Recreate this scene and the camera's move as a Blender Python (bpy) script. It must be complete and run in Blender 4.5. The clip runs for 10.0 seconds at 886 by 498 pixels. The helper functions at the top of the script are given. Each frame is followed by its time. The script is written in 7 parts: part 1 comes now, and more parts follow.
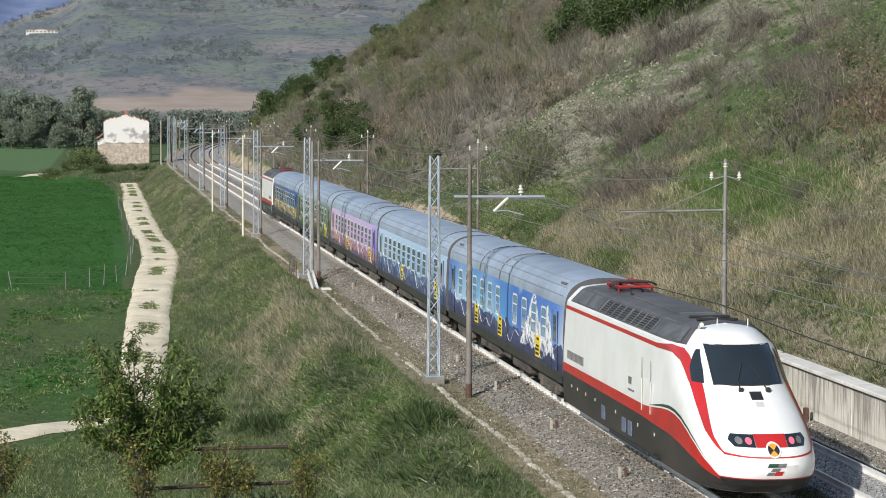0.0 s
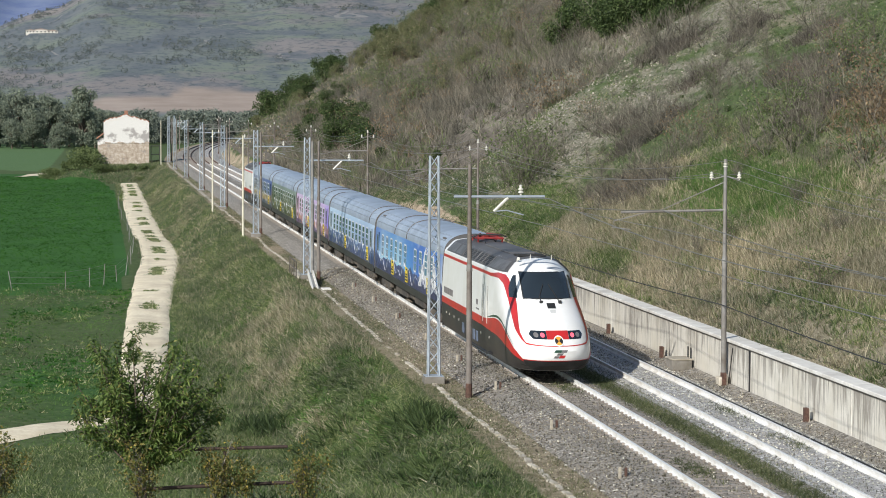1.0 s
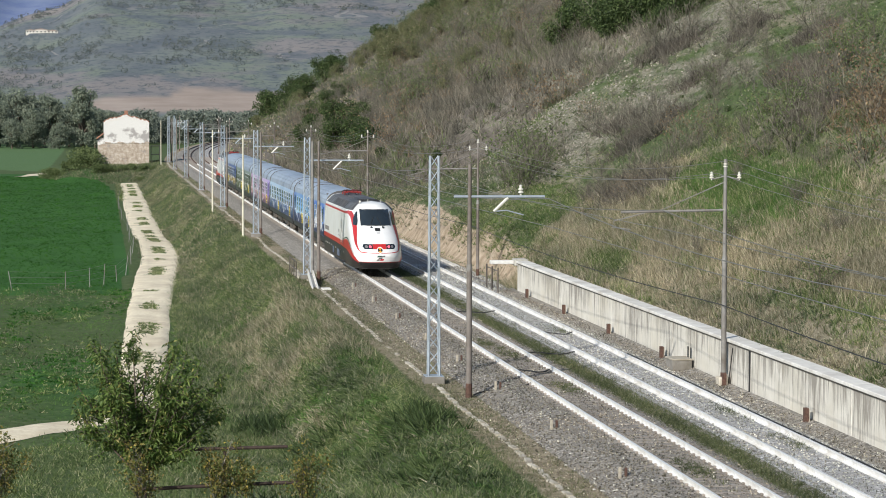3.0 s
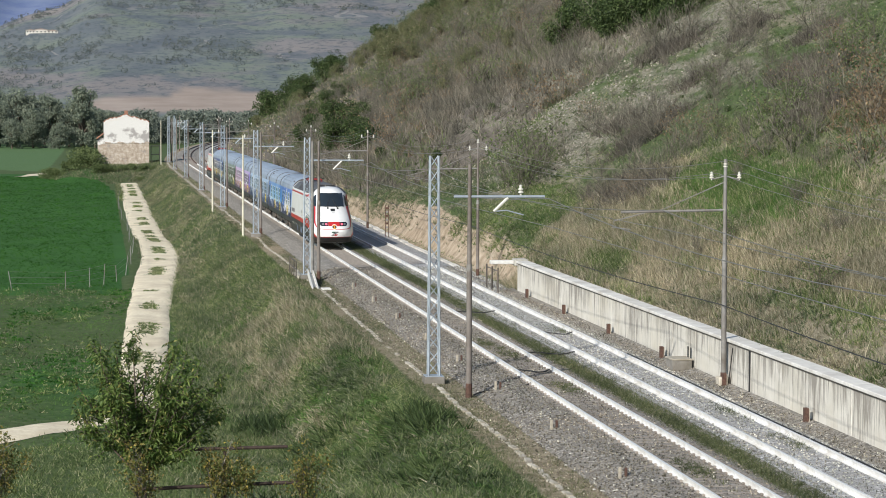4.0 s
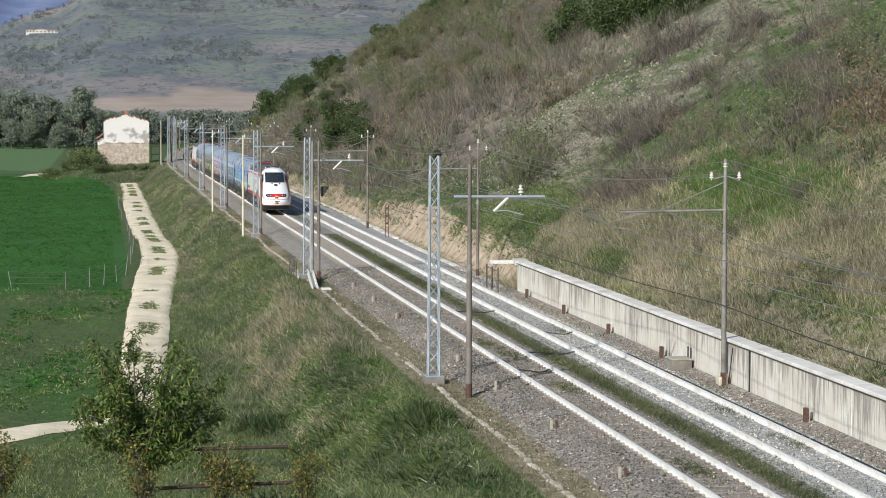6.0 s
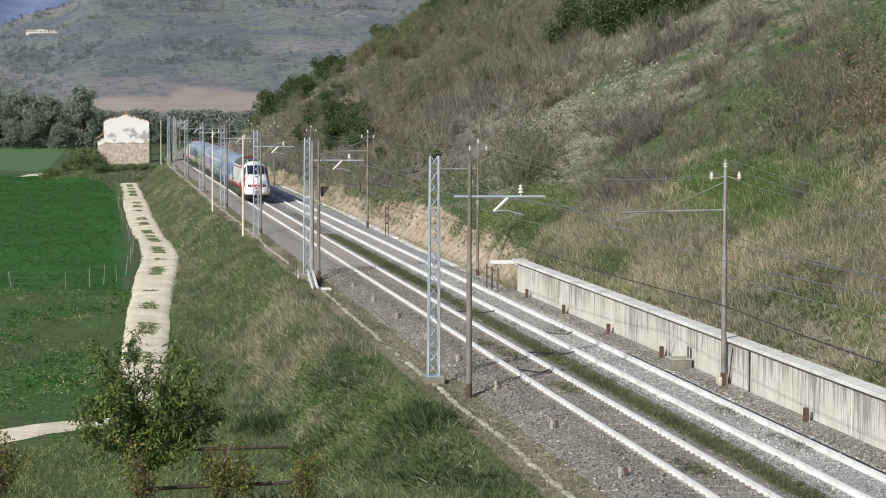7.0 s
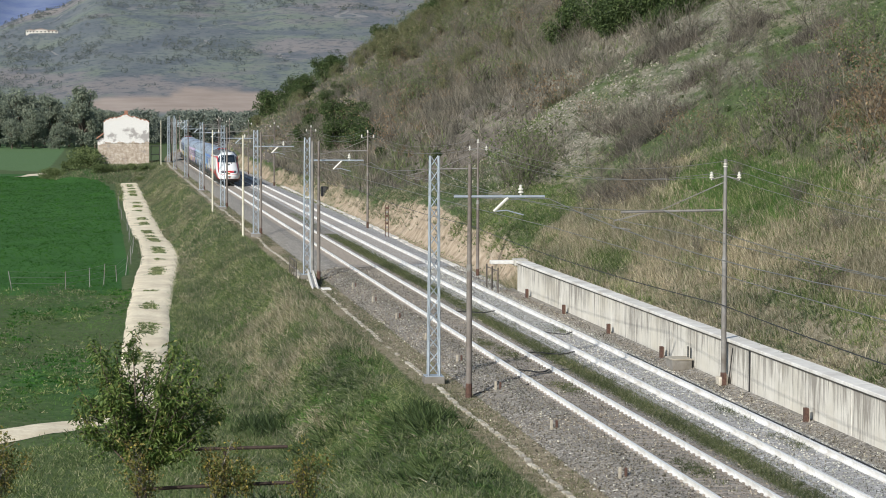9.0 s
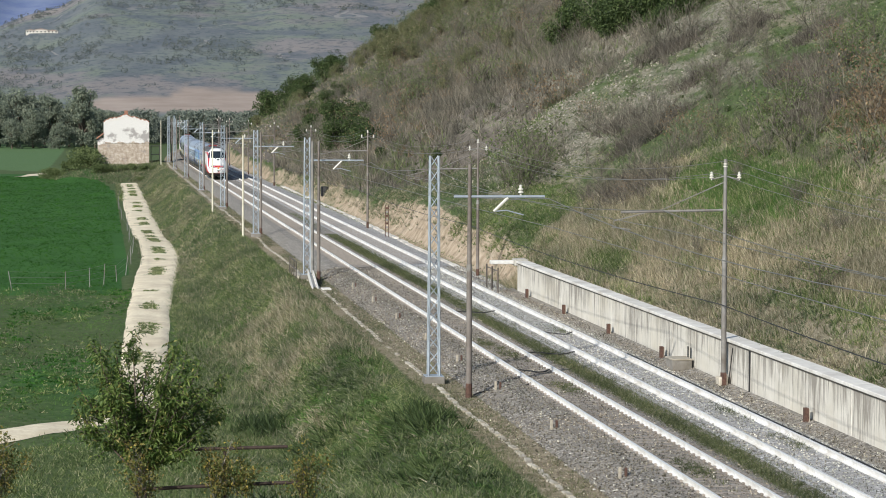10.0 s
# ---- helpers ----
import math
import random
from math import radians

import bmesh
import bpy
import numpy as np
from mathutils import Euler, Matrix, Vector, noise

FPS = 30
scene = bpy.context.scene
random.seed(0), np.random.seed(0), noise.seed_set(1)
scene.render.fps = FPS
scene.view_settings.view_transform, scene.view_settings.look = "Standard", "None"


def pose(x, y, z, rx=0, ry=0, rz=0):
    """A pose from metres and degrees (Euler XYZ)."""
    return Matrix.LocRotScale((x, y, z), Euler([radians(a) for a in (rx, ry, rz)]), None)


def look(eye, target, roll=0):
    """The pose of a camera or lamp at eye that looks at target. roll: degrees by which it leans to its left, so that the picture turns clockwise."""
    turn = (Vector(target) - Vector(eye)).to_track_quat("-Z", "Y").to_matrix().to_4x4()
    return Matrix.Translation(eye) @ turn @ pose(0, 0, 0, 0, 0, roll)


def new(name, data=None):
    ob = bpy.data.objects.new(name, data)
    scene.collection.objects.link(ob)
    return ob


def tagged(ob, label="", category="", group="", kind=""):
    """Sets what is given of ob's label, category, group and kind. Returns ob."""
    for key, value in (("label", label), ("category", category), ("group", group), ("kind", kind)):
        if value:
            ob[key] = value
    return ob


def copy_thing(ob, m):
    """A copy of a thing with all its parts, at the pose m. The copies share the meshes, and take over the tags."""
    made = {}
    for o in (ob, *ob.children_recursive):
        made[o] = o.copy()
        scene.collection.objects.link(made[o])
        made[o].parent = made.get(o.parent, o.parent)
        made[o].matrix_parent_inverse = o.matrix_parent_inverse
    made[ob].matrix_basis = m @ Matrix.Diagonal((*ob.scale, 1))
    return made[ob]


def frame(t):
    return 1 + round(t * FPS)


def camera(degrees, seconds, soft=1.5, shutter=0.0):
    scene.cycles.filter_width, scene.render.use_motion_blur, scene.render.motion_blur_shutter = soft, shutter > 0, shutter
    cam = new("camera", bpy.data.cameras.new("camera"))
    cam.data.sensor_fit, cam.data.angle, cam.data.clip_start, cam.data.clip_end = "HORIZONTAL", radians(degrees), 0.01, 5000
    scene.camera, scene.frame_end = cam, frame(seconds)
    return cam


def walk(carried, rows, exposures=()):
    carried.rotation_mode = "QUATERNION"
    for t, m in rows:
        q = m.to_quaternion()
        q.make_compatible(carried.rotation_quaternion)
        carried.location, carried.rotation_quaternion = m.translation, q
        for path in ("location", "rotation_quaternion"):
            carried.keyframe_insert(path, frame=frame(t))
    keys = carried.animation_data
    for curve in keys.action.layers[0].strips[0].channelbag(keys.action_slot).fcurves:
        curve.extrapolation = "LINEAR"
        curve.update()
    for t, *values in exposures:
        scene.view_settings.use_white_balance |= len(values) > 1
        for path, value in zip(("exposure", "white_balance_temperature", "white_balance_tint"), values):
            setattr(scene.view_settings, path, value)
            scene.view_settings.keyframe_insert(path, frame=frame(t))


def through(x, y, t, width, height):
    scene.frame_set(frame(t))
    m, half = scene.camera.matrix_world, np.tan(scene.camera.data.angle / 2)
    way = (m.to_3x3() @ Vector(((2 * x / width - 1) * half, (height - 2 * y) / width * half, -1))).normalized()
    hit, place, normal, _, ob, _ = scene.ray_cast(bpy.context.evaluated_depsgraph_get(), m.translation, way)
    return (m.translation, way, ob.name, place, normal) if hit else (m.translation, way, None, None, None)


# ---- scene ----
EYE = (-15.853, 0.0, 9.521)
AIM = (EYE[0] + math.sin(0.138525) * math.cos(0.05675), math.cos(0.138525) * math.cos(0.05675), EYE[2] - math.sin(0.05675))
HOLD = look(EYE, AIM, 0.227)
cam = camera(20.38, 10.0, soft=0.92)
walk(cam, [(0.0, HOLD), (10.0, HOLD)], exposures=[(0.0, 0.0), (10.0, 0.0)])

# ---- world and sun ----
SUN_FROM = Vector((-0.56, -0.68, 0.50)).normalized()
world = bpy.data.worlds.new("world")
scene.world = world
world.use_nodes = True
wn = world.node_tree
sky = wn.nodes.new("ShaderNodeTexSky")
sky.sky_type = "NISHITA"
sky.sun_disc = False
sky.sun_elevation = math.asin(SUN_FROM.z)
sky.sun_rotation = math.atan2(SUN_FROM.x, SUN_FROM.y) % (2 * math.pi)
sky.air_density, sky.dust_density = 1.0, 0.4
wn.nodes["Background"].inputs["Strength"].default_value = 0.108
wn.links.new(sky.outputs[0], wn.nodes["Background"].inputs["Color"])
sun_data = bpy.data.lights.new("sun", "SUN")
sun_data.energy, sun_data.angle, sun_data.color = 4.85, radians(0.55), (1.0, 0.968, 0.9)
sun = new("sun", sun_data)
sun.matrix_world = look(SUN_FROM * 100, (0, 0, 0))


# ---- materials ----
def node_mat(name):
    m = bpy.data.materials.new(name)
    m.use_nodes = True
    nt = m.node_tree
    return m, nt, nt.nodes["Principled BSDF"]


def add(nt, kind, **values):
    n = nt.nodes.new(kind)
    for key, value in values.items():
        n.inputs[key.replace("_", " ")].default_value = value
    return n


def link(nt, a, b):
    nt.links.new(a, b)


def coords(nt, kind="Object"):
    return nt.nodes.new("ShaderNodeTexCoord").outputs[kind]


def noise_of(nt, vec, scale, detail=4.0, rough=0.55):
    n = add(nt, "ShaderNodeTexNoise", Scale=scale, Detail=detail, Roughness=rough)
    link(nt, vec, n.inputs["Vector"])
    return n.outputs["Fac"]


def ramp(nt, fac, stops):
    r = nt.nodes.new("ShaderNodeValToRGB")
    while len(r.color_ramp.elements) < len(stops):
        r.color_ramp.elements.new(0.5)
    for el, (at, col) in zip(r.color_ramp.elements, stops):
        el.position = at
        el.color = (*col, 1)
    link(nt, fac, r.inputs["Fac"])
    return r.outputs["Color"]


def calc(nt, op, a, b=0.0, clamp=False):
    n = nt.nodes.new("ShaderNodeMath")
    n.operation = op
    n.use_clamp = clamp
    for i, v in enumerate((a, b)):
        if isinstance(v, (int, float)):
            n.inputs[i].default_value = v
        else:
            link(nt, v, n.inputs[i])
    return n.outputs[0]


def blend(nt, fac, a, b, how="MIX"):
    n = nt.nodes.new("ShaderNodeMix")
    n.data_type, n.blend_type = "RGBA", how
    for sock, v in ((n.inputs[0], fac), (n.inputs[6], a), (n.inputs[7], b)):
        if isinstance(v, (int, float)):
            sock.default_value = v
        elif isinstance(v, tuple):
            sock.default_value = (*v, 1)
        else:
            link(nt, v, sock)
    return n.outputs[2]


def bump(nt, bsdf, height, strength, distance):
    b = add(nt, "ShaderNodeBump", Strength=strength, Distance=distance)
    link(nt, height, b.inputs["Height"])
    link(nt, b.outputs[0], bsdf.inputs["Normal"])


def surface(name, lo, hi, scale=4.0, rough=0.7, metal=0.0, rise=0.3, depth=0.01, dirt=None, dirt_scale=0.6, spread=(0.3, 0.7), each=0.0):
    """Colour between lo and hi by fine noise, broad stains of dirt, and relief."""
    m, nt, b = node_mat(name)
    v = coords(nt)
    fine = noise_of(nt, v, scale)
    col = ramp(nt, fine, [(spread[0], lo), (spread[1], hi)])
    if dirt:
        big = noise_of(nt, v, dirt_scale, 5.0, 0.62)
        col = blend(nt, ramp(nt, big, [(0.42, (0, 0, 0)), (0.68, (1, 1, 1))]), col, dirt)
    if each:
        info = nt.nodes.new("ShaderNodeObjectInfo").outputs["Random"]
        col = blend(nt, 1.0, col, ramp(nt, info, [(0.0, (1 - each,) * 3), (1.0, (1 + each,) * 3)]), "MULTIPLY")
    link(nt, col, b.inputs["Base Color"])
    b.inputs["Roughness"].default_value, b.inputs["Metallic"].default_value = rough, metal
    if rise:
        bump(nt, b, fine, rise, depth)
    return m


def leafy(name, stops, rough=0.6, through=0.25):
    """Leaves, blades or twigs: each island has a shade of its own."""
    m, nt, b = node_mat(name)
    isle = nt.nodes.new("ShaderNodeNewGeometry").outputs["Random Per Island"]
    col = ramp(nt, isle, stops)
    lay = add(nt, "ShaderNodeMapping")
    lay.inputs["Scale"].default_value = (1.0, 0.28, 1.0)
    link(nt, coords(nt), lay.inputs["Vector"])
    patch = noise_of(nt, lay.outputs[0], 0.45, 4.0)
    col = blend(nt, 1.0, col, ramp(nt, patch, [(0.3, (0.6, 0.64, 0.58)), (0.7, (1.3, 1.24, 1.1))]), "MULTIPLY")
    link(nt, col, b.inputs["Base Color"])
    b.inputs["Roughness"].default_value = rough
    b.inputs["Specular IOR Level"].default_value = 0.25
    if through:
        tr = nt.nodes.new("ShaderNodeBsdfTranslucent")
        link(nt, col, tr.inputs["Color"])
        mix = nt.nodes.new("ShaderNodeMixShader")
        mix.inputs[0].default_value = through
        link(nt, b.outputs[0], mix.inputs[1])
        link(nt, tr.outputs[0], mix.inputs[2])
        link(nt, mix.outputs[0], nt.nodes["Material Output"].inputs["Surface"])
    return m


M_STEEL_PAINT = surface("galvanised_steel", (0.36, 0.42, 0.48), (0.5, 0.56, 0.62), 6, 0.5, 0.3, 0.1, dirt=(0.3, 0.33, 0.36))
M_POLE_BROWN = surface("weathered_pole", (0.12, 0.1, 0.085), (0.2, 0.17, 0.15), 5, 0.7, 0.1, 0.3, dirt=(0.26, 0.24, 0.22), dirt_scale=0.5)
M_POLE_GREY = surface("grey_pole", (0.22, 0.22, 0.21), (0.33, 0.32, 0.3), 5, 0.7, 0.1, 0.3, dirt=(0.16, 0.14, 0.12))
M_POLE_WHITE = surface("cream_concrete_pole", (0.6, 0.57, 0.45), (0.72, 0.69, 0.56), 8, 0.8, 0, 0.2, dirt=(0.45, 0.42, 0.33))
M_DARK_RUST = surface("dark_rusted_iron", (0.035, 0.025, 0.02), (0.075, 0.05, 0.04), 14, 0.85, 0.1, 0.4)
M_RUST = surface("rusty_iron", (0.065, 0.036, 0.027), (0.14, 0.075, 0.055), 12, 0.85, 0.1, 0.4)
M_INSULATOR = surface("glazed_insulator", (0.62, 0.6, 0.53), (0.72, 0.7, 0.63), 8, 0.2, 0, 0)
M_CONCRETE = surface("grey_concrete", (0.42, 0.4, 0.36), (0.56, 0.54, 0.49), 5, 0.9, 0, 0.4, 0.01, dirt=(0.28, 0.26, 0.22), dirt_scale=0.9)
M_RAIL_SIDE = surface("whitewashed_rail_side", (0.74, 0.73, 0.7), (0.84, 0.83, 0.81), 4, 0.8, 0, 0.2, 0.004, dirt=(0.6, 0.57, 0.52), dirt_scale=1.5)
M_RAIL_TOP = surface("polished_rail_head", (0.78, 0.78, 0.77), (0.9, 0.9, 0.89), 3, 0.4, 0.3, 0.05, 0.002)
M_SLEEPER = surface("concrete_sleeper", (0.22, 0.19, 0.16), (0.36, 0.32, 0.28), 9, 0.9, 0, 0.4, each=0.2)
M_WIRE = surface("copper_wire", (0.15, 0.15, 0.135), (0.26, 0.26, 0.24), 2, 0.55, 0.25, 0)
M_PATH = surface("chalky_gravel", (0.7, 0.6, 0.42), (0.9, 0.81, 0.62), 5.0, 0.95, 0, 0.6, 0.03, dirt=(0.62, 0.52, 0.37), dirt_scale=0.35)
M_KERB = surface("dirty_duct_concrete", (0.4, 0.36, 0.29), (0.6, 0.55, 0.46), 4, 0.95, 0, 0.5, 0.02, dirt=(0.3, 0.26, 0.19), dirt_scale=0.7, each=0.2)
M_FOOTING = surface("mast_footing_concrete", (0.2, 0.185, 0.165), (0.32, 0.3, 0.27), 4, 0.95, 0, 0.5, 0.02, dirt=(0.14, 0.125, 0.1))
M_ROCK = surface("broken_tan_rock", (0.3, 0.27, 0.22), (0.5, 0.46, 0.39), 3, 0.95, 0, 0.5, 0.02)
M_STONE = surface("pale_stone", (0.5, 0.47, 0.42), (0.72, 0.7, 0.64), 3, 0.9, 0, 0.5, 0.02, each=0.2)

# the locomotives and coaches
M_WHITE = surface("white_coach_paint", (0.84, 0.84, 0.83), (0.88, 0.88, 0.87), 1.2, 0.25, 0, 0.02, 0.002, dirt=(0.79, 0.78, 0.75), dirt_scale=0.5)
M_RED = surface("red_coach_paint", (0.5, 0.02, 0.02), (0.58, 0.03, 0.03), 2, 0.3, 0, 0.02, 0.002, dirt=(0.4, 0.03, 0.03))
M_SKIRT = surface("charcoal_skirt_paint", (0.025, 0.025, 0.025), (0.045, 0.043, 0.04), 3, 0.45, 0.1, 0.1, 0.004, dirt=(0.06, 0.052, 0.045))
M_GREEN_LINE = surface("dark_green_paint", (0.02, 0.06, 0.04), (0.03, 0.08, 0.05), 3, 0.35, 0, 0)
M_ROOF_DARK = surface("dark_grey_roof", (0.075, 0.075, 0.08), (0.12, 0.12, 0.125), 3, 0.6, 0.2, 0.15, dirt=(0.15, 0.14, 0.135))
M_ROOF = surface("blue_grey_coach_roof", (0.32, 0.38, 0.47), (0.39, 0.45, 0.55), 2.5, 0.42, 0.1, 0.08, dirt=(0.26, 0.3, 0.37), dirt_scale=0.35)
M_ROOF_PANEL = surface("worn_grey_roof_panel", (0.13, 0.13, 0.135), (0.2, 0.195, 0.195), 4, 0.5, 0.3, 0.1, dirt=(0.09, 0.088, 0.085), dirt_scale=1.5)
M_BLACK = surface("black_rubber", (0.015, 0.015, 0.016), (0.03, 0.03, 0.03), 5, 0.6, 0, 0.1)
M_BOGIE = surface("grimy_bogie_iron", (0.045, 0.04, 0.037), (0.11, 0.098, 0.085), 6, 0.75, 0.2, 0.3, dirt=(0.15, 0.125, 0.1))
M_PANTO = surface("red_pantograph_paint", (0.22, 0.02, 0.02), (0.32, 0.035, 0.03), 6, 0.5, 0.1, 0.1)
M_YELLOW = surface("yellow_panel_paint", (0.75, 0.55, 0.03), (0.8, 0.6, 0.05), 3, 0.5, 0, 0)
M_HATCH = surface("blue_grey_hatch_paint", (0.1, 0.13, 0.2), (0.15, 0.18, 0.26), 3, 0.4, 0, 0)
M_ORANGE = surface("orange_reflective_paint", (0.75, 0.32, 0.04), (0.8, 0.36, 0.05), 3, 0.5, 0, 0)
M_GREY_MARK = surface("grey_lettering_paint", (0.14, 0.13, 0.13), (0.2, 0.19, 0.19), 3, 0.5, 0, 0)
M_FRAME = surface("white_window_outline", (0.68, 0.7, 0.74), (0.76, 0.78, 0.82), 2, 0.4, 0, 0)


def glass(name, col):
    m, nt, b = node_mat(name)
    v = coords(nt)
    link(nt, ramp(nt, noise_of(nt, v, 0.8), [(0.3, tuple(c * 0.8 for c in col)), (0.7, col)]), b.inputs["Base Color"])
    b.inputs["Roughness"].default_value = 0.06
    b.inputs["Specular IOR Level"].default_value = 0.6
    return m


M_GLASS = glass("tinted_windscreen", (0.025, 0.035, 0.045))
m, nt, b = node_mat("red_tail_light")
b.inputs["Base Color"].default_value = (0.6, 0.05, 0.08, 1)
b.inputs["Emission Color"].default_value = (1.0, 0.16, 0.22, 1)
b.inputs["Emission Strength"].default_value = 1.1
M_TAIL = m


def livery(name, along, top, far_col, near_col, fleck, far_base, far_amp, near_base, near_amp, pitch, fleck_at, seed, peaks=()):
    """Printed landscape: a sky that changes along the coach and with height, a far and a near range, snowy peaks, coloured flecks."""
    m, nt, b = node_mat(name)
    v = coords(nt)
    sep = nt.nodes.new("ShaderNodeSeparateXYZ")
    link(nt, v, sep.inputs[0])
    y, z = sep.outputs[1], sep.outputs[2]

    def range_line(base, amp, p, s):
        c = nt.nodes.new("ShaderNodeCombineXYZ")
        link(nt, calc(nt, "ADD", y, s), c.inputs[0])
        n = noise_of(nt, c.outputs[0], p, 7.0, 0.6)
        return calc(nt, "ADD", calc(nt, "MULTIPLY", calc(nt, "SUBTRACT", n, 0.5), amp), base)

    col = ramp(nt, calc(nt, "DIVIDE", y, 26.0, True), along)
    high = calc(nt, "DIVIDE", calc(nt, "SUBTRACT", z, 1.6), 1.7, True)
    col = blend(nt, calc(nt, "MULTIPLY", high, 0.75), col, top)
    soft = noise_of(nt, v, 0.9, 5.0)
    col = blend(nt, ramp(nt, soft, [(0.55, (0, 0, 0)), (0.75, (0.35, 0.35, 0.35))]), col, (0.8, 0.86, 0.92))
    rock = noise_of(nt, v, 2.6, 6.0, 0.72)
    far = calc(nt, "LESS_THAN", z, range_line(far_base, far_amp, pitch, seed))
    col = blend(nt, far, col, blend(nt, ramp(nt, rock, [(0.42, (0, 0, 0)), (0.6, (1, 1, 1))]), tuple(c * 0.5 for c in far_col), far_col))
    for at, height, steep in peaks:
        line = calc(nt, "SUBTRACT", height, calc(nt, "MULTIPLY", calc(nt, "ABSOLUTE", calc(nt, "SUBTRACT", y, at)), steep))
        line = calc(nt, "ADD", line, calc(nt, "MULTIPLY", calc(nt, "SUBTRACT", rock, 0.5), 1.1))
        snow = blend(nt, ramp(nt, rock, [(0.43, (0, 0, 0)), (0.5, (1, 1, 1))]), (0.12, 0.14, 0.26), (0.86, 0.86, 0.88))
        col = blend(nt, calc(nt, "LESS_THAN", z, line), col, snow)
    near = calc(nt, "LESS_THAN", z, range_line(near_base, near_amp, pitch * 1.9, seed + 40))
    col = blend(nt, near, col, blend(nt, ramp(nt, rock, [(0.45, (0, 0, 0)), (0.62, (1, 1, 1))]), near_col, tuple(c * 1.9 for c in near_col)))
    bits = add(nt, "ShaderNodeTexVoronoi", Scale=2.2)
    link(nt, v, bits.inputs["Vector"])
    dot = calc(nt, "MULTIPLY", calc(nt, "LESS_THAN", bits.outputs["Distance"], 0.3), calc(nt, "LESS_THAN", z, fleck_at))
    col = blend(nt, calc(nt, "MULTIPLY", dot, 0.7), col, fleck)
    link(nt, col, b.inputs["Base Color"])
    b.inputs["Roughness"].default_value = 0.35
    return m


LIVERIES = [
    livery("mountain_livery", [(0.0, (0.8, 0.88, 0.95)), (0.06, (0.16, 0.36, 0.82)), (0.3, (0.05, 0.16, 0.6)), (0.48, (0.12, 0.4, 0.8)), (0.6, (0.5, 0.8, 0.93)), (0.72, (0.2, 0.55, 0.85)), (0.85, (0.5, 0.78, 0.92)), (1.0, (0.1, 0.2, 0.5))], (0.07, 0.16, 0.46), (0.08, 0.11, 0.28), (0.025, 0.035, 0.1), (0.05, 0.07, 0.2), 1.9, 1.5, 1.5, 1.2, 0.4, 1.25, 3.1, ((3.0, 3.2, 1.15), (5.6, 3.45, 0.85))),
    livery("harbour_livery", [(0.0, (0.5, 0.6, 0.75)), (0.15, (0.14, 0.2, 0.4)), (0.45, (0.3, 0.45, 0.68)), (1.0, (0.5, 0.62, 0.72))], (0.45, 0.6, 0.78), (0.13, 0.2, 0.4), (0.03, 0.055, 0.15), (0.42, 0.44, 0.3), 2.0, 1.7, 1.6, 0.9, 0.4, 1.7, 17.3),
    livery("sunset_livery", [(0.0, (0.2, 0.15, 0.75)), (0.07, (0.3, 0.22, 0.8)), (0.12, (0.55, 0.36, 0.66)), (0.5, (0.66, 0.42, 0.6)), (1.0, (0.75, 0.5, 0.55))], (0.52, 0.42, 0.68), (0.5, 0.28, 0.36), (0.1, 0.06, 0.14), (0.75, 0.42, 0.08), 1.9, 1.4, 1.45, 0.7, 0.5, 1.85, 5.7),
    livery("parkland_livery", [(0.0, (0.3, 0.36, 0.3)), (0.1, (0.12, 0.16, 0.08)), (1.0, (0.16, 0.2, 0.1))], (0.2, 0.26, 0.24), (0.12, 0.15, 0.06), (0.045, 0.06, 0.03), (0.36, 0.3, 0.1), 2.4, 1.8, 1.6, 0.9, 0.5, 2.1, 31.0),
    livery("night_city_livery", [(0.0, (0.05, 0.12, 0.4)), (0.3, (0.08, 0.14, 0.3)), (1.0, (0.34, 0.26, 0.12))], (0.04, 0.09, 0.26), (0.36, 0.26, 0.1), (0.04, 0.06, 0.1), (0.5, 0.34, 0.08), 2.1, 2.0, 1.5, 0.8, 0.6, 2.2, 23.0),
]
COACH_GLASS = [glass("tinted_coach_glass", c) for c in ((0.24, 0.4, 0.6), (0.14, 0.21, 0.32), (0.27, 0.22, 0.34), (0.07, 0.1, 0.06), (0.05, 0.08, 0.13))]


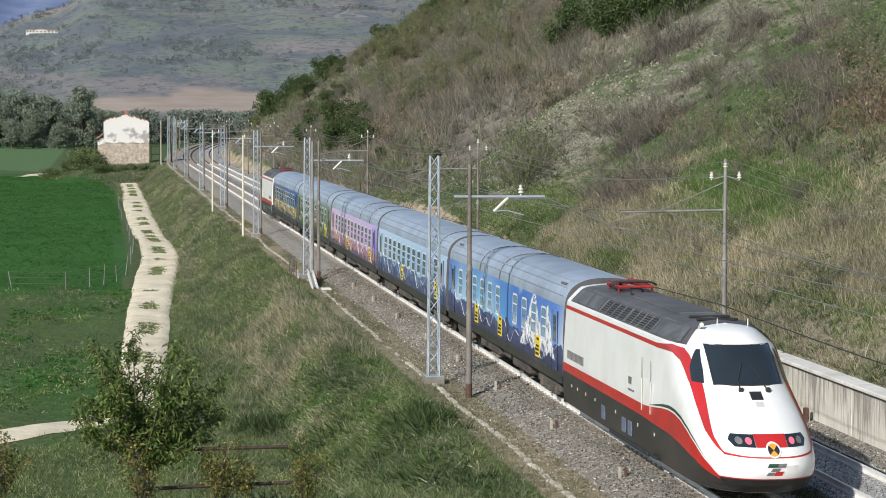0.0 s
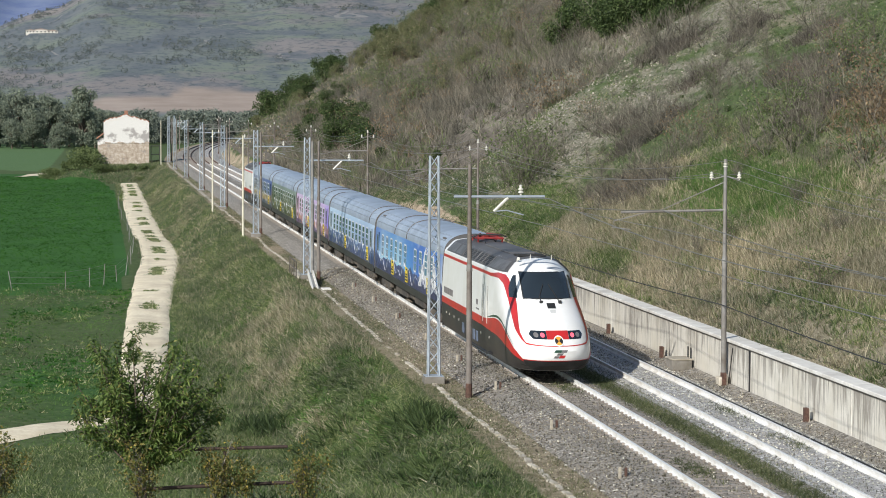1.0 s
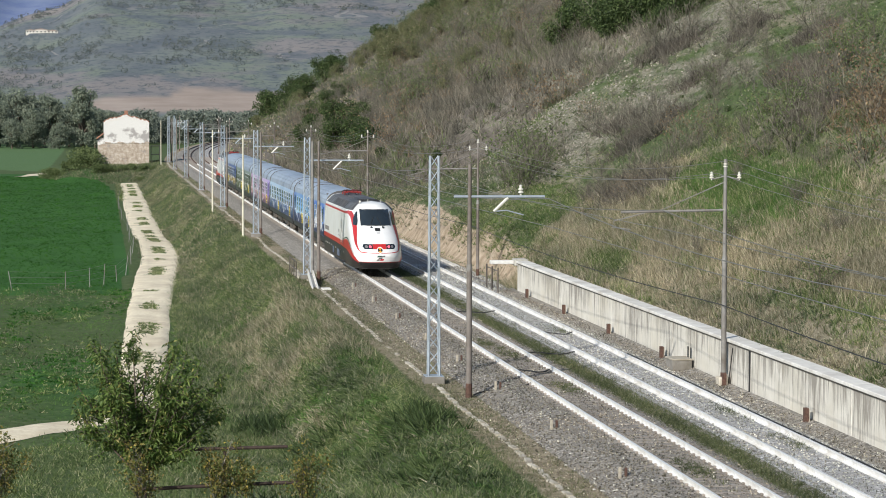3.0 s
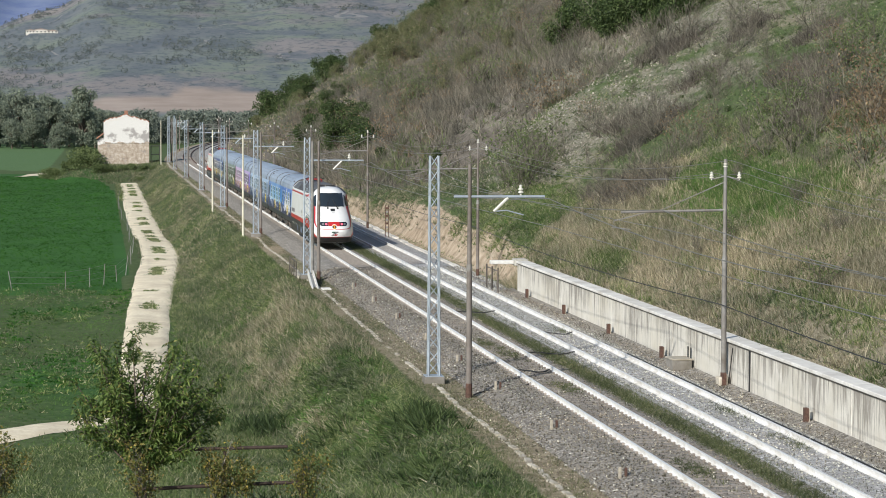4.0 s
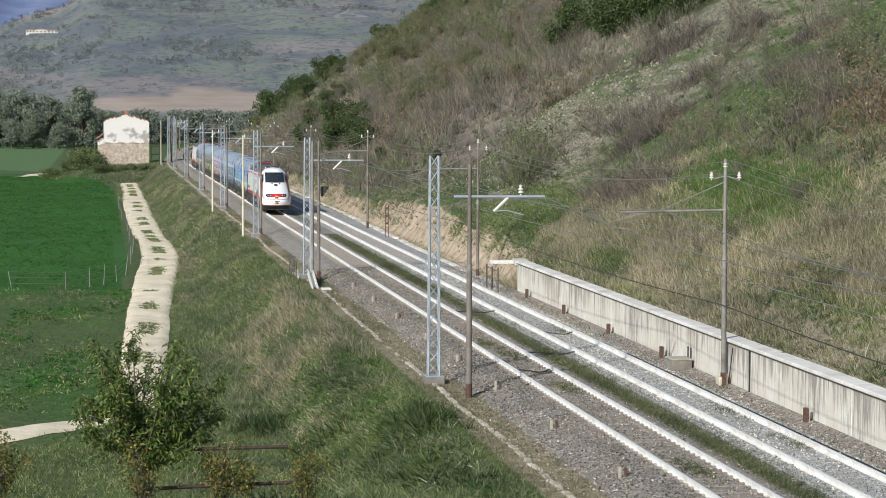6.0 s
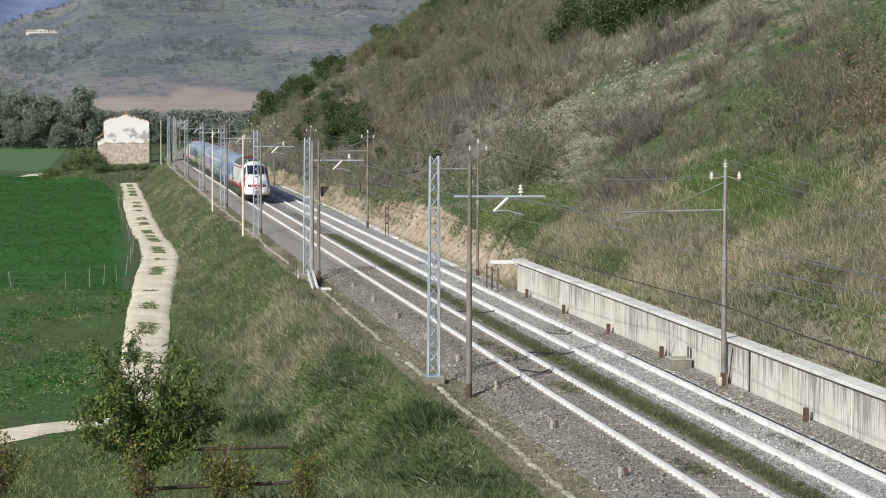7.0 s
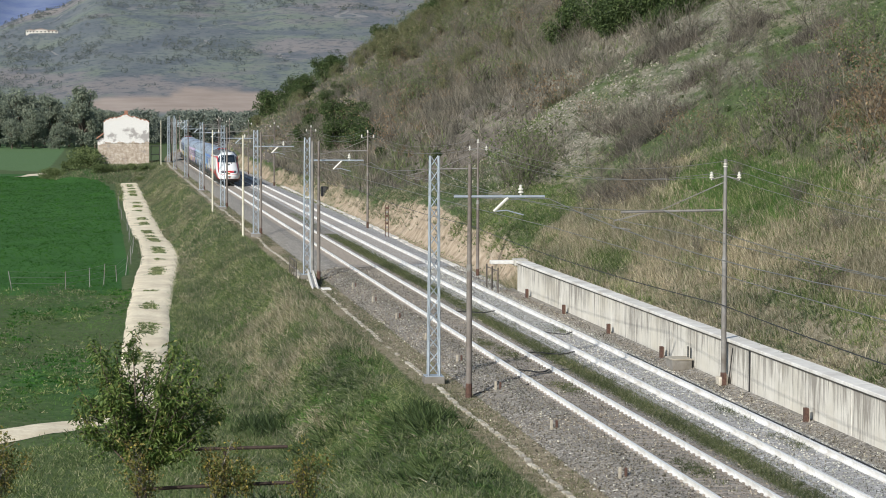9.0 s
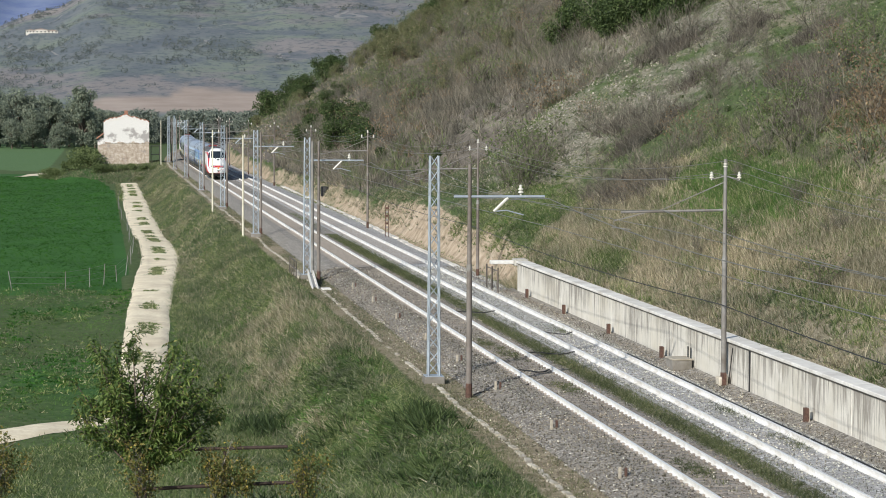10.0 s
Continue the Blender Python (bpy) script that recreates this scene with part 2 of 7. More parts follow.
# ---- building helpers ----
class Geo:
    """Vertices and faces of one mesh."""

    def __init__(self):
        self.v, self.f = [], []

    def face(self, *pts):
        n = len(self.v)
        self.v += [tuple(p) for p in pts]
        self.f.append(tuple(range(n, n + len(pts))))
        return self

    def box(self, x0, x1, y0, y1, z0, z1, c=0.0):
        """A box with its edges cut by c."""
        c = min(c, (x1 - x0) * 0.45, (y1 - y0) * 0.45, (z1 - z0) * 0.45)
        n = len(self.v)
        if c <= 0:
            self.v += [(x, y, z) for x in (x0, x1) for y in (y0, y1) for z in (z0, z1)]
            self.f += [tuple(n + i for i in q) for q in ((0, 1, 3, 2), (4, 6, 7, 5), (0, 4, 5, 1), (2, 3, 7, 6), (0, 2, 6, 4), (1, 5, 7, 3))]
            return self
        ids = {}
        for sx in (0, 1):
            for sy in (0, 1):
                for sz in (0, 1):
                    p = [(x0, x1)[sx], (y0, y1)[sy], (z0, z1)[sz]]
                    inn = [p[0] + (c, -c)[sx], p[1] + (c, -c)[sy], p[2] + (c, -c)[sz]]
                    for a in range(3):
                        q = list(inn)
                        q[a] = p[a]
                        ids[sx, sy, sz, a] = len(self.v)
                        self.v.append(tuple(q))
        for a in range(3):
            o1, o2 = (a + 1) % 3, (a + 2) % 3
            for s in (0, 1):
                loop = []
                for u, w in ((0, 0), (1, 0), (1, 1), (0, 1)):
                    k = [0, 0, 0]
                    k[a], k[o1], k[o2] = s, u, w
                    loop.append(ids[k[0], k[1], k[2], a])
                self.f.append(tuple(loop if s else loop[::-1]))
            for u in (0, 1):
                for w in (0, 1):
                    k0, k1 = [0, 0, 0], [0, 0, 0]
                    k0[o1], k0[o2] = u, w
                    k1[a], k1[o1], k1[o2] = 1, u, w
                    q = (ids[(*k0, o1)], ids[(*k1, o1)], ids[(*k1, o2)], ids[(*k0, o2)])
                    self.f.append(q if u == w else q[::-1])
        for k in [(i, j, l) for i in (0, 1) for j in (0, 1) for l in (0, 1)]:
            t = (ids[(*k, 0)], ids[(*k, 1)], ids[(*k, 2)])
            self.f.append(t if sum(k) % 2 else t[::-1])
        return self

    def tube(self, p0, p1, r0, r1=None, n=8, caps=True):
        r1 = r0 if r1 is None else r1
        p0, p1 = Vector(p0), Vector(p1)
        d = (p1 - p0).normalized()
        a = d.cross(Vector((0, 0, 1)) if abs(d.z) < 0.9 else Vector((1, 0, 0))).normalized()
        b = d.cross(a)
        k = len(self.v)
        for p, r in ((p0, r0), (p1, r1)):
            self.v += [tuple(p + (a * math.cos(2 * math.pi * i / n) + b * math.sin(2 * math.pi * i / n)) * r) for i in range(n)]
        self.f += [(k + i, k + (i + 1) % n, k + n + (i + 1) % n, k + n + i) for i in range(n)]
        if caps:
            self.f += [tuple(k + n - 1 - i for i in range(n)), tuple(k + n + i for i in range(n))]
        return self

    def pipe(self, pts, r, n=6):
        """One continuous pipe through the points."""
        p = [Vector(q) for q in pts]
        loop = (p[0] - p[-1]).length < 1e-6
        k = len(self.v)
        for i, q in enumerate(p):
            before = p[i - 1] if i else (p[-2] if loop else p[0])
            after = p[i + 1] if i + 1 < len(p) else (p[1] if loop else p[-1])
            d = (after - before).normalized()
            a = d.cross(Vector((0, 0, 1)) if abs(d.z) < 0.98 else Vector((0, 1, 0))).normalized()
            b = d.cross(a)
            self.v += [tuple(q + (a * math.cos(2 * math.pi * j / n) + b * math.sin(2 * math.pi * j / n)) * r) for j in range(n)]
        for i in range(len(p) - 1):
            self.f += [(k + i * n + j, k + i * n + (j + 1) % n, k + (i + 1) * n + (j + 1) % n, k + (i + 1) * n + j) for j in range(n)]
        if not loop:
            e = k + (len(p) - 1) * n
            self.f += [tuple(k + n - 1 - j for j in range(n)), tuple(e + j for j in range(n))]
        return self

    def grid(self, rows):
        k, m = len(self.v), len(rows[0])
        for row in rows:
            self.v += [tuple(p) for p in row]
        for i in range(len(rows) - 1):
            for j in range(m - 1):
                self.f.append((k + i * m + j, k + i * m + j + 1, k + (i + 1) * m + j + 1, k + (i + 1) * m + j))
        return self

    def prism(self, outline, y0, y1):
        """An outline of (x, z) drawn out along y."""
        k, n = len(self.v), len(outline)
        self.v += [(x, y0, z) for x, z in outline] + [(x, y1, z) for x, z in outline]
        self.f += [(k + i, k + (i + 1) % n, k + n + (i + 1) % n, k + n + i) for i in range(n)]
        self.f += [tuple(k + n - 1 - i for i in range(n)), tuple(k + n + i for i in range(n))]
        return self

    def lathe(self, base, profile, n=10):
        x, y, z = base
        self.grid([[(x + r * math.cos(2 * math.pi * i / n), y + r * math.sin(2 * math.pi * i / n), z + h) for i in range(n + 1)] for r, h in profile])
        return self

    def mesh(self, name, material, smooth=False):
        me = bpy.data.meshes.new(name)
        me.from_pydata(self.v, [], self.f)
        me.materials.append(material)
        bm = bmesh.new()
        bm.from_mesh(me)
        bmesh.ops.remove_doubles(bm, verts=bm.verts, dist=0.0004)
        bmesh.ops.recalc_face_normals(bm, faces=bm.faces)
        bm.to_mesh(me)
        bm.free()
        if smooth:
            me.shade_smooth()
            me.set_sharp_from_angle(angle=radians(38))
        return me


def part(name, geo, material, parent, label="", smooth=False, at=None):
    ob = new(name, geo if isinstance(geo, bpy.types.Mesh) else geo.mesh(name, material, smooth))
    ob.parent = parent
    if at is not None:
        ob.matrix_basis = at
    if label:
        ob["label"] = label
    return ob


def thing(name, label, category, group="", at=None):
    ob = tagged(new(name), label, category, group)
    if at is not None:
        ob.matrix_basis = at
    return ob


def fast_mesh(name, verts, faces, material, smooth=False):
    """A mesh out of numpy arrays: verts (n, 3), faces (m, k)."""
    me = bpy.data.meshes.new(name)
    k = faces.shape[1]
    me.vertices.add(len(verts))
    me.vertices.foreach_set("co", np.ascontiguousarray(verts, dtype=np.float32).ravel())
    me.loops.add(faces.size)
    me.loops.foreach_set("vertex_index", np.ascontiguousarray(faces, dtype=np.int32).ravel())
    me.polygons.add(len(faces))
    me.polygons.foreach_set("loop_start", np.arange(0, faces.size, k, dtype=np.int32))
    me.polygons.foreach_set("loop_total", np.full(len(faces), k, dtype=np.int32))
    me.materials.append(material)
    me.update(calc_edges=True)
    if smooth:
        me.shade_smooth()
    return me


RNG = np.random.default_rng(7)
LATTICE = np.random.default_rng(3).random((256, 256))


def vnoise(x, y, scale, octaves=4, gain=0.5):
    """Value noise from -1 to 1; scale: metres of the broadest waves."""
    out, amp, total = 0.0, 1.0, 0.0
    x, y = np.asarray(x, float) / scale, np.asarray(y, float) / scale
    for k in range(octaves):
        fx, fy = x * 2**k + 17.3 * k, y * 2**k + 31.7 * k
        ix, iy = np.floor(fx).astype(int), np.floor(fy).astype(int)
        u, w = fx - ix, fy - iy
        u, w = u * u * (3 - 2 * u), w * w * (3 - 2 * w)
        g = lambda i, j: LATTICE[(ix + i) % 256, (iy + j) % 256]
        out = out + amp * (g(0, 0) * (1 - u) * (1 - w) + g(1, 0) * u * (1 - w) + g(0, 1) * (1 - u) * w + g(1, 1) * u * w)
        total += amp
        amp *= gain
    return out / total * 2 - 1


def sstep(a, b, x):
    t = np.clip((np.asarray(x, float) - a) / (b - a), 0, 1)
    return t * t * (3 - 2 * t)


def bend(y):
    """How far the line has swung to the right at y."""
    return np.clip(np.asarray(y, float) - 410, 0, None) ** 2 / 5000


def ground_height(x, y, rough=1.0):
    x, y = np.asarray(x, float), np.asarray(y, float)
    r = x - bend(np.minimum(y, 720.0))
    # left side: bank down to the fields, rising towards the bridge
    low = np.interp(y, [-60, 0, 20, 34, 45, 58, 72, 92, 110, 430, 446, 500, 560, 700], [7.2, 7.0, 5.4, 3.9, 2.2, -0.2, -2.0, -3.3, -3.5, -3.5, -1.0, -0.9, -2.5, -3.2])
    left = -0.55 + (low + 0.55) * sstep(4.9, 9.3, -r)
    left = np.where(-r > 18, low + (-3.5 - low) * sstep(18, np.where(y > 420, 25, 40), -r) * sstep(40, 95, y), left)
    left = left + rough * 0.2 * vnoise(x, y * 0.28, 2.4, 4) * sstep(5.2, 6.5, -r)
    # right side: the wall's terrace, the bare cutting, the hill
    beyond = sstep(126, 136, y)
    foot = 6.75 + 0.5 * beyond
    wall_top = 1.3 * (1 - beyond) + beyond * (-0.5 + 2.7 * sstep(0.0, 2.2, r - foot + 0.25 * vnoise(x, y, 4, 3)))
    climb = 0.62 * np.clip(r - foot - 2.0 * beyond, 0, None)
    top = 44 + 4 * vnoise(x * 0, y, 90, 2)
    climb = np.where(climb > top, top + (climb - top) * 0.15, climb)
    crag = rough * beyond * sstep(0.1, 0.8, r - foot) * (1 - sstep(2.5, 4.0, r - foot)) * (0.4 * vnoise(x * 1.5, y, 2.4, 3) + 0.12 * vnoise(x * 2, y, 0.9, 2))
    gully = 4.6 * np.exp(-(((y - 226) / 15) ** 2)) * sstep(1.5, 8, r - foot)
    rug = rough * sstep(1, 8, r - foot) * (1.6 * vnoise(x, y * 0.5, 16, 3) + 0.4 * vnoise(x + 50, y * 0.4, 2.6, 3))
    end = 1 - sstep(545, 700, y + 0.25 * r)
    right = np.where(r > foot, wall_top + (climb - gully + rug + crag), -0.55)
    right = np.where(r > foot, right * end + (1 - end) * -2.5, right)
    z = np.where(r < 0, left, right)
    # distance: flat land, then the long ridge, with a farther one behind it
    far = sstep(1050, 2600, y) * (131 + 14 * vnoise(x, y, 700, 5) + 16 * vnoise(x + 300, y, 240, 5, 0.6) + 5 * vnoise(x, y * 0.45, 70, 3)) * (1 - 0.2 * sstep(-10, -65, x) - 0.2 * sstep(-60, -150, x) + 0.05 * sstep(100, 140, x) - 0.05 * sstep(275, 310, x))
    farther = sstep(3000, 4300, y) * (215 + 50 * vnoise(x, y, 700, 4)) * sstep(200, -400, x)
    flat = sstep(720, 860, y)
    z = z * (1 - flat) - 3.2 * flat
    z = z + far + farther
    # the level yard of the farmhouse
    yard = np.exp(-(((x + 59) / 17) ** 4) - ((y - 1905) / 22) ** 4)
    return z * (1 - yard) + 66.0 * yard


# ---- ground ----
def ground_material():
    """Soil, grass, dry grass, bare clay and scree by place; woods, fields and plough in the distance, haze painted into
    the far slopes.
    """
    m, nt, b = node_mat("open_ground")
    v = coords(nt)

    def share(name):
        a = nt.nodes.new("ShaderNodeAttribute")
        a.attribute_name = name
        return a.outputs["Fac"]

    lay = add(nt, "ShaderNodeMapping")
    lay.inputs["Scale"].default_value = (1.0, 0.25, 1.0)
    link(nt, v, lay.inputs["Vector"])
    fine, mid, big = noise_of(nt, v, 2.2, 6, 0.65), noise_of(nt, lay.outputs[0], 0.6, 6, 0.65), noise_of(nt, v, 0.06, 4)
    grass = ramp(nt, fine, [(0.3, (0.045, 0.07, 0.025)), (0.55, (0.085, 0.12, 0.045)), (0.75, (0.15, 0.165, 0.08))])
    dry = ramp(nt, fine, [(0.3, (0.16, 0.14, 0.095)), (0.7, (0.32, 0.285, 0.21))])
    clay = ramp(nt, noise_of(nt, v, 1.3, 7, 0.68), [(0.32, (0.2, 0.16, 0.11)), (0.46, (0.38, 0.3, 0.215)), (0.62, (0.5, 0.41, 0.31)), (0.72, (0.62, 0.54, 0.43))])
    scree = ramp(nt, noise_of(nt, v, 4.0, 5, 0.7), [(0.36, (0.09, 0.095, 0.06)), (0.5, (0.2, 0.19, 0.145)), (0.6, (0.32, 0.29, 0.235)), (0.68, (0.52, 0.48, 0.41))])
    litter = ramp(nt, fine, [(0.3, (0.085, 0.075, 0.06)), (0.55, (0.15, 0.132, 0.112)), (0.75, (0.24, 0.215, 0.185))])
    crop = ramp(nt, fine, [(0.3, (0.026, 0.08, 0.016)), (0.7, (0.045, 0.125, 0.026))])
    crop = blend(nt, ramp(nt, big, [(0.45, (0, 0, 0)), (0.6, (0.5, 0.5, 0.5))]), crop, (0.05, 0.14, 0.03))
    meadow = ramp(nt, fine, [(0.3, (0.075, 0.14, 0.05)), (0.7, (0.125, 0.2, 0.085))])
    earth = ramp(nt, fine, [(0.3, (0.2, 0.165, 0.11)), (0.5, (0.29, 0.24, 0.165)), (0.7, (0.4, 0.345, 0.255))])
    col = grass
    for name, c, soft in (("dry", dry, 0.5), ("litter", litter, 0.4), ("scree", scree, 0.45), ("clay", clay, 0.3), ("crop", crop, 0.08), ("meadow", meadow, 0.15), ("earth", earth, 0.3)):
        f = calc(nt, "ADD", share(name), calc(nt, "MULTIPLY", calc(nt, "SUBTRACT", mid, 0.5), soft * 2))
        col = blend(nt, ramp(nt, f, [(0.42, (0, 0, 0)), (0.58, (1, 1, 1))]), col, c)
    mp = add(nt, "ShaderNodeMapping")
    mp.inputs["Scale"].default_value = (0.5, 0.3, 0.6)
    link(nt, v, mp.inputs["Vector"])
    w = mp.outputs[0]
    slope = noise_of(nt, w, 0.014, 5, 0.55)
    wood = noise_of(nt, w, 0.05, 7, 0.66)
    speck = noise_of(nt, w, 0.32, 5, 0.75)
    # slope and wood colours greyed and blued: distance haze put into the base colour
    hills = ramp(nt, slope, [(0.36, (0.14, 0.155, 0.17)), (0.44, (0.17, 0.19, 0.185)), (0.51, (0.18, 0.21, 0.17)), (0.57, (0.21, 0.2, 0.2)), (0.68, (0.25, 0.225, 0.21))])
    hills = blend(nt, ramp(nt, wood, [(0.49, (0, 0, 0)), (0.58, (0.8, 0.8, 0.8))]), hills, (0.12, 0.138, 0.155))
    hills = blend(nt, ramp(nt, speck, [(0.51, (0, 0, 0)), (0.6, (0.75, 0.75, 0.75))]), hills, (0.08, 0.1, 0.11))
    # pale tracks and scars across the slopes
    track = calc(nt, "ABSOLUTE", calc(nt, "SUBTRACT", noise_of(nt, w, 0.013, 3, 0.45), 0.47))
    seen = calc(nt, "GREATER_THAN", noise_of(nt, w, 0.05, 3), 0.56)
    hills = blend(nt, calc(nt, "MULTIPLY", calc(nt, "MULTIPLY", calc(nt, "LESS_THAN", track, 0.004), seen), 0.5), hills, (0.33, 0.31, 0.29))
    hills = blend(nt, ramp(nt, noise_of(nt, w, 0.1, 6, 0.7), [(0.64, (0, 0, 0)), (0.72, (0.75, 0.75, 0.75))]), hills, (0.38, 0.35, 0.32))
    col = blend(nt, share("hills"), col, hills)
    furrow = ramp(nt, noise_of(nt, v, 0.03, 5, 0.6), [(0.35, (0.3, 0.24, 0.2)), (0.65, (0.4, 0.33, 0.28))])
    col = blend(nt, share("plough"), col, furrow)
    # the farther ridge goes bluer still, haze mixed into its colour
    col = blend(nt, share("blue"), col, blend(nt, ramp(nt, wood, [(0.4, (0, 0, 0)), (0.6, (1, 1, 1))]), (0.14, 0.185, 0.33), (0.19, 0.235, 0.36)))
    link(nt, col, b.inputs["Base Color"])
    b.inputs["Roughness"].default_value = 0.95
    b.inputs["Specular IOR Level"].default_value = 0.15
    bump(nt, b, fine, 0.5, 0.12)
    return m


def zones(x, y):
    """The share of each kind of ground at x, y."""
    r = x - bend(np.minimum(y, 720.0))
    n1, n2 = vnoise(x, y * 0.25, 6, 4), vnoise(x + 90, y * 0.25 + 20, 13, 4)
    hill = (r > 6.7) & (y < 720)
    z = {}
    z["dry"] = np.where(hill, 0.4 + 0.4 * n1 + 0.45 * (1 - sstep(4, 12, r - 6.8)) * (y < 135) - 0.12 * (y > 225), np.where(r < -4.6, 0.16 + 0.35 * n1, 0))
    z["scree"] = np.where(hill, (0.42 + 0.5 * n2) * sstep(5, 11, r - 6.8) * (y > 95) * (1 - sstep(240, 300, y)) + (0.45 + 0.35 * n1) * np.exp(-(((y - 184) / 24) ** 2)) * sstep(1, 3, r - 6.8) * (1 - sstep(16, 28, r)), 0)
    z["clay"] = np.where(hill, (0.95 - 0.4 * sstep(195, 220, y)) * sstep(128, 138, y) * (1 - sstep(1.5, 2.8, r - 6.8 + 0.8 * n1)), 0)
    z["litter"] = np.where(hill & (r > 8.6), 0.8 * sstep(212, 230, y + 5 * n1), 0)
    edge = 455 + 1.6 * np.clip(-x - 13.4, 0, 40) - 90 * sstep(-16.5, -12.5, x) + 4 * vnoise(x, y, 12, 2)
    field = sstep(13.3, 13.7, -r - 0.065 * np.clip(200 - y, 0, 60) - 0.35 * vnoise(x, y, 9, 2)) * sstep(172, 178, y + 3 * vnoise(x, y, 12, 2)) * (1 - sstep(0, 6, y - edge))
    z["crop"] = np.where(r < -4.6, field, 0)
    z["meadow"] = np.where((r < -4.6) & (y > 440), sstep(20, 40, y - edge) * (1 - sstep(900, 1000, y)), 0) * sstep(-24, -29, x + 0.0 * y)
    z["crop"] = z["crop"] + np.where((r < -14.5) & (y < 178) & (y > 90), 0.44 + 0.25 * n1, 0)
    z["earth"] = np.where((r > -4.9) & (r < 6.9) & (y < 760), 0.62, 0)
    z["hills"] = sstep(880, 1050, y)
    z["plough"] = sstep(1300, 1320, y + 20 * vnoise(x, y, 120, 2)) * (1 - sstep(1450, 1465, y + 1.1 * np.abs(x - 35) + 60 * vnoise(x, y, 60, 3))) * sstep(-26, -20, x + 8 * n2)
    # share of the painted haze blue on the farther ridge
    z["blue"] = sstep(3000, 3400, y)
    return z


def spaced(stops):
    """Lines from (start, step) stops to the last one's start."""
    out = []
    for (a, s), (e, _) in zip(stops, stops[1:]):
        out += list(np.arange(a, e - s * 0.5, s))
    return np.array(out + [stops[-1][0]])


def ground():
    xs = spaced([(-4500, 500), (-2000, 150), (-800, 40), (-200, 12), (-60, 2.0), (-30, 0.7), (-4.9, 0.6), (6.2, 0.3), (10, 0.6), (50, 2.0), (100, 10), (300, 40), (900, 150), (2400, 700), (4500, 1)])
    ys = spaced([(-300, 60), (-60, 5), (40, 1.0), (240, 2.0), (460, 4.0), (720, 14), (1200, 25), (2700, 60), (4800, 1)])
    gx, gy = np.meshgrid(xs, ys)
    gx = gx + bend(np.minimum(gy, 720.0)) * np.interp(gx, [-150, -40, 60, 200], [0, 1, 1, 0])
    gz = ground_height(gx, gy)
    nx, ny = len(xs), len(ys)
    ids = np.arange(nx * ny).reshape(ny, nx)
    faces = np.stack([ids[:-1, :-1], ids[:-1, 1:], ids[1:, 1:], ids[1:, :-1]], -1).reshape(-1, 4)
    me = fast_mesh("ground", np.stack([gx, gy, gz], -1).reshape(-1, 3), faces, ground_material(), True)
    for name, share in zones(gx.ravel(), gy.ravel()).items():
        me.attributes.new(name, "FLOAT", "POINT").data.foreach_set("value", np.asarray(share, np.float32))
    tagged(new("ground", me), "grassy embankment, fields and scrubby hillside with distant ridges", "ground", kind="structure")


def along(geo_rows, y0, y1, step=6.0):
    """Rows of a strip that follows the line: geo_rows is a list of (x, z)."""
    ys = np.arange(y0, y1 + 0.1, step)
    return [[(x + float(bend(y)), y, z) for x, z in geo_rows] for y in ys]


TRACKS = (0.0, 3.73)
FAR_END, WHITE_END = 764.0, 428.0


def ballast_material(name, dark, light, tint):
    m, nt, b = node_mat(name)
    v = coords(nt)
    stones = add(nt, "ShaderNodeTexVoronoi", Scale=13.0)
    link(nt, v, stones.inputs["Vector"])
    big = noise_of(nt, v, 0.7, 5, 0.6)
    sep = nt.nodes.new("ShaderNodeSeparateColor")
    link(nt, stones.outputs["Color"], sep.inputs[0])
    col = ramp(nt, sep.outputs[0], [(0.0, dark), (0.75, light), (1.0, tuple(min(1, c * 1.7) for c in light))])
    col = blend(nt, ramp(nt, big, [(0.4, (0, 0, 0)), (0.65, (0.75, 0.75, 0.75))]), col, tint)
    link(nt, col, b.inputs["Base Color"])
    b.inputs["Roughness"].default_value = 0.92
    bump(nt, b, stones.outputs["Distance"], 0.9, 0.05)
    return m


M_BALLAST = ballast_material("grey_brown_ballast", (0.1, 0.09, 0.078), (0.34, 0.315, 0.28), (0.25, 0.225, 0.19))
M_BALLAST_NEW = ballast_material("pale_ballast", (0.24, 0.235, 0.23), (0.5, 0.49, 0.48), (0.36, 0.34, 0.32))


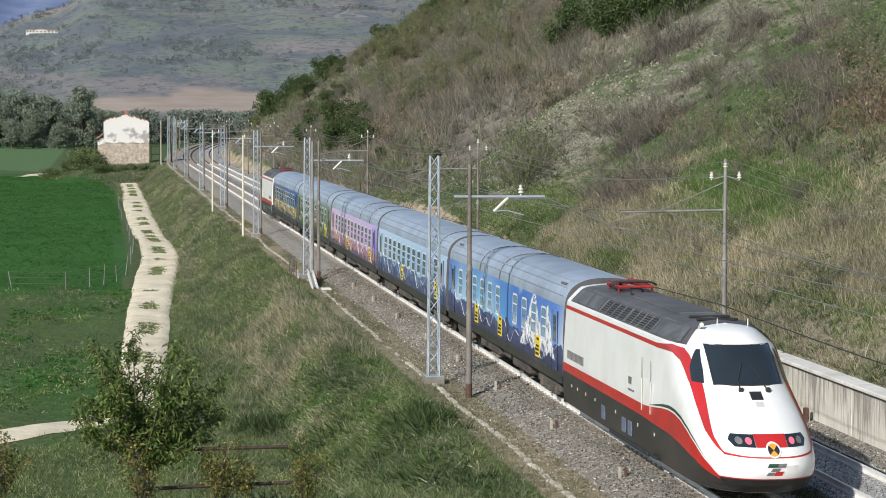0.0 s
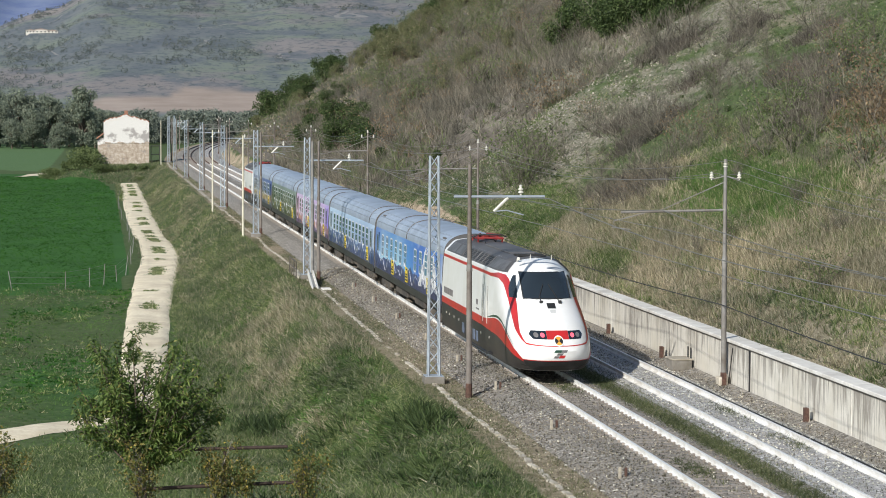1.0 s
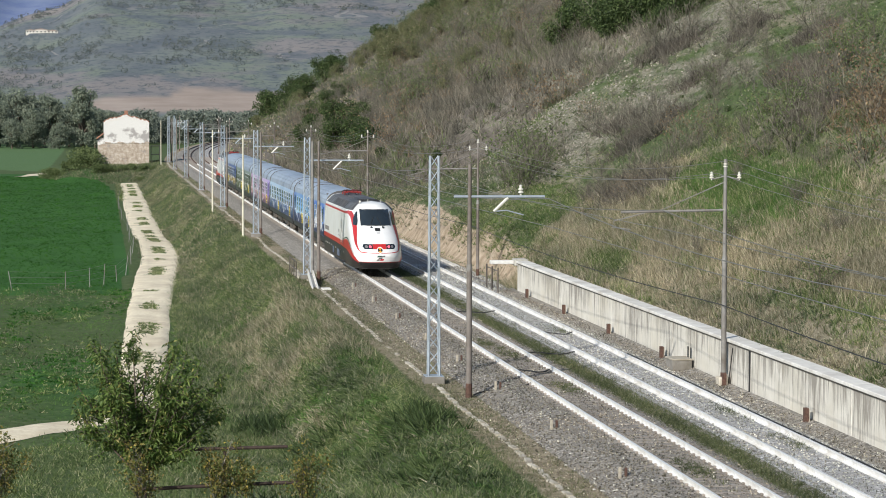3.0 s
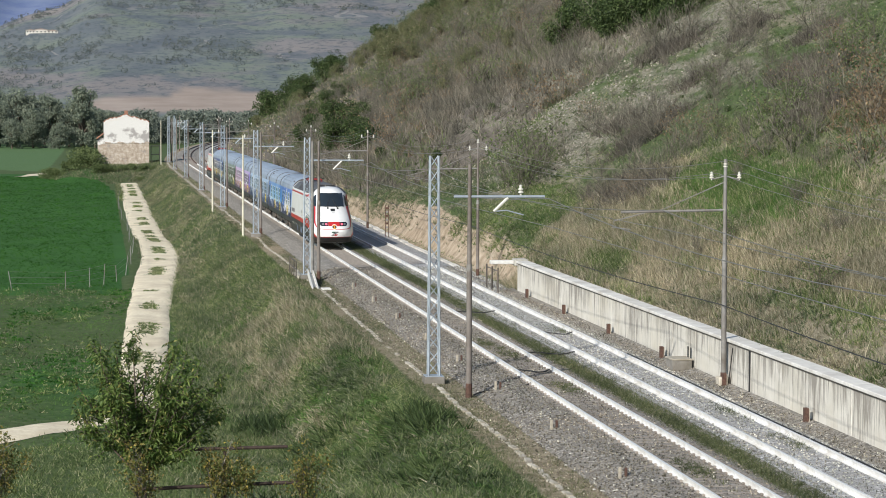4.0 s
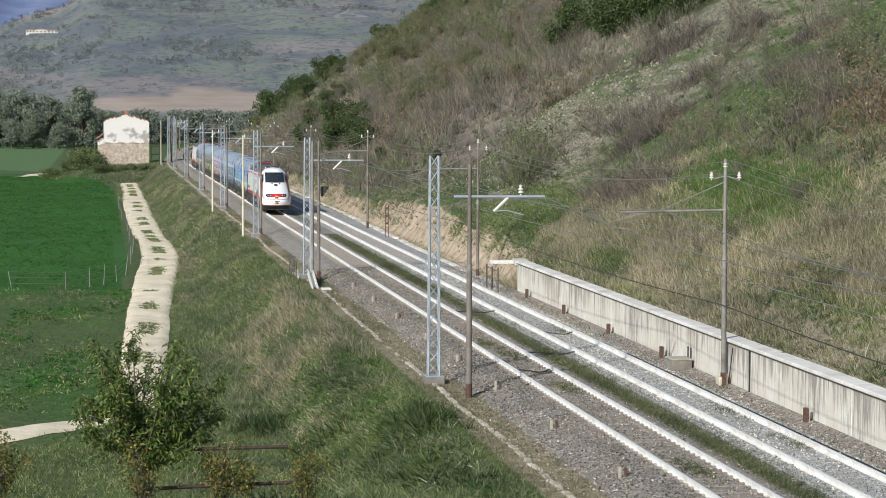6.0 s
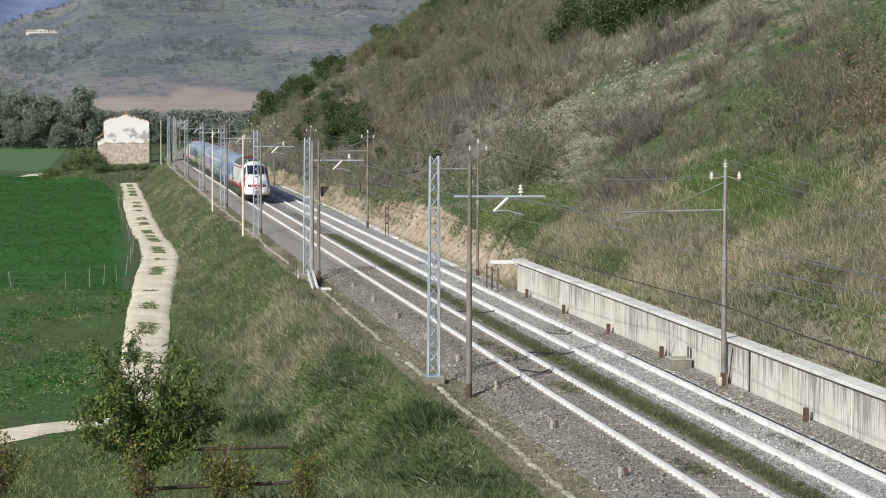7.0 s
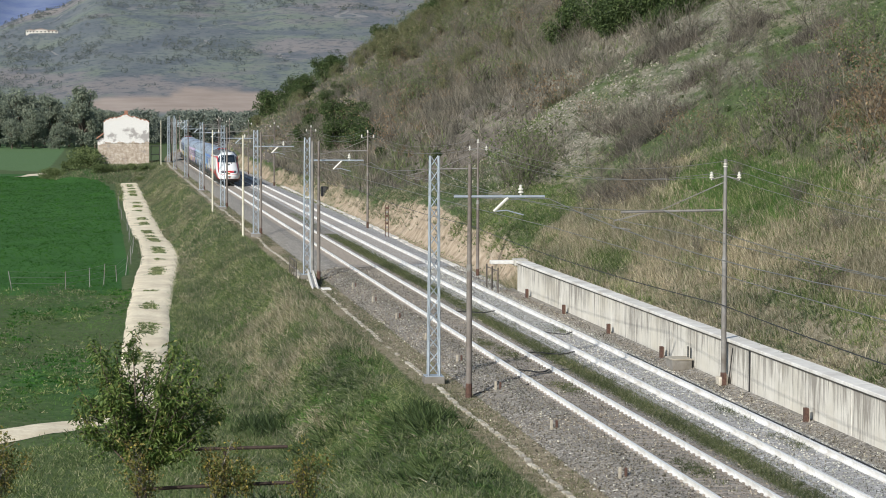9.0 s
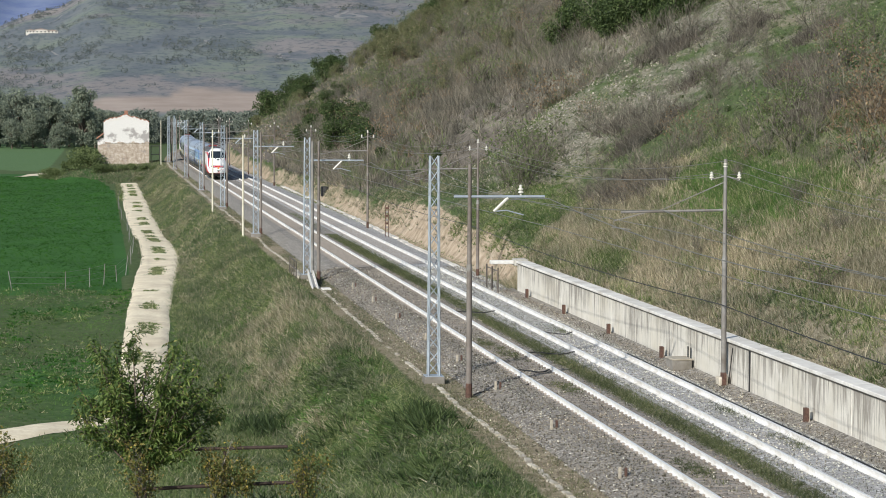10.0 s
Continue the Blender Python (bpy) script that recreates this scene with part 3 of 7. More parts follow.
def tracks():
    bed = Geo().grid(along([(-3.0, -0.63), (-2.55, -0.47), (-1.8, -0.23), (-1.3, -0.185), (-0.85, -0.185), (-0.65, -0.2), (0.65, -0.2), (0.85, -0.185), (1.3, -0.185), (1.75, -0.24), (2.05, -0.24), (2.4, -0.2)], -40, FAR_END))
    tagged(part("ballast", bed, M_BALLAST, None), "grey-brown crushed stone ballast under the tracks", "ballast", kind="structure")
    bed = Geo().grid(along([(2.36, -0.19), (2.6, -0.178), (4.9, -0.178), (5.5, -0.28), (6.5, -0.5), (7.2, -0.55)], -40, FAR_END))
    tagged(part("ballast", bed, M_BALLAST_NEW, None), "pale crushed stone ballast of the second track", "ballast", kind="structure")
    cess = Geo().grid(along([(5.15, -0.24), (5.5, -0.255), (5.85, -0.2), (6.22, -0.12)], -40, 131, 3.0))
    tagged(part("cess", cess, M_BALLAST, None), "brown gravel cess at the foot of the wall", "gravel", kind="structure")
    for n, cx in enumerate(TRACKS):
        line = thing("railway_track", "straight railway track with polished rails on concrete sleepers", "railway track", "tracks")
        for side in (-1, 1):
            x = cx + side * 0.7535
            foot = ((-0.075, -0.172), (-0.075, -0.155), (-0.012, -0.13), (-0.012, -0.05), (-0.036, -0.035), (-0.036, -0.004))
            head = [(x - 0.037, -0.012), (x - 0.032, 0.0), (x + 0.032, 0.0), (x + 0.037, -0.012)]
            web, old = Geo(), Geo()
            for k in (-1, 1):
                web.grid(along([(x + k * a, c) for a, c in foot], -40, WHITE_END))
                old.grid(along([(x + k * a, c) for a, c in foot], WHITE_END, FAR_END))
            old.grid(along(head, WHITE_END, FAR_END))
            rail = part("rail", web, M_RAIL_SIDE, line)
            part("rail", old, M_RUST, line, "rust-brown rail in the far curve")
            if n == 0:
                clips = Geo()
                for i in range(250):
                    yy = 45 + 0.6 * i
                    for k in (-1, 1):
                        clips.box(x + k * 0.1 - 0.035, x + k * 0.1 + 0.035, yy - 0.055, yy + 0.055, -0.18, -0.115, 0.012)
                tagged(part("fastening", clips, M_SLEEPER, rail), "dark rail fastenings on each sleeper", kind="stuff")
                part("railhead", Geo().grid(along(head, -40, WHITE_END)), M_RAIL_TOP, rail, "shiny worn railhead")
                continue
            g = Geo()
            ys = np.arange(40, 240, 0.3)
            wob = 0.035 * vnoise(ys * 0 + x, ys, 0.9, 3)
            wide = 0.09
            g.grid([[(x - wide - 0.01 + w, y, -0.1745), (x + wide - 0.01 - w, y, -0.1745)] for y, w in zip(ys, wob)])
            part("whitewash", g, M_RAIL_SIDE, rail, "white paint spilt beside the rail")
            part("railhead", Geo().grid(along(head, -40, WHITE_END)), M_RAIL_TOP, rail, "shiny worn railhead")
        sl = Geo().prism([(-1.2, -0.36), (1.2, -0.36), (1.2, -0.176), (0.5, -0.19), (-0.5, -0.19), (-1.2, -0.176)], -0.13, 0.13)
        if n == 0:
            sl.box(-0.67, -0.6, -0.1, 0.1, -0.19, -0.14, 0.01).box(0.83, 0.92, -0.1, 0.1, -0.19, -0.14, 0.01)
        me = sl.mesh("sleeper", M_SLEEPER)
        for i in range(180):
            part("sleeper", me, None, line, at=pose(cx, 45 + 0.6 * i, 0))
        rest = Geo()
        for i in range(560):
            y = 45 + 0.6 * (180 + i)
            x = cx + float(bend(y))
            rest.box(x - 1.2, x + 1.2, y - 0.13, y + 0.13, -0.33, -0.172)
        tagged(part("sleeper_bed", rest, M_SLEEPER, line), "distant concrete sleepers", kind="stuff")


def rail_shade_and_bonds():
    # black tubes added in place of the rails' shaded, unpainted sides
    for x, y0, y1 in ((0.95, 46, 86), (4.72, 46, 88), (4.86, 46, 96)):
        ys = np.arange(y0, y1, 1.5)
        g = Geo().pipe([(x + 0.03 * float(vnoise(x * 9, y, 5, 2)), float(y), -0.14) for y in ys], 0.026, 6)
        tagged(part("rail_shade_strip", g, M_BLACK, None), "black tube standing in for the rail's shaded, unpainted side", "cable", "track cables")
    for x0, x1, y in ((-2.9, -0.8, 85.0), (-0.72, 0.72, 89.5), (0.8, 2.9, 96.0), (2.98, 4.45, 104.5), (0.8, 2.9, 116.0), (-2.9, -0.8, 144.0)):
        pts = [(x0 + (x1 - x0) * k / 8, y + 0.5 * math.sin(k * 0.9), -0.13 - (0.36 if x0 < -2 else 0.03) * (1 - k / 8)) for k in range(9)]
        tagged(part("bond_cable", Geo().pipe(pts, 0.026, 6), M_BLACK, None), "black bonding cable curving across the ballast", "cable", "bond cables")


def wall_material():
    m, nt, b = node_mat("streaked_concrete")
    v = coords(nt)
    mp = add(nt, "ShaderNodeMapping")
    mp.inputs["Scale"].default_value = (1, 1, 0.09)
    link(nt, v, mp.inputs["Vector"])
    streak = noise_of(nt, mp.outputs[0], 4.2, 8, 0.75)
    cloud = noise_of(nt, v, 0.8, 5, 0.6)
    grain = noise_of(nt, v, 25, 3)
    col = ramp(nt, cloud, [(0.3, (0.58, 0.55, 0.48)), (0.7, (0.74, 0.71, 0.64))])
    sep = nt.nodes.new("ShaderNodeSeparateXYZ")
    link(nt, v, sep.inputs[0])
    run = calc(nt, "ADD", calc(nt, "MULTIPLY", calc(nt, "SUBTRACT", sep.outputs[2], 0.7), 0.09), calc(nt, "MULTIPLY", calc(nt, "SUBTRACT", noise_of(nt, v, 0.28, 3), 0.5), 0.45))
    stain = calc(nt, "ADD", streak, run)
    col = blend(nt, ramp(nt, stain, [(0.46, (0, 0, 0)), (0.58, (0.85, 0.85, 0.85))]), col, (0.24, 0.215, 0.185))
    col = blend(nt, ramp(nt, noise_of(nt, v, 0.35, 5, 0.65), [(0.5, (0, 0, 0)), (0.7, (0.6, 0.6, 0.6))]), col, (0.6, 0.55, 0.44))
    link(nt, col, b.inputs["Base Color"])
    b.inputs["Roughness"].default_value = 0.9
    bump(nt, b, grain, 0.3, 0.01)
    return m


def retaining_wall():
    wall = tagged(new("wall_retaining"), "long stained concrete retaining wall with a pale coping", "wall", kind="structure")
    M = wall_material()
    M_COPING = surface("pale_coping_concrete", (0.68, 0.66, 0.61), (0.82, 0.8, 0.75), 4, 0.9, 0, 0.3, dirt=(0.55, 0.52, 0.47))
    joints = [36.0, 47.3, 58.8, 70.3, 81.85, 93.4, 105.0, 116.6, 129.4]
    for a, c in zip(joints, joints[1:]):
        part("panel", Geo().box(6.2, 6.62, a + 0.02, c - 0.02, -0.75, 1.33, 0.015), M, wall)
        part("coping", Geo().box(6.12, 6.8, a + 0.008, c - 0.008, 1.33, 1.45, 0.02), M_COPING, wall)
    # solid dark strip draws the shaded groove under the coping
    part("shadow_gap", Geo().box(6.16, 6.22, 36, 129.4, 1.29, 1.332), M_BOGIE, wall)
    part("joint_seal", Geo().box(6.17, 6.6, 81.78, 81.92, -0.75, 1.34), M_BLACK, wall)


# ---- masts, poles and wires ----
def insulator(g, x, y, z, s=1.0):
    g.lathe((x, y, z), [(0.0, 0.0), (0.03 * s, 0.0), (0.03 * s, 0.06 * s), (0.09 * s, 0.08 * s), (0.09 * s, 0.11 * s), (0.045 * s, 0.15 * s), (0.08 * s, 0.18 * s), (0.08 * s, 0.21 * s), (0.04 * s, 0.25 * s), (0.055 * s, 0.31 * s), (0.0, 0.35 * s)], 8)


def lattice_mast(x, y, z0, h):
    mast = thing("lattice_mast", "slender galvanised steel lattice mast on a concrete footing", "mast", "lattice masts")
    x += float(bend(y))
    w0, w1 = 0.2, 0.155
    corner = lambda sx, sy, t: (x + sx * (w0 + (w1 - w0) * t), y + sy * (w0 + (w1 - w0) * t), z0 + 0.08 + (h + 0.22) * t)
    for sx, sy in ((-1, -1), (1, -1), (1, 1), (-1, 1)):
        g = Geo().tube(corner(sx, sy, 0), corner(sx, sy, 1), 0.034, 0.03, 4)
        part("leg", g, M_STEEL_PAINT, mast)
    n = 17
    for k, (a, c) in enumerate((((-1, -1), (1, -1)), ((1, -1), (1, 1)), ((1, 1), (-1, 1)), ((-1, 1), (-1, -1)))):
        g = Geo()
        for i in range(n):
            p, q = (a, c) if (i + k) % 2 else (c, a)
            g.tube(corner(*p, i / n), corner(*q, (i + 1) / n), 0.018, 0.018, 4)
        part("bracing", g, M_STEEL_PAINT, mast)
    part("base_plate", Geo().box(x - 0.34, x + 0.34, y - 0.34, y + 0.34, z0 + 0.05, z0 + 0.09, 0.01), M_STEEL_PAINT, mast)
    part("footing", Geo().box(x - 0.38, x + 0.38, y - 0.38, y + 0.38, z0 - 0.7, z0 + 0.05, 0.03), M_FOOTING, mast, "stained concrete footing")
    return mast


def tube_pole(x, y, z0, h, material, label, r=0.11, bands=True):
    pole = thing("pole", label, "pole", "line-side poles")
    x += float(bend(y))
    part("shaft", Geo().tube((x, y, z0 - 0.5), (x, y, z0 + h * 0.55), r, r * 0.88, 10).tube((x, y, z0 + h * 0.55), (x, y, z0 + h), r * 0.74, r * 0.62, 10), material, pole, smooth=True)
    if bands:
        part("collar", Geo().tube((x, y, z0 + h * 0.54), (x, y, z0 + h * 0.57), r * 1.02, r * 0.9, 10), M_POLE_GREY, pole)
        part("foot_sleeve", Geo().tube((x, y, z0 - 0.3), (x, y, z0 + 0.45), r * 1.12, r * 1.05, 10), M_RUST, pole, "rust-red foot sleeve")
    return pole


def cantilever(pole, x0, x1, y, z, material, drop):
    """A horizontal arm from x0 over the track to x1, with its stay, insulators and registration arm."""
    s = 1 if x1 > x0 else -1
    g = Geo().tube((x0 - s * 0.55, y, z), (x1, y, z), 0.05, 0.045, 8)
    part("arm", g, material, pole, smooth=True)
    a = x1 - s * 0.85
    g = Geo()
    insulator(g, a, y, z + 0.04, 1.1)
    part("insulator", g, M_INSULATOR, pole, smooth=True)
    g = Geo().tube((a - s * 0.45, y, z - 0.04), (a - s * 0.95, y, z - drop + 0.1), 0.055, 0.05, 8)
    part("strut", g, M_INSULATOR if y < 200 else M_STEEL_PAINT, pole)
    g = Geo().pipe([(a - s * 0.95, y, z - drop + 0.1), (a - s * 0.5, y, z - drop + 0.14), (a + s * 0.1, y, z - drop - 0.02)], 0.025)
    part("registration_arm", g, material, pole)


POLE_LABEL = "weathered brown steel pole beside the track"
LEFT_Y = [31.0, 86.5, 144.5, 197.0, 250.0, 305.0, 360.0, 415.0, 470.0, 525.0, 580.0]
RIGHT_Y = [31.0, 84.7, 145.0, 206.0, 262.0, 318.0, 374.0, 430.0, 486.0, 542.0]


def line_side():
    for y in (89.4, 145.2, 193.5, 246.0, 298.0, 352.0, 404.0, 455.0, 508.0, 560.0):
        lattice_mast(-3.72, y, -0.34, 7.85)
    for y in LEFT_Y[1:]:
        pole = tube_pole(-3.1, y - (1.7 if y < 90 else 0), -0.5, 8.1, M_POLE_BROWN, POLE_LABEL)
        yy = y - (1.7 if y < 90 else 0)
        cantilever(pole, -3.1 + float(bend(y)), -0.45 + float(bend(y)), yy, 6.48, M_STEEL_PAINT, 0.62)
    tube_pole(-3.55, 143.6, -0.5, 8.1, M_POLE_GREY, "grey steel pole beside the track", bands=False)
    for x, y in ((-4.75, 193.0), (-5.0, 240.0), (-5.3, 436.0)):
        tube_pole(x, y, -0.5, 7.9, M_POLE_WHITE, "cream concrete pole on the bank", 0.1, bands=False)
    for y in RIGHT_Y[1:]:
        pole = tube_pole(6.45 if y > 130 else 6.0, y, -0.2 if y < 130 else -0.45, 8.0, M_POLE_GREY if y < 130 else M_POLE_BROWN, "weathered grey pole with three insulators on top", 0.1)
        x = (6.45 if y > 130 else 6.0) + float(bend(y))
        for dx, dz in ((-0.5, 7.15), (0.0, 7.55), (0.5, 7.15)):
            g = Geo()
            insulator(g, x + dx, y, dz - 0.1, 0.9)
            part("insulator", g, M_INSULATOR, pole, smooth=True)
        part("crossbar", Geo().pipe([(x - 0.5, y, 7.08), (x, y, 7.2), (x + 0.5, y, 7.08)], 0.025), M_POLE_GREY, pole)
        part("arm", Geo().tube((x, y, 6.0), (x - 3.75, y, 5.93), 0.045, 0.04, 8), M_POLE_GREY, pole)
        part("stay", Geo().tube((x, y, 7.0), (x - 2.3, y, 6.0), 0.018, 0.018, 5), M_POLE_GREY, pole)
        part("registration_arm", Geo().pipe([(x - 2.9, y, 5.9), (x - 4.0, y, 5.62), (x - 4.05, y, 5.4), (x - 3.4, y, 5.32)], 0.022), M_POLE_GREY, pole)


def wire(y_list, x, z, sag, r, label, name="overhead_wire", zig=0.0):
    pts = []
    for i, (a, c) in enumerate(zip(y_list, y_list[1:])):
        for k in range(10):
            t = k / 10
            y = a + (c - a) * t
            side = zig * ((1 - t) - t) * (1 if i % 2 else -1)
            pts.append((x + side + float(bend(y)), y, z - sag * 4 * t * (1 - t)))
    g = Geo().pipe(pts, r, 4)
    tagged(part(name, g, M_BLACK if name == "line_cable" else M_WIRE, None), label, "wire", "overhead wires")


def wires():
    for x, ys in ((0.0, LEFT_Y), (3.73, RIGHT_Y)):
        wire(ys, x, 5.3, 0.03, 0.012, "copper contact wire stretched above the track", zig=0.2)
        wire(ys, x, 6.35 if x == 0 else 6.0, 0.7, 0.014, "sagging catenary wire above the track")
    wire(RIGHT_Y, 5.9, 2.65, 0.25, 0.018, "thick dark cable slung between poles", "line_cable")
    for dx, dz in ((-0.5, 7.3), (0.0, 7.75), (0.5, 7.3)):
        wire(RIGHT_Y, 6.2 + dx, dz, 0.9, 0.009, "thin telegraph wire strung between poles", "line_wire")


# ---- the train ----
LOCO_L, COACH_L, SPEED = 19.3, 26.0, 27.7
Z_PROFILE = [0.35, 0.55, 0.8, 1.1, 1.45, 1.8, 2.2, 2.7, 3.1, 3.45, 3.76, 3.92, 4.02, 4.08]
Y_PROFILE = [0.75, 0.3, 0.06, 0.0, 0.22, 0.7, 1.4, 2.3, 2.78, 3.2, 3.66, 3.98, 4.36, 4.95]


def nose_at(z):
    return float(np.interp(z, Z_PROFILE, Y_PROFILE))


def half_width(z):
    if z < 0.9:
        return 1.36 + 0.11 * math.sin(max(0, (z - 0.3) / 0.6) * math.pi / 2)
    if z < 2.0:
        return 1.47
    w = 1.47 - 0.06 * (z - 2.0)
    if z < 3.25:
        return w
    return float(np.interp(z, [3.25, 3.45, 3.56, 3.64, 3.92, 3.99, 4.05, 4.09], [1.395, 1.372, 1.35, 1.29, 1.01, 0.9, 0.55, 0.0]))


def nose_depth(z):
    return 2.6 + 0.5 * min(1.0, z / 3)


NOSE_N = 2.5


def loco_front(x, z, out=0.0):
    w = half_width(z)
    k = min(1.0, abs(x) / w)
    return (x, nose_at(z) + nose_depth(z) * (1 - (1 - k**NOSE_N) ** (1 / NOSE_N)) - out, z)


def loco_side(y, z, out=0.0):
    w, yf, d = half_width(z), nose_at(z), nose_depth(z)
    k = min(1.0, max(0.0, (y - yf) / d))
    x = w * max(0.0, 1 - (1 - k) ** NOSE_N) ** (1 / NOSE_N)
    return (-(x + out), y - out * (1 - k), z)


def mirrored(g):
    """The geometry with its mirror image across the middle."""
    out, n = Geo(), len(g.v)
    out.v = g.v + [(-x, y, z) for x, y, z in g.v]
    out.f = g.f + [tuple(n + i for i in f[::-1]) for f in g.f]
    return out


def side_band(low, high, y0, y1, n=60, rows=3, out=0.004):
    g = Geo()
    ys = [y0 + (y1 - y0) * (i / n) ** 1.9 for i in range(n + 1)]
    g.grid([[loco_side(y, low(y) + (high(y) - low(y)) * k / rows, out) for y in ys] for k in range(rows + 1)])
    return mirrored(g)


def front_band(low, high, x1, n=24, rows=3, out=0.004, x0=None):
    x0 = -x1 if x0 is None else x0
    xs = [x0 + (x1 - x0) * i / n for i in range(n + 1)]
    return Geo().grid([[loco_front(x, low(x) + (high(x) - low(x)) * k / rows, out) for x in xs] for k in range(rows + 1)])


def front_disc(cx, cz, r, out, n=16, start=0.0, sweep=2 * math.pi, sx=1.0):
    g = Geo()
    c = loco_front(cx, cz, out)
    ring = [loco_front(cx + sx * r * math.cos(start + sweep * i / n), cz + r * math.sin(start + sweep * i / n), out) for i in range(n + 1)]
    for a, b in zip(ring, ring[1:]):
        g.face(c, a, b)
    return g


def wheelset_mesh(r):
    g = Geo()
    for s in (-1, 1):
        g.tube((s * 0.69, 0, r), (s * 0.82, 0, r), r, r * 0.97, 20)
    return g.tube((-0.9, 0, r), (0.9, 0, r), 0.09, 0.09, 8)


def bogie(parent, y, base, r, half=1.25):
    b = part("bogie", Geo().box(-1.22, -1.02, y - base * 0.5 - 0.7, y + base * 0.5 + 0.7, 0.42, 0.72, 0.04).box(1.02, 1.22, y - base * 0.5 - 0.7, y + base * 0.5 + 0.7, 0.42, 0.72, 0.04).box(-1.0, 1.0, y - 0.35, y + 0.35, 0.45, 0.85, 0.05)
             .box(-1.3, -1.0, y - 0.4, y + 0.4, 0.3, 0.5, 0.04).box(1.0, 1.3, y - 0.4, y + 0.4, 0.3, 0.5, 0.04), M_BOGIE, parent)
    for s in (-1, 1):
        g = wheelset_mesh(r)
        part("wheelset", g, M_BOGIE, b, at=pose(0, y + s * base / 2, 0), smooth=True)
        for q in (-1, 1):
            a = Geo()
            a.box(q * 1.13 - 0.13, q * 1.13 + 0.13, y + s * base / 2 - 0.17, y + s * base / 2 + 0.17, r - 0.18, r + 0.16, 0.05)
            for d in (-0.32, 0.32):
                a.tube((q * 1.13, y + s * base / 2 + d, 0.5), (q * 1.13, y + s * base / 2 + d, 0.9), 0.1, 0.1, 8)
            part("axlebox", a, M_BOGIE, b)


def locomotive():
    loco = thing("locomotive", "white streamlined electric locomotive with red bands and charcoal skirt", "locomotive", "train locomotives")
    zs = [0.35, 0.45, 0.55, 0.65, 0.8, 0.95, 1.1, 1.25, 1.45, 1.65, 1.85, 2.05, 2.25, 2.5, 2.75, 2.87, 3.0, 3.08, 3.15, 3.25, 3.35, 3.45, 3.51, 3.56, 3.6, 3.64, 3.68, 3.72, 3.76, 3.82, 3.87, 3.92, 3.96, 3.99, 4.02, 4.05, 4.07]
    rows = []
    for z in zs:
        w, yf, d = half_width(z), nose_at(z), nose_depth(z)
        half = []
        for i in range(41):
            th = math.pi / 2 * i / 40
            half.append((w * math.sin(th) ** (2 / NOSE_N), yf + d * (1 - max(0.0, math.cos(th)) ** (2 / NOSE_N)), z))
        half += [(w, yf + d + (LOCO_L - yf - d) * k / 6, z) for k in range(1, 7)]
        rows.append([(-x, y, zz) for x, y, zz in half[::-1]] + half[1:])
    shell = Geo().grid(rows)
    shell.face(*[(-half_width(z), LOCO_L, z) for z in zs], *[(half_width(z), LOCO_L, z) for z in zs[::-1]])
    shell.grid([[p for p in rows[-1][:47]], [(0.0, p[1], 4.085) for p in rows[-1][:47]]]).grid([[p for p in rows[-1][46:]], [(0.0, p[1], 4.085) for p in rows[-1][46:]]])
    part("body_shell", shell, M_WHITE, loco, "glossy white rounded body", smooth=True)

    # charcoal skirt, red bands, green line
    sk = lambda y: float(np.interp(y, [0.3, 0.85, 1.2, 2.1, 3.5, 4.8, 6.7, 8.0, 19.3], [0.62, 0.68, 0.8, 1.0, 1.17, 1.27, 1.3, 1.34, 1.38]))
    top_red = lambda y: float(np.interp(y, [0.3, 0.85, 1.2, 2.15, 2.9, 3.55, 4.2, 4.8, 5.6, 6.7, 7.6, 19.3], [0.68, 0.8, 1.0, 1.37, 1.6, 1.76, 1.84, 1.86, 1.82, 1.72, 1.66, 1.64]))
    g = side_band(lambda y: 0.36, sk, 0.85, LOCO_L - 0.01, n=90, rows=5, out=0.009)
    part("skirt", g, M_SKIRT, loco, "dark charcoal lower skirt", smooth=True)
    part("front_skirt", front_band(lambda x: 0.36, lambda x: 0.745, 1.3, n=60, rows=6, out=0.014), M_BLACK, loco, "black rounded front skirt", smooth=True)
    part("lower_band", side_band(sk, top_red, 0.85, LOCO_L - 0.01, n=90, rows=5, out=0.012), M_RED, loco, "red lower band", smooth=True)
    part("green_line", side_band(lambda y: top_red(y) + 0.045, lambda y: top_red(y) + 0.045 + 0.085 * math.sin(math.pi * min(1, max(0, (y - 1.4) / 5.8))), 1.4, 7.2, out=0.008), M_GREEN_LINE, loco, "thin dark green line")
    part("upper_line", side_band(lambda y: 3.31, lambda y: 3.42, 6.7, LOCO_L - 0.01, out=0.006), M_RED, loco, "red upper line")
    # the band that sweeps down the cab: from the roof line to the nose
    lower = [(6.75, 3.31), (5.7, 3.34), (5.05, 3.34), (4.4, 3.2), (4.05, 3.02), (3.67, 2.79), (3.25, 2.57), (2.8, 2.32), (2.25, 2.03), (1.74, 1.75), (1.3, 1.56), (0.94, 1.41), (0.7, 1.31)]
    upper = [(6.75, 3.42), (5.9, 3.47), (5.24, 3.53), (4.42, 3.5), (4.08, 3.38), (3.76, 3.2), (3.38, 2.98), (3.0, 2.73), (2.4, 2.36), (1.8, 1.98), (1.3, 1.65), (0.92, 1.46), (0.7, 1.34)]
    rows = []
    for q in np.linspace(0, len(lower) - 1, 61):
        ya, za, yb, zb = (float(np.interp(q, range(len(lower)), [e[c] for e in line])) for line in (lower, upper) for c in (0, 1))
        rows.append([loco_side(ya + (yb - ya) * k / 6, za + (zb - za) * k / 6, 0.02) for k in range(7)])
    for side in (1, -1):
        g = Geo().grid(rows)
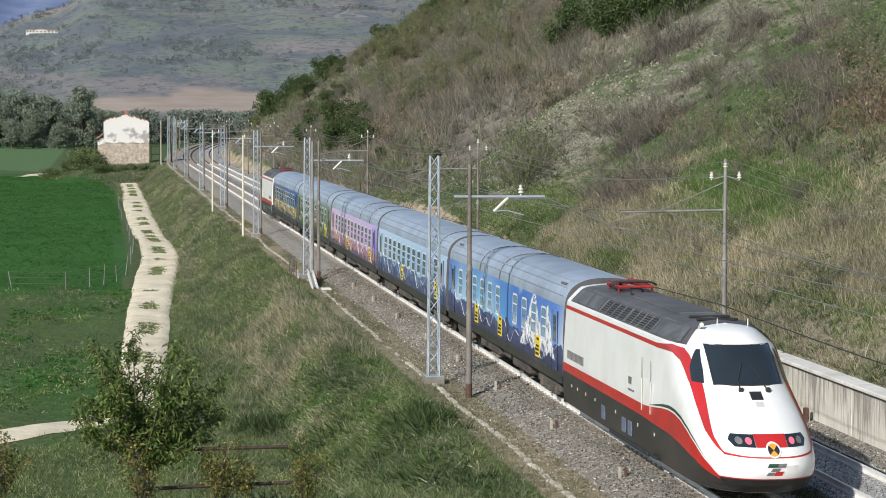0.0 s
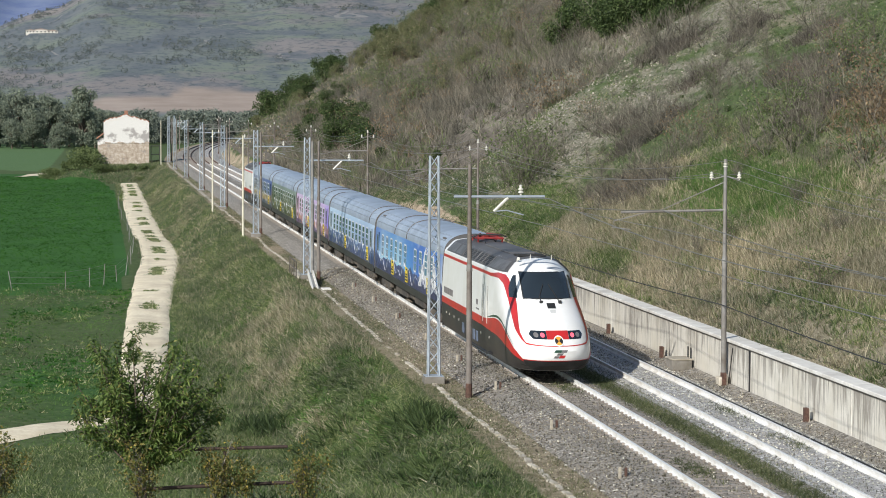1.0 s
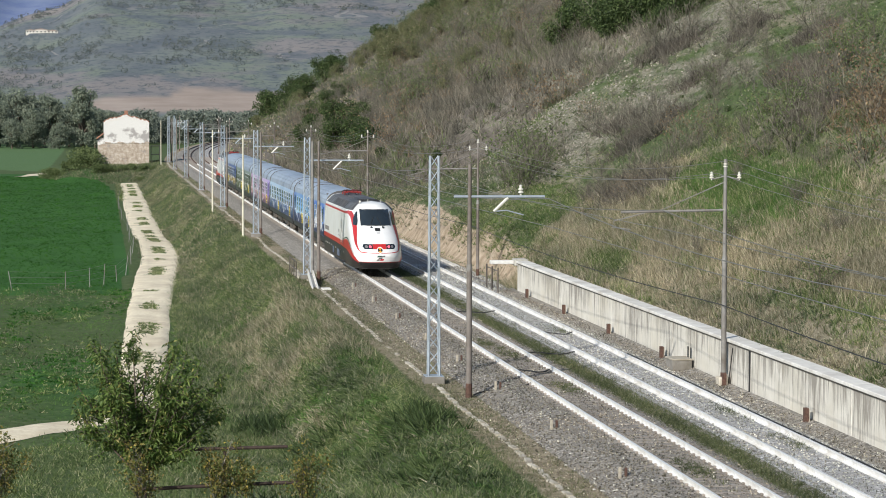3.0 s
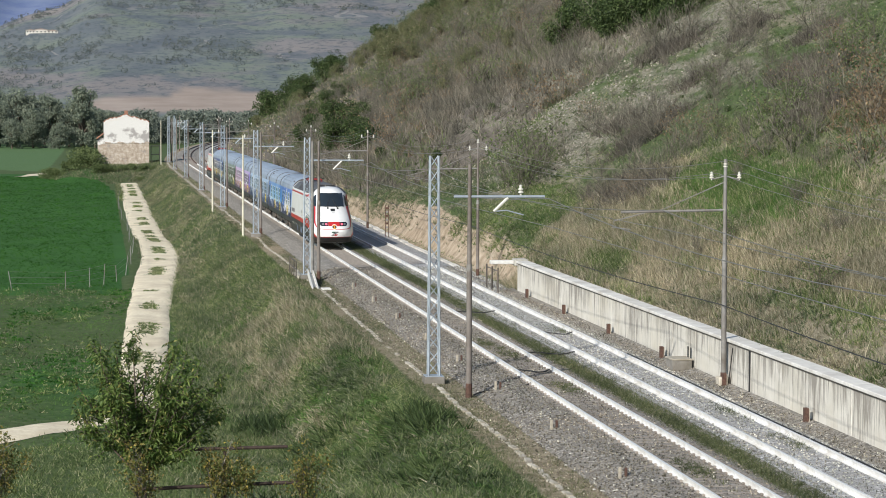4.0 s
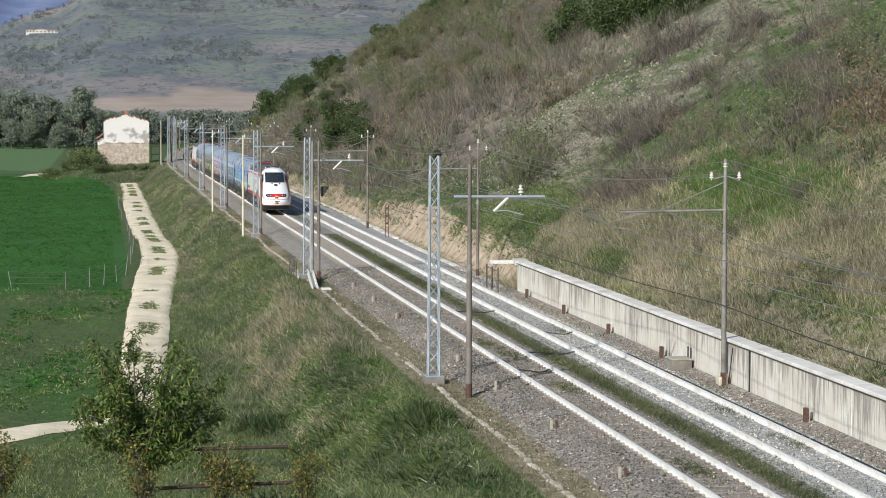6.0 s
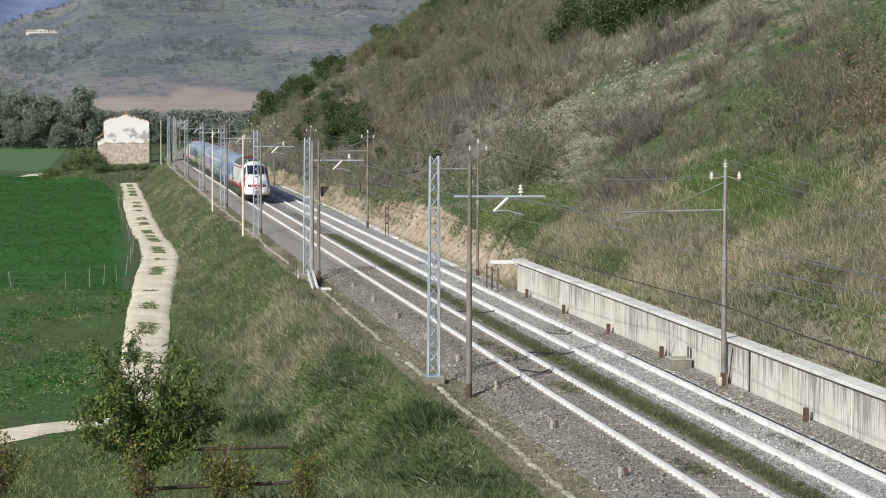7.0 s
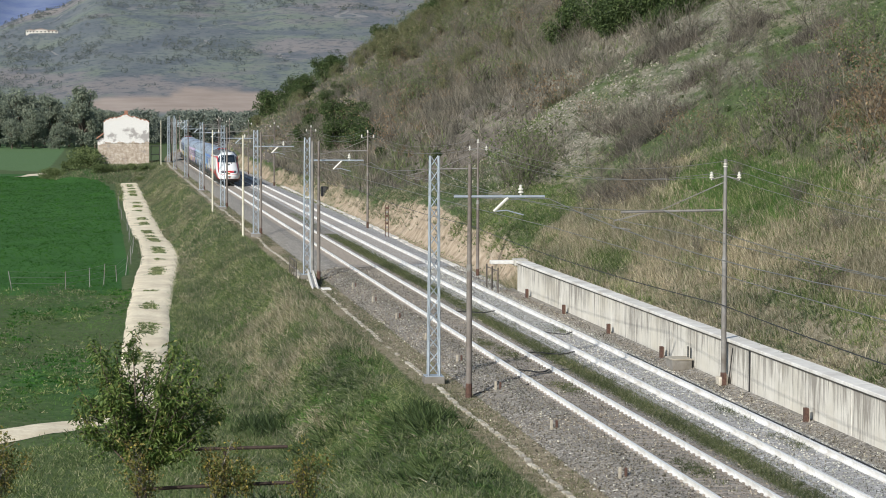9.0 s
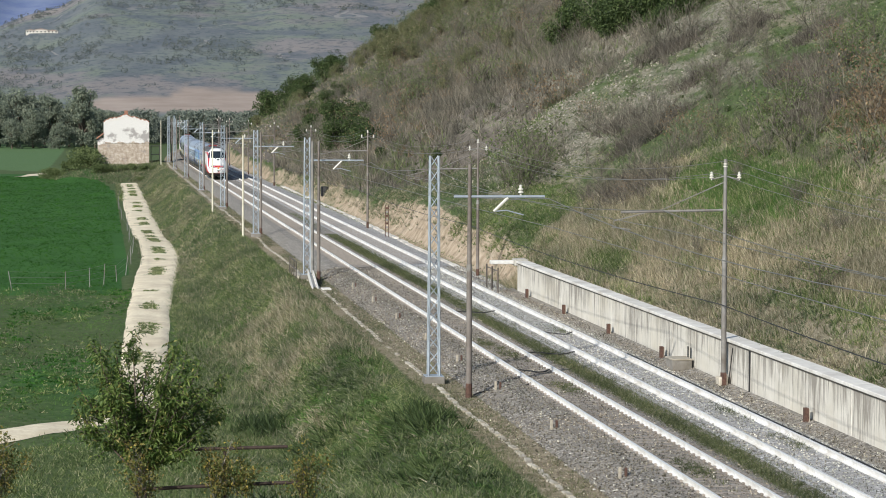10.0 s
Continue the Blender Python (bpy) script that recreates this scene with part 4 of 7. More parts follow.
        g.v = [(x * side, y, z) for x, y, z in g.v]
        part("cab_band", g, M_RED, loco, "red band sweeping down the cab side", smooth=True)
    part("nose_line", front_band(lambda x: 1.265 + 0.03 * abs(x) ** 3, lambda x: 1.295 + 0.05 * abs(x) ** 3, 1.08, out=0.008), M_RED, loco, "thin red line round the nose")
    part("front_skirt_line", front_band(lambda x: 0.745, lambda x: 0.775, 1.24, n=48, out=0.015), M_RED, loco, "thin red line above the skirt")

    # windscreen, side windows, wipers
    scr = Geo()
    scr.grid([[loco_front((k / 10 - 1) * (0.86 - 0.02 * t) + 0.02, 2.76 + 0.88 * t, 0.022) for k in range(21)] for t in (0, 0.1, 0.2, 0.3, 0.4, 0.5, 0.6, 0.7, 0.78, 0.84, 0.9, 0.95, 1)])
    screen = part("windscreen", scr, M_GLASS, loco, "dark tinted windscreen", smooth=True)
    edge = Geo()
    rim = [loco_front((0.86 - 0.02 * t) * s + 0.02, 2.76 + 0.88 * t, 0.024) for s, t in [(-1, 0), (-1, 0.35), (-1, 0.7), (-1, 1), (-0.5, 1), (0, 1), (0.5, 1), (1, 1), (1, 0.7), (1, 0.35), (1, 0), (0.5, 0), (0, 0), (-0.5, 0), (-1, 0)]]
    edge.pipe(rim, 0.022, 5)
    part("windscreen_seal", edge, M_BLACK, screen)
    for s in (-1, 1):
        part("wiper", Geo().pipe([loco_front(0.34 * s + 0.05, 2.66, 0.03), loco_front(0.3 * s, 2.85, 0.05), loco_front(0.1 * s, 3.25, 0.05)], 0.016, 5).box(0.34 * s + 0.0, 0.34 * s + 0.12, loco_front(0.34 * s, 2.62)[1] - 0.03, loco_front(0.34 * s, 2.62)[1] + 0.06, 2.58, 2.72, 0.02), M_BLACK, loco)
        rows = []
        for z in np.linspace(2.76, 3.52, 14):
            ya = float(np.interp(z, [2.76, 2.9, 3.07, 3.28, 3.52], [2.98, 3.12, 3.3, 3.55, 3.82]))
            yb = float(np.interp(z, [2.76, 2.9, 3.07, 3.28, 3.52], [3.45, 3.62, 3.8, 3.88, 3.95]))
            rows.append([loco_side(ya + (yb - ya) * k / 5, z, 0.022) for k in range(6)])
        tri = Geo().grid(rows)
        if s > 0:
            tri.v = [(-x, y, z) for x, y, z in tri.v]
        part("side_window", tri, M_GLASS, loco, "dark angled cab side window", smooth=True)
    part("camera_box", front_band(lambda x: 2.46, lambda x: 2.63, 0.2, out=0.02, x0=-0.1), M_BLACK, loco, "small black box below the windscreen")
    part("number_panel", front_band(lambda x: 2.32, lambda x: 2.42, 0.16, out=0.012, x0=-0.04), surface("light_grey_panel", (0.55, 0.55, 0.54), (0.6, 0.6, 0.6), 4, 0.5), loco)

    # lights
    for s in (-1, 1):
        pod = Geo()
        pod.grid([[loco_front(s * (0.39 + (0.86 + 0.1 * (1 - abs(t * 2 - 1.1)) - 0.39) * k / 10), 1.5 + 0.27 * t, 0.012) for k in range(11)] for t in (0, 0.25, 0.5, 0.75, 1)])
        pod = part("lamp_housing", pod, M_GLASS, loco, "dark glazed lamp housing")
        part("tail_light", front_disc(s * 0.53, 1.635, 0.075, 0.03), M_TAIL, pod, "lit red tail light")
        part("headlight", front_disc(s * 0.74, 1.635, 0.08, 0.025), M_GREY_MARK, pod, "unlit headlight")
    part("coupler_cover", front_band(lambda x: 1.5, lambda x: 1.78, 0.385, out=0.012), M_RED, loco, "red coupler cover")
    disc = part("tail_disc", front_disc(0.0, 1.45, 0.18, 0.03), M_WHITE, loco, "round end-of-train disc in orange and black")
    for k in range(4):
        part("disc_sector", front_disc(0.0, 1.45, 0.14, 0.036, 6, k * math.pi / 2 + math.pi / 4, math.pi / 2), M_ORANGE if k % 2 == 0 else M_BLACK, disc)
    for x0, z0, w, h, slant, paint in ((-0.2, 1.06, 0.24, 0.09, 0.05, M_GREEN_LINE), (-0.12, 0.96, 0.2, 0.08, 0.06, M_GREY_MARK), (0.04, 1.06, 0.2, 0.09, 0.05, M_GREY_MARK), (-0.22, 0.86, 0.16, 0.08, 0.06, M_GREY_MARK), (-0.04, 0.86, 0.2, 0.1, 0.06, M_RED)):
        g = Geo().grid([[loco_front(x0 + w * u + slant * t, z0 + h * t, 0.013) for u in (0, 0.5, 1)] for t in (0, 0.5, 1)])
        part("operator_mark", g, paint, loco, "small slanted mark")
    # roof: dark fairing with grilles, equipment and folded pantograph
    zs = [3.57, 3.62, 3.66, 3.74, 3.83, 3.91, 3.95, 4.0, 4.03, 4.06]

    def roof_strip(y0, y1, levels, lift, lean=1.1, n=26):
        """A strip of the roof's flank between two places along the body, its ends leaning back."""
        rows = []
        for k in range(n + 1):
            left = []
            for z in levels:
                a = y0 + lean * (z - 3.57)
                x, y, _ = loco_side(a + (y1 - a) * k / n, z)
                left.append((x - lift * 0.7, y, z + lift * 0.7))
            rows.append(left)
        return rows

    rows = []
    for left in roof_strip(4.42, 18.75, zs, 0.014):
        rows.append(left + [(0.0, left[-1][1], 4.105)] + [(-x, y, z) for x, y, z in left[::-1]])
    part("roof_fairing", Geo().grid(rows), M_ROOF_DARK, loco, "dark grey roof fairing", smooth=True)
    flank = [3.61, 3.66, 3.72, 3.8, 3.87, 3.93]
    for y0, y1 in ((4.75, 7.55), (14.6, 16.3), (16.4, 18.5)):
        for side in (1, -1):
            g = Geo().grid(roof_strip(y0, y1, flank, 0.028, 0.9, 8))
            g.v = [(side * x, y, z) for x, y, z in g.v]
            part("flank_panel", g, M_ROOF_PANEL, loco, "worn grey roof flank panel")
    for y0, y1 in ((7.7, 11.0), (11.1, 14.45)):
        for side in (-1, 1):
            g = Geo().grid(roof_strip(y0, y1, flank, 0.02, 0.0, 6))
            g.v = [(-side * x, y, z) for x, y, z in g.v]
            part("grille_back", g, M_BLACK, loco)
            g = Geo()
            for k in range(6):
                z = 3.63 + 0.055 * k
                w = half_width(z) + 0.02
                g.tube((side * w, y0 + 0.05, z + 0.02), (side * w, y1 - 0.05, z + 0.02), 0.016, 0.016, 4)
            for k in range(5):
                y = y0 + 0.03 + (y1 - y0 - 0.06) * k / 4
                g.tube((side * (half_width(3.6) + 0.02), y, 3.61), (side * (half_width(3.93) + 0.02), y, 3.95), 0.022, 0.022, 4)
            part("roof_grille", g, M_ROOF_DARK, loco, "dark slatted roof grille")
    part("roof_hatch", Geo().box(-0.5, 0.5, 7.8, 13.8, 4.05, 4.112, 0.02), M_ROOF_DARK, loco)
    for y in (5.7, 6.5):
        part("roof_rail", Geo().box(-0.55, 0.55, y, y + 0.14, 4.07, 4.135, 0.02), M_BLACK, loco)
    part("horn", Geo().tube((-0.72, 4.75, 3.98), (-0.72, 4.5, 4.08), 0.04, 0.06, 8), M_INSULATOR, loco)
    for x, y in ((0.55, 4.75), (-0.2, 4.95)):
        part("aerial", Geo().tube((x, y, 4.02), (x, y, 4.2), 0.02, 0.012, 6), M_INSULATOR, loco)
    p = part("pantograph", Geo().pipe([(-0.5, 15.5, 4.24), (-0.5, 17.2, 4.24), (0.5, 17.2, 4.24), (0.5, 15.5, 4.24), (-0.5, 15.5, 4.24)], 0.055, 6), M_PANTO, loco, "folded red pantograph")
    for a in (-0.3, 0.3):
        part("lower_arm", Geo().tube((a, 15.6, 4.27), (a * 0.5, 17.4, 4.31), 0.065, 0.05), M_PANTO, p)
        part("upper_arm", Geo().tube((a * 0.5, 17.3, 4.33), (a * 1.5, 15.9, 4.36), 0.045, 0.04), M_PANTO, p)
        part("spring_box", Geo().box(a - 0.1, a + 0.1, 16.2, 16.8, 4.18, 4.32, 0.03), M_PANTO, p)
    for y in (15.75, 16.05):
        part("collector_head", Geo().pipe([(-0.7, y, 4.28), (-0.5, y, 4.37), (0.5, y, 4.37), (0.7, y, 4.28)], 0.03), M_BLACK, p)
    for a in (-0.5, 0.5):
        for y in (15.6, 17.1):
            g = Geo()
            insulator(g, a, y, 4.06, 0.5)
            part("insulator", g, M_PANTO, p)
    for y in (14.9, 17.9):
        part("roof_cable", Geo().pipe([(-0.4, y - 0.6, 4.12), (-0.35, y, 4.24), (0.1, y + 0.4, 4.2), (0.2, y + 0.5, 4.1)], 0.025), M_BLACK, loco)

    # side details
    for s in (-1, 1):
        for y in (7.0, 8.05):
            part("door_seam", Geo().box(s * 1.465 - 0.012, s * 1.465 + 0.006, y - 0.006, y + 0.006, 1.75, 2.9), M_POLE_GREY, loco)
            part("handrail", Geo().tube((s * 1.5, y - 0.12, 1.5), (s * 1.5, y - 0.12, 2.35), 0.014, 0.014, 6), M_INSULATOR, loco)
        for y in (9.2, 10.0, 12.8):
            part("hatch", Geo().box(s * 1.475 - 0.015, s * 1.475 + 0.015, y, y + 0.5, 0.6, 1.0, 0.01), M_HATCH, loco, "blue-grey side hatch")
        for y in (6.4, 8.4, 11.3, 14.2, 15.6, 16.9, 17.8):
            part("skirt_mark", Geo().box(s * 1.48 - 0.008, s * 1.48 + 0.008, y, y + 0.09, 0.98, 1.07), M_INSULATOR, loco)
        for y, w, z in ((9.35, 0.16, 2.02), (9.55, 0.16, 2.02), (9.0, 0.75, 1.84)):
            part("side_print", Geo().box(s * 1.474 - 0.006, s * 1.474 + 0.006, y, y + w, z, z + (0.2 if w < 0.3 else 0.05)), M_GREY_MARK, loco)
        part("sole_bar", Geo().box(s * 1.4 - 0.05, s * 1.4 + 0.05, 7.4, 12.4, 0.3, 0.42, 0.03), M_BLACK, loco)
        part("step", Geo().box(s * 1.44 - 0.1, s * 1.44 + 0.06, 6.0, 6.6, 0.42, 0.5, 0.01), M_BLACK, loco)
    bogie(loco, 4.9, 2.65, 0.52)
    bogie(loco, 15.0, 2.65, 0.52)
    part("end_panel", Geo().box(-1.455, 1.455, LOCO_L - 0.01, LOCO_L + 0.015, 0.36, 1.38, 0.004), M_SKIRT, loco, "charcoal lower end panel")
    part("underframe", Geo().box(-1.2, 1.2, 3.2, LOCO_L - 0.3, 0.55, 1.0, 0.05), M_BOGIE, loco)
    part("gangway", Geo().box(-0.9, 0.9, LOCO_L - 0.02, LOCO_L + 0.22, 1.1, 3.5, 0.08), M_BLACK, loco, "black rubber gangway")
    for s in (-1, 1):
        for k in range(13):
            y = 18.62 - 0.2 * k
            part("print_bar", Geo().box(s * 1.474 - 0.006, s * 1.474 + 0.006, y - 0.13, y, 1.81, 2.07), M_GREY_MARK, loco)
    return loco


def coach_outline(n=10):
    """Half outline of a coach's section, from the sill to the ridge."""
    pts = [(1.33, 1.02), (1.405, 1.12), (1.415, 1.6), (1.41, 2.4), (1.38, 3.15), (1.35, 3.3)]
    for k in range(1, n + 1):
        a = math.pi / 2 * k / n
        pts.append((1.35 * math.cos(a) ** 0.75 if k < n else 0.0, 3.3 + 0.92 * math.sin(a) ** 0.9))
    return pts


def coach(n):
    label = ("coach with blue sky and grey mountain livery", "coach with blue harbour livery and white window outlines", "coach with pink and violet sunset livery", "coach with olive green parkland livery", "coach with dark blue night city livery")[n]
    c = thing("passenger_coach", "passenger " + label, "railway coach", "train coaches")
    outline = coach_outline()
    side, top = outline[:6], outline[5:]
    for s in (-1, 1):
        g = Geo().grid([[(s * x, y, z) for x, z in side] for y in np.linspace(0.15, COACH_L - 0.15, 14)])
        part("side_panel", g, LIVERIES[n], c, "printed side panel", smooth=True)
    roof_pts = [(-x, z) for x, z in top] + [(x, z) for x, z in top[::-1][1:]]
    g = Geo().grid([[(x, y, z) for x, z in roof_pts] for y in np.linspace(0.15, COACH_L - 0.15, 14)])
    roof = part("roof", g, M_ROOF, c, "blue-grey curved roof", smooth=True)
    for x, z in [(p[0] * s, p[1]) for p in top[2:8:2] for s in (-1, 1)]:
        part("roof_rib", Geo().box(x - 0.025, x + 0.025, 0.6, COACH_L - 0.6, z - 0.02, z + 0.035, 0.01), M_ROOF, roof)
    for y in ((12.9, 17.6) if n == 0 else (4.0, 9.0) if n == 2 else (3.0,)):
        rim = [(x * 1.006, y, z + 0.012) for x, z in roof_pts]
        part("roof_joint", Geo().pipe(rim, 0.03, 5), M_ROOF_DARK, roof, "dark roof joint")
    for y0 in (1.2, COACH_L - 2.2):
        g = Geo()
        for k in range(6):
            g.box(-1.12, -0.72, y0 + 0.16 * k, y0 + 0.16 * k + 0.07, 3.72, 4.0 - 0.02, 0.01)
        part("roof_vent", g, M_ROOF_DARK, roof) if n == 0 else None
    for y in (0.15, COACH_L - 0.15):
        g = Geo().face(*[(-x, y, z) for x, z in outline], *[(x, y, z) for x, z in outline[::-1][1:]])
        part("end_wall", g, M_ROOF_DARK, c)
    part("gangway", Geo().box(-0.95, 0.95, COACH_L - 0.16, COACH_L + 0.42, 1.1, 3.6, 0.1), M_BLACK, c, "black rubber gangway")
    # windows: outline and pane, shared meshes
    def window(w, z0, z1):
        ring, pane = Geo(), Geo()
        pts = []
        for cx, cz, a0 in ((w / 2 - 0.14, z1 - 0.14, 0), (-w / 2 + 0.14, z1 - 0.14, 1), (-w / 2 + 0.14, z0 + 0.14, 2), (w / 2 - 0.14, z0 + 0.14, 3)):
            pts += [(cx + 0.14 * math.cos(math.pi / 2 * (a0 + k / 3)), cz + 0.14 * math.sin(math.pi / 2 * (a0 + k / 3))) for k in range(4)]
        lean = lambda z: float(np.interp(z, [1.6, 2.4, 3.15], [1.415, 1.41, 1.38]))
        inner = [(a * 0.86, (b - (z0 + z1) / 2) * 0.88 + (z0 + z1) / 2) for a, b in pts]
        k = len(pts)
        for i in range(k):
            j = (i + 1) % k
            ring.face(*[(-(lean(b) + 0.014), a, b) for a, b in (pts[i], pts[j], inner[j], inner[i])])
        zm = z0 + (z1 - z0) * 0.66
        ring.face(*[(-(lean(b) + 0.014), a, b) for a, b in ((-w * 0.43, zm - 0.025), (w * 0.43, zm - 0.025), (w * 0.43, zm + 0.025), (-w * 0.43, zm + 0.025))])
        pane.face(*[(-(lean(b) + 0.006), a, b) for a, b in inner])
        return ring.mesh("window_frame", M_FRAME), pane.mesh("window", COACH_GLASS[n])
    ring, pane = window((1.0, 1.25, 1.2, 1.2, 1.2)[n], 1.98, 3.06)
    count = 11
    for s in (0, 180):
        for k in range(count):
            y = 3.6 + (COACH_L - 7.2) * k / (count - 1)
            if n == 0 and k in (4,):
                continue
            w = part("window", pane, None, c, at=pose(0, y, 0, 0, 0, s))
            part("frame", ring, None, w)
    for s in (-1, 1):
        for y in (1.5, COACH_L - 1.5):
            d = part("door", Geo().box(s * 1.412 - 0.012, s * 1.412 + 0.012, y - 0.45, y + 0.45, 1.06, 3.1, 0.01), LIVERIES[n], c, "folding entrance door")
            part("door_window", Geo().box(s * 1.428 - 0.006, s * 1.428 + 0.006, y - 0.22, y + 0.22, 2.1, 2.95, 0.004), M_GLASS, d)
            part("door_seam", Geo().box(s * 1.425 - 0.006, s * 1.425 + 0.006, y - 0.48, y - 0.44, 1.06, 3.1).box(s * 1.425 - 0.006, s * 1.425 + 0.006, y + 0.44, y + 0.48, 1.06, 3.1), M_BLACK, d)
        for y in ((4.2, 12.0, 17.6) if n == 0 else (3.0, 15.0)):
            sign = part("yellow_sign", Geo().box(s * 1.425 - 0.006, s * 1.425 + 0.006, y, y + 0.85, 1.28, 2.0, 0.004), M_YELLOW, c, "yellow sign with dark print")
            for zz, w in ((1.36, 0.6), (1.5, 0.66), (1.62, 0.5), (1.86, 0.4)):
                part("print_bar", Geo().box(s * 1.434 - 0.004, s * 1.434 + 0.004, y + 0.12, y + 0.12 + w, zz, zz + 0.08), M_BLACK, sign)
    for s in (-1, 1):
        ys = np.linspace(1.0, COACH_L - 1.0, 120)
        part("painted_line", Geo().pipe([(s * 1.424, y, 1.75 + 0.28 * math.sin(y * 1.1 + n) + 0.2 * math.sin(y * 2.9 + 2 * n)) for y in ys], 0.009, 4), M_FRAME, c, "thin white wavy painted line")
        part("sill_panel", Geo().box(s * 1.4 - 0.03, s * 1.4 + 0.03, 0.3, COACH_L - 0.3, 0.86, 1.2, 0.01), M_SKIRT, c, "dark lower body panel")
    part("underframe", Geo().box(-1.3, 1.3, 0.3, COACH_L - 0.3, 0.92, 1.06, 0.03).box(-1.25, 1.25, 7.2, 10.5, 0.4, 0.95, 0.06).box(-1.2, 1.2, 11.2, 12.8, 0.5, 0.95, 0.06).box(-1.25, 1.25, 13.6, 18.0, 0.42, 0.95, 0.06), M_BOGIE, c, "grimy underframe boxes")
    for y in (3.6, COACH_L - 3.6):
        bogie(c, y, 2.5, 0.46)
    for s in (-0.88, 0.88):
        for y in (0.0, COACH_L):
            part("buffer", Geo().tube((s, y - 0.1, 1.06), (s, y + 0.1, 1.06), 0.22, 0.22, 12), M_BLACK, c)
    return c


def spot(y, length):
    """The pose on the curved line of a vehicle whose nearer end is at y."""
    a, b = float(bend(y)), float(bend(y + length))
    return pose(a, y, 0, 0, 0, -math.degrees(math.atan2(b - a, length)))


def turned(y, length):
    """The same for a vehicle that faces the other way."""
    return spot(y, length) @ pose(0, length, 0, 0, 0, 180)


def train():
    made = []
    loco = locomotive()
    rear = copy_thing(loco, pose(0, 0, 0))
    rear.matrix_basis = pose(0, 0, 0)
    made.append((loco, 56.4, LOCO_L, spot))
    for k in range(5):
        made.append((coach(k), 56.4 + LOCO_L + 0.3 + 26.4 * k, COACH_L, spot))
    made.append((rear, 56.4 + LOCO_L + 0.3 + 26.4 * 5, LOCO_L, turned))
    return made


def motions():
    for ob, y0, length, at in TRAIN:
        walk(ob, [(0.5 * k, at(y0 + SPEED * 0.5 * k, length)) for k in range(21)])


# ---- plants ----
M_TWIG = leafy("grey_brown_twigs", [(0.0, (0.07, 0.064, 0.056)), (0.5, (0.15, 0.138, 0.122)), (1.0, (0.28, 0.258, 0.23))], 0.85, 0.0)
M_TWIG_DARK = leafy("dark_grey_twigs", [(0.0, (0.05, 0.045, 0.042)), (0.5, (0.11, 0.098, 0.09)), (1.0, (0.21, 0.19, 0.175))], 0.85, 0.0)
M_BARK = surface("rough_bark", (0.07, 0.055, 0.04), (0.15, 0.12, 0.09), 9, 0.95, 0, 0.8, 0.03)
M_LEAF_DARK = leafy("dark_green_leaves", [(0.0, (0.03, 0.052, 0.02)), (0.6, (0.07, 0.108, 0.04)), (1.0, (0.13, 0.175, 0.075))])
M_LEAF_OLIVE = leafy("olive_leaves", [(0.0, (0.09, 0.125, 0.05)), (0.5, (0.135, 0.18, 0.078)), (1.0, (0.2, 0.24, 0.115))])
M_LEAF_BROOM = leafy("olive_brown_leaves", [(0.0, (0.09, 0.1, 0.05)), (0.5, (0.17, 0.185, 0.095)), (0.85, (0.235, 0.235, 0.14)), (1.0, (0.32, 0.29, 0.21))])
M_LEAF_RUST = leafy("russet_leaves", [(0.0, (0.13, 0.09, 0.07)), (0.5, (0.22, 0.15, 0.1)), (1.0, (0.32, 0.24, 0.16))])
M_LEAF_PEACH = leafy("peach_tree_leaves", [(0.0, (0.05, 0.09, 0.024)), (0.55, (0.12, 0.19, 0.05)), (0.9, (0.23, 0.29, 0.1)), (1.0, (0.38, 0.34, 0.12))], 0.5, 0.3)
M_LEAF_AUTUMN = leafy("autumn_bush_leaves", [(0.0, (0.08, 0.1, 0.03)), (0.5, (0.16, 0.17, 0.05)), (0.8, (0.26, 0.2, 0.08)), (1.0, (0.42, 0.34, 0.09))], 0.55, 0.3)
# far leaves paled and blued: distance haze is painted into both colours
M_LEAF_FAR_HAZE = leafy("distant_leaves", [(0.0, (0.17, 0.205, 0.195)), (0.5, (0.215, 0.25, 0.23)), (1.0, (0.265, 0.295, 0.26))])
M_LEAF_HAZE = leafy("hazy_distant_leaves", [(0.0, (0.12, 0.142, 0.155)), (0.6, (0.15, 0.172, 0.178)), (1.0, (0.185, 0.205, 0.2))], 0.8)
# wood beyond the fields: greens lightened and blued to carry the haze
M_LEAF_WOOD_HAZE = leafy("hazed_wood_leaves", [(0.0, (0.14, 0.175, 0.15)), (0.5, (0.2, 0.235, 0.195)), (1.0, (0.26, 0.295, 0.24))])
M_GRASS = leafy("green_grass_blades", [(0.0, (0.028, 0.055, 0.016)), (0.35, (0.1, 0.155, 0.052)), (0.7, (0.205, 0.265, 0.105)), (0.9, (0.34, 0.37, 0.2)), (1.0, (0.6, 0.56, 0.4))], 0.6, 0.35)
M_GRASS_DRY = leafy("dry_grass_blades", [(0.0, (0.115, 0.115, 0.07)), (0.3, (0.25, 0.218, 0.158)), (0.7, (0.43, 0.378, 0.295)), (1.0, (0.66, 0.6, 0.49))], 0.7, 0.3)
M_GRASS_GREY = leafy("grey_green_tufts", [(0.0, (0.055, 0.083, 0.046)), (0.5, (0.135, 0.17, 0.095)), (0.85, (0.25, 0.258, 0.175)), (1.0, (0.44, 0.41, 0.32))], 0.7, 0.3)
M_GRASS_FRESH = leafy("fresh_grass_blades", [(0.0, (0.05, 0.12, 0.03)), (0.5, (0.09, 0.185, 0.047)), (1.0, (0.165, 0.265, 0.09))], 0.6, 0.35)
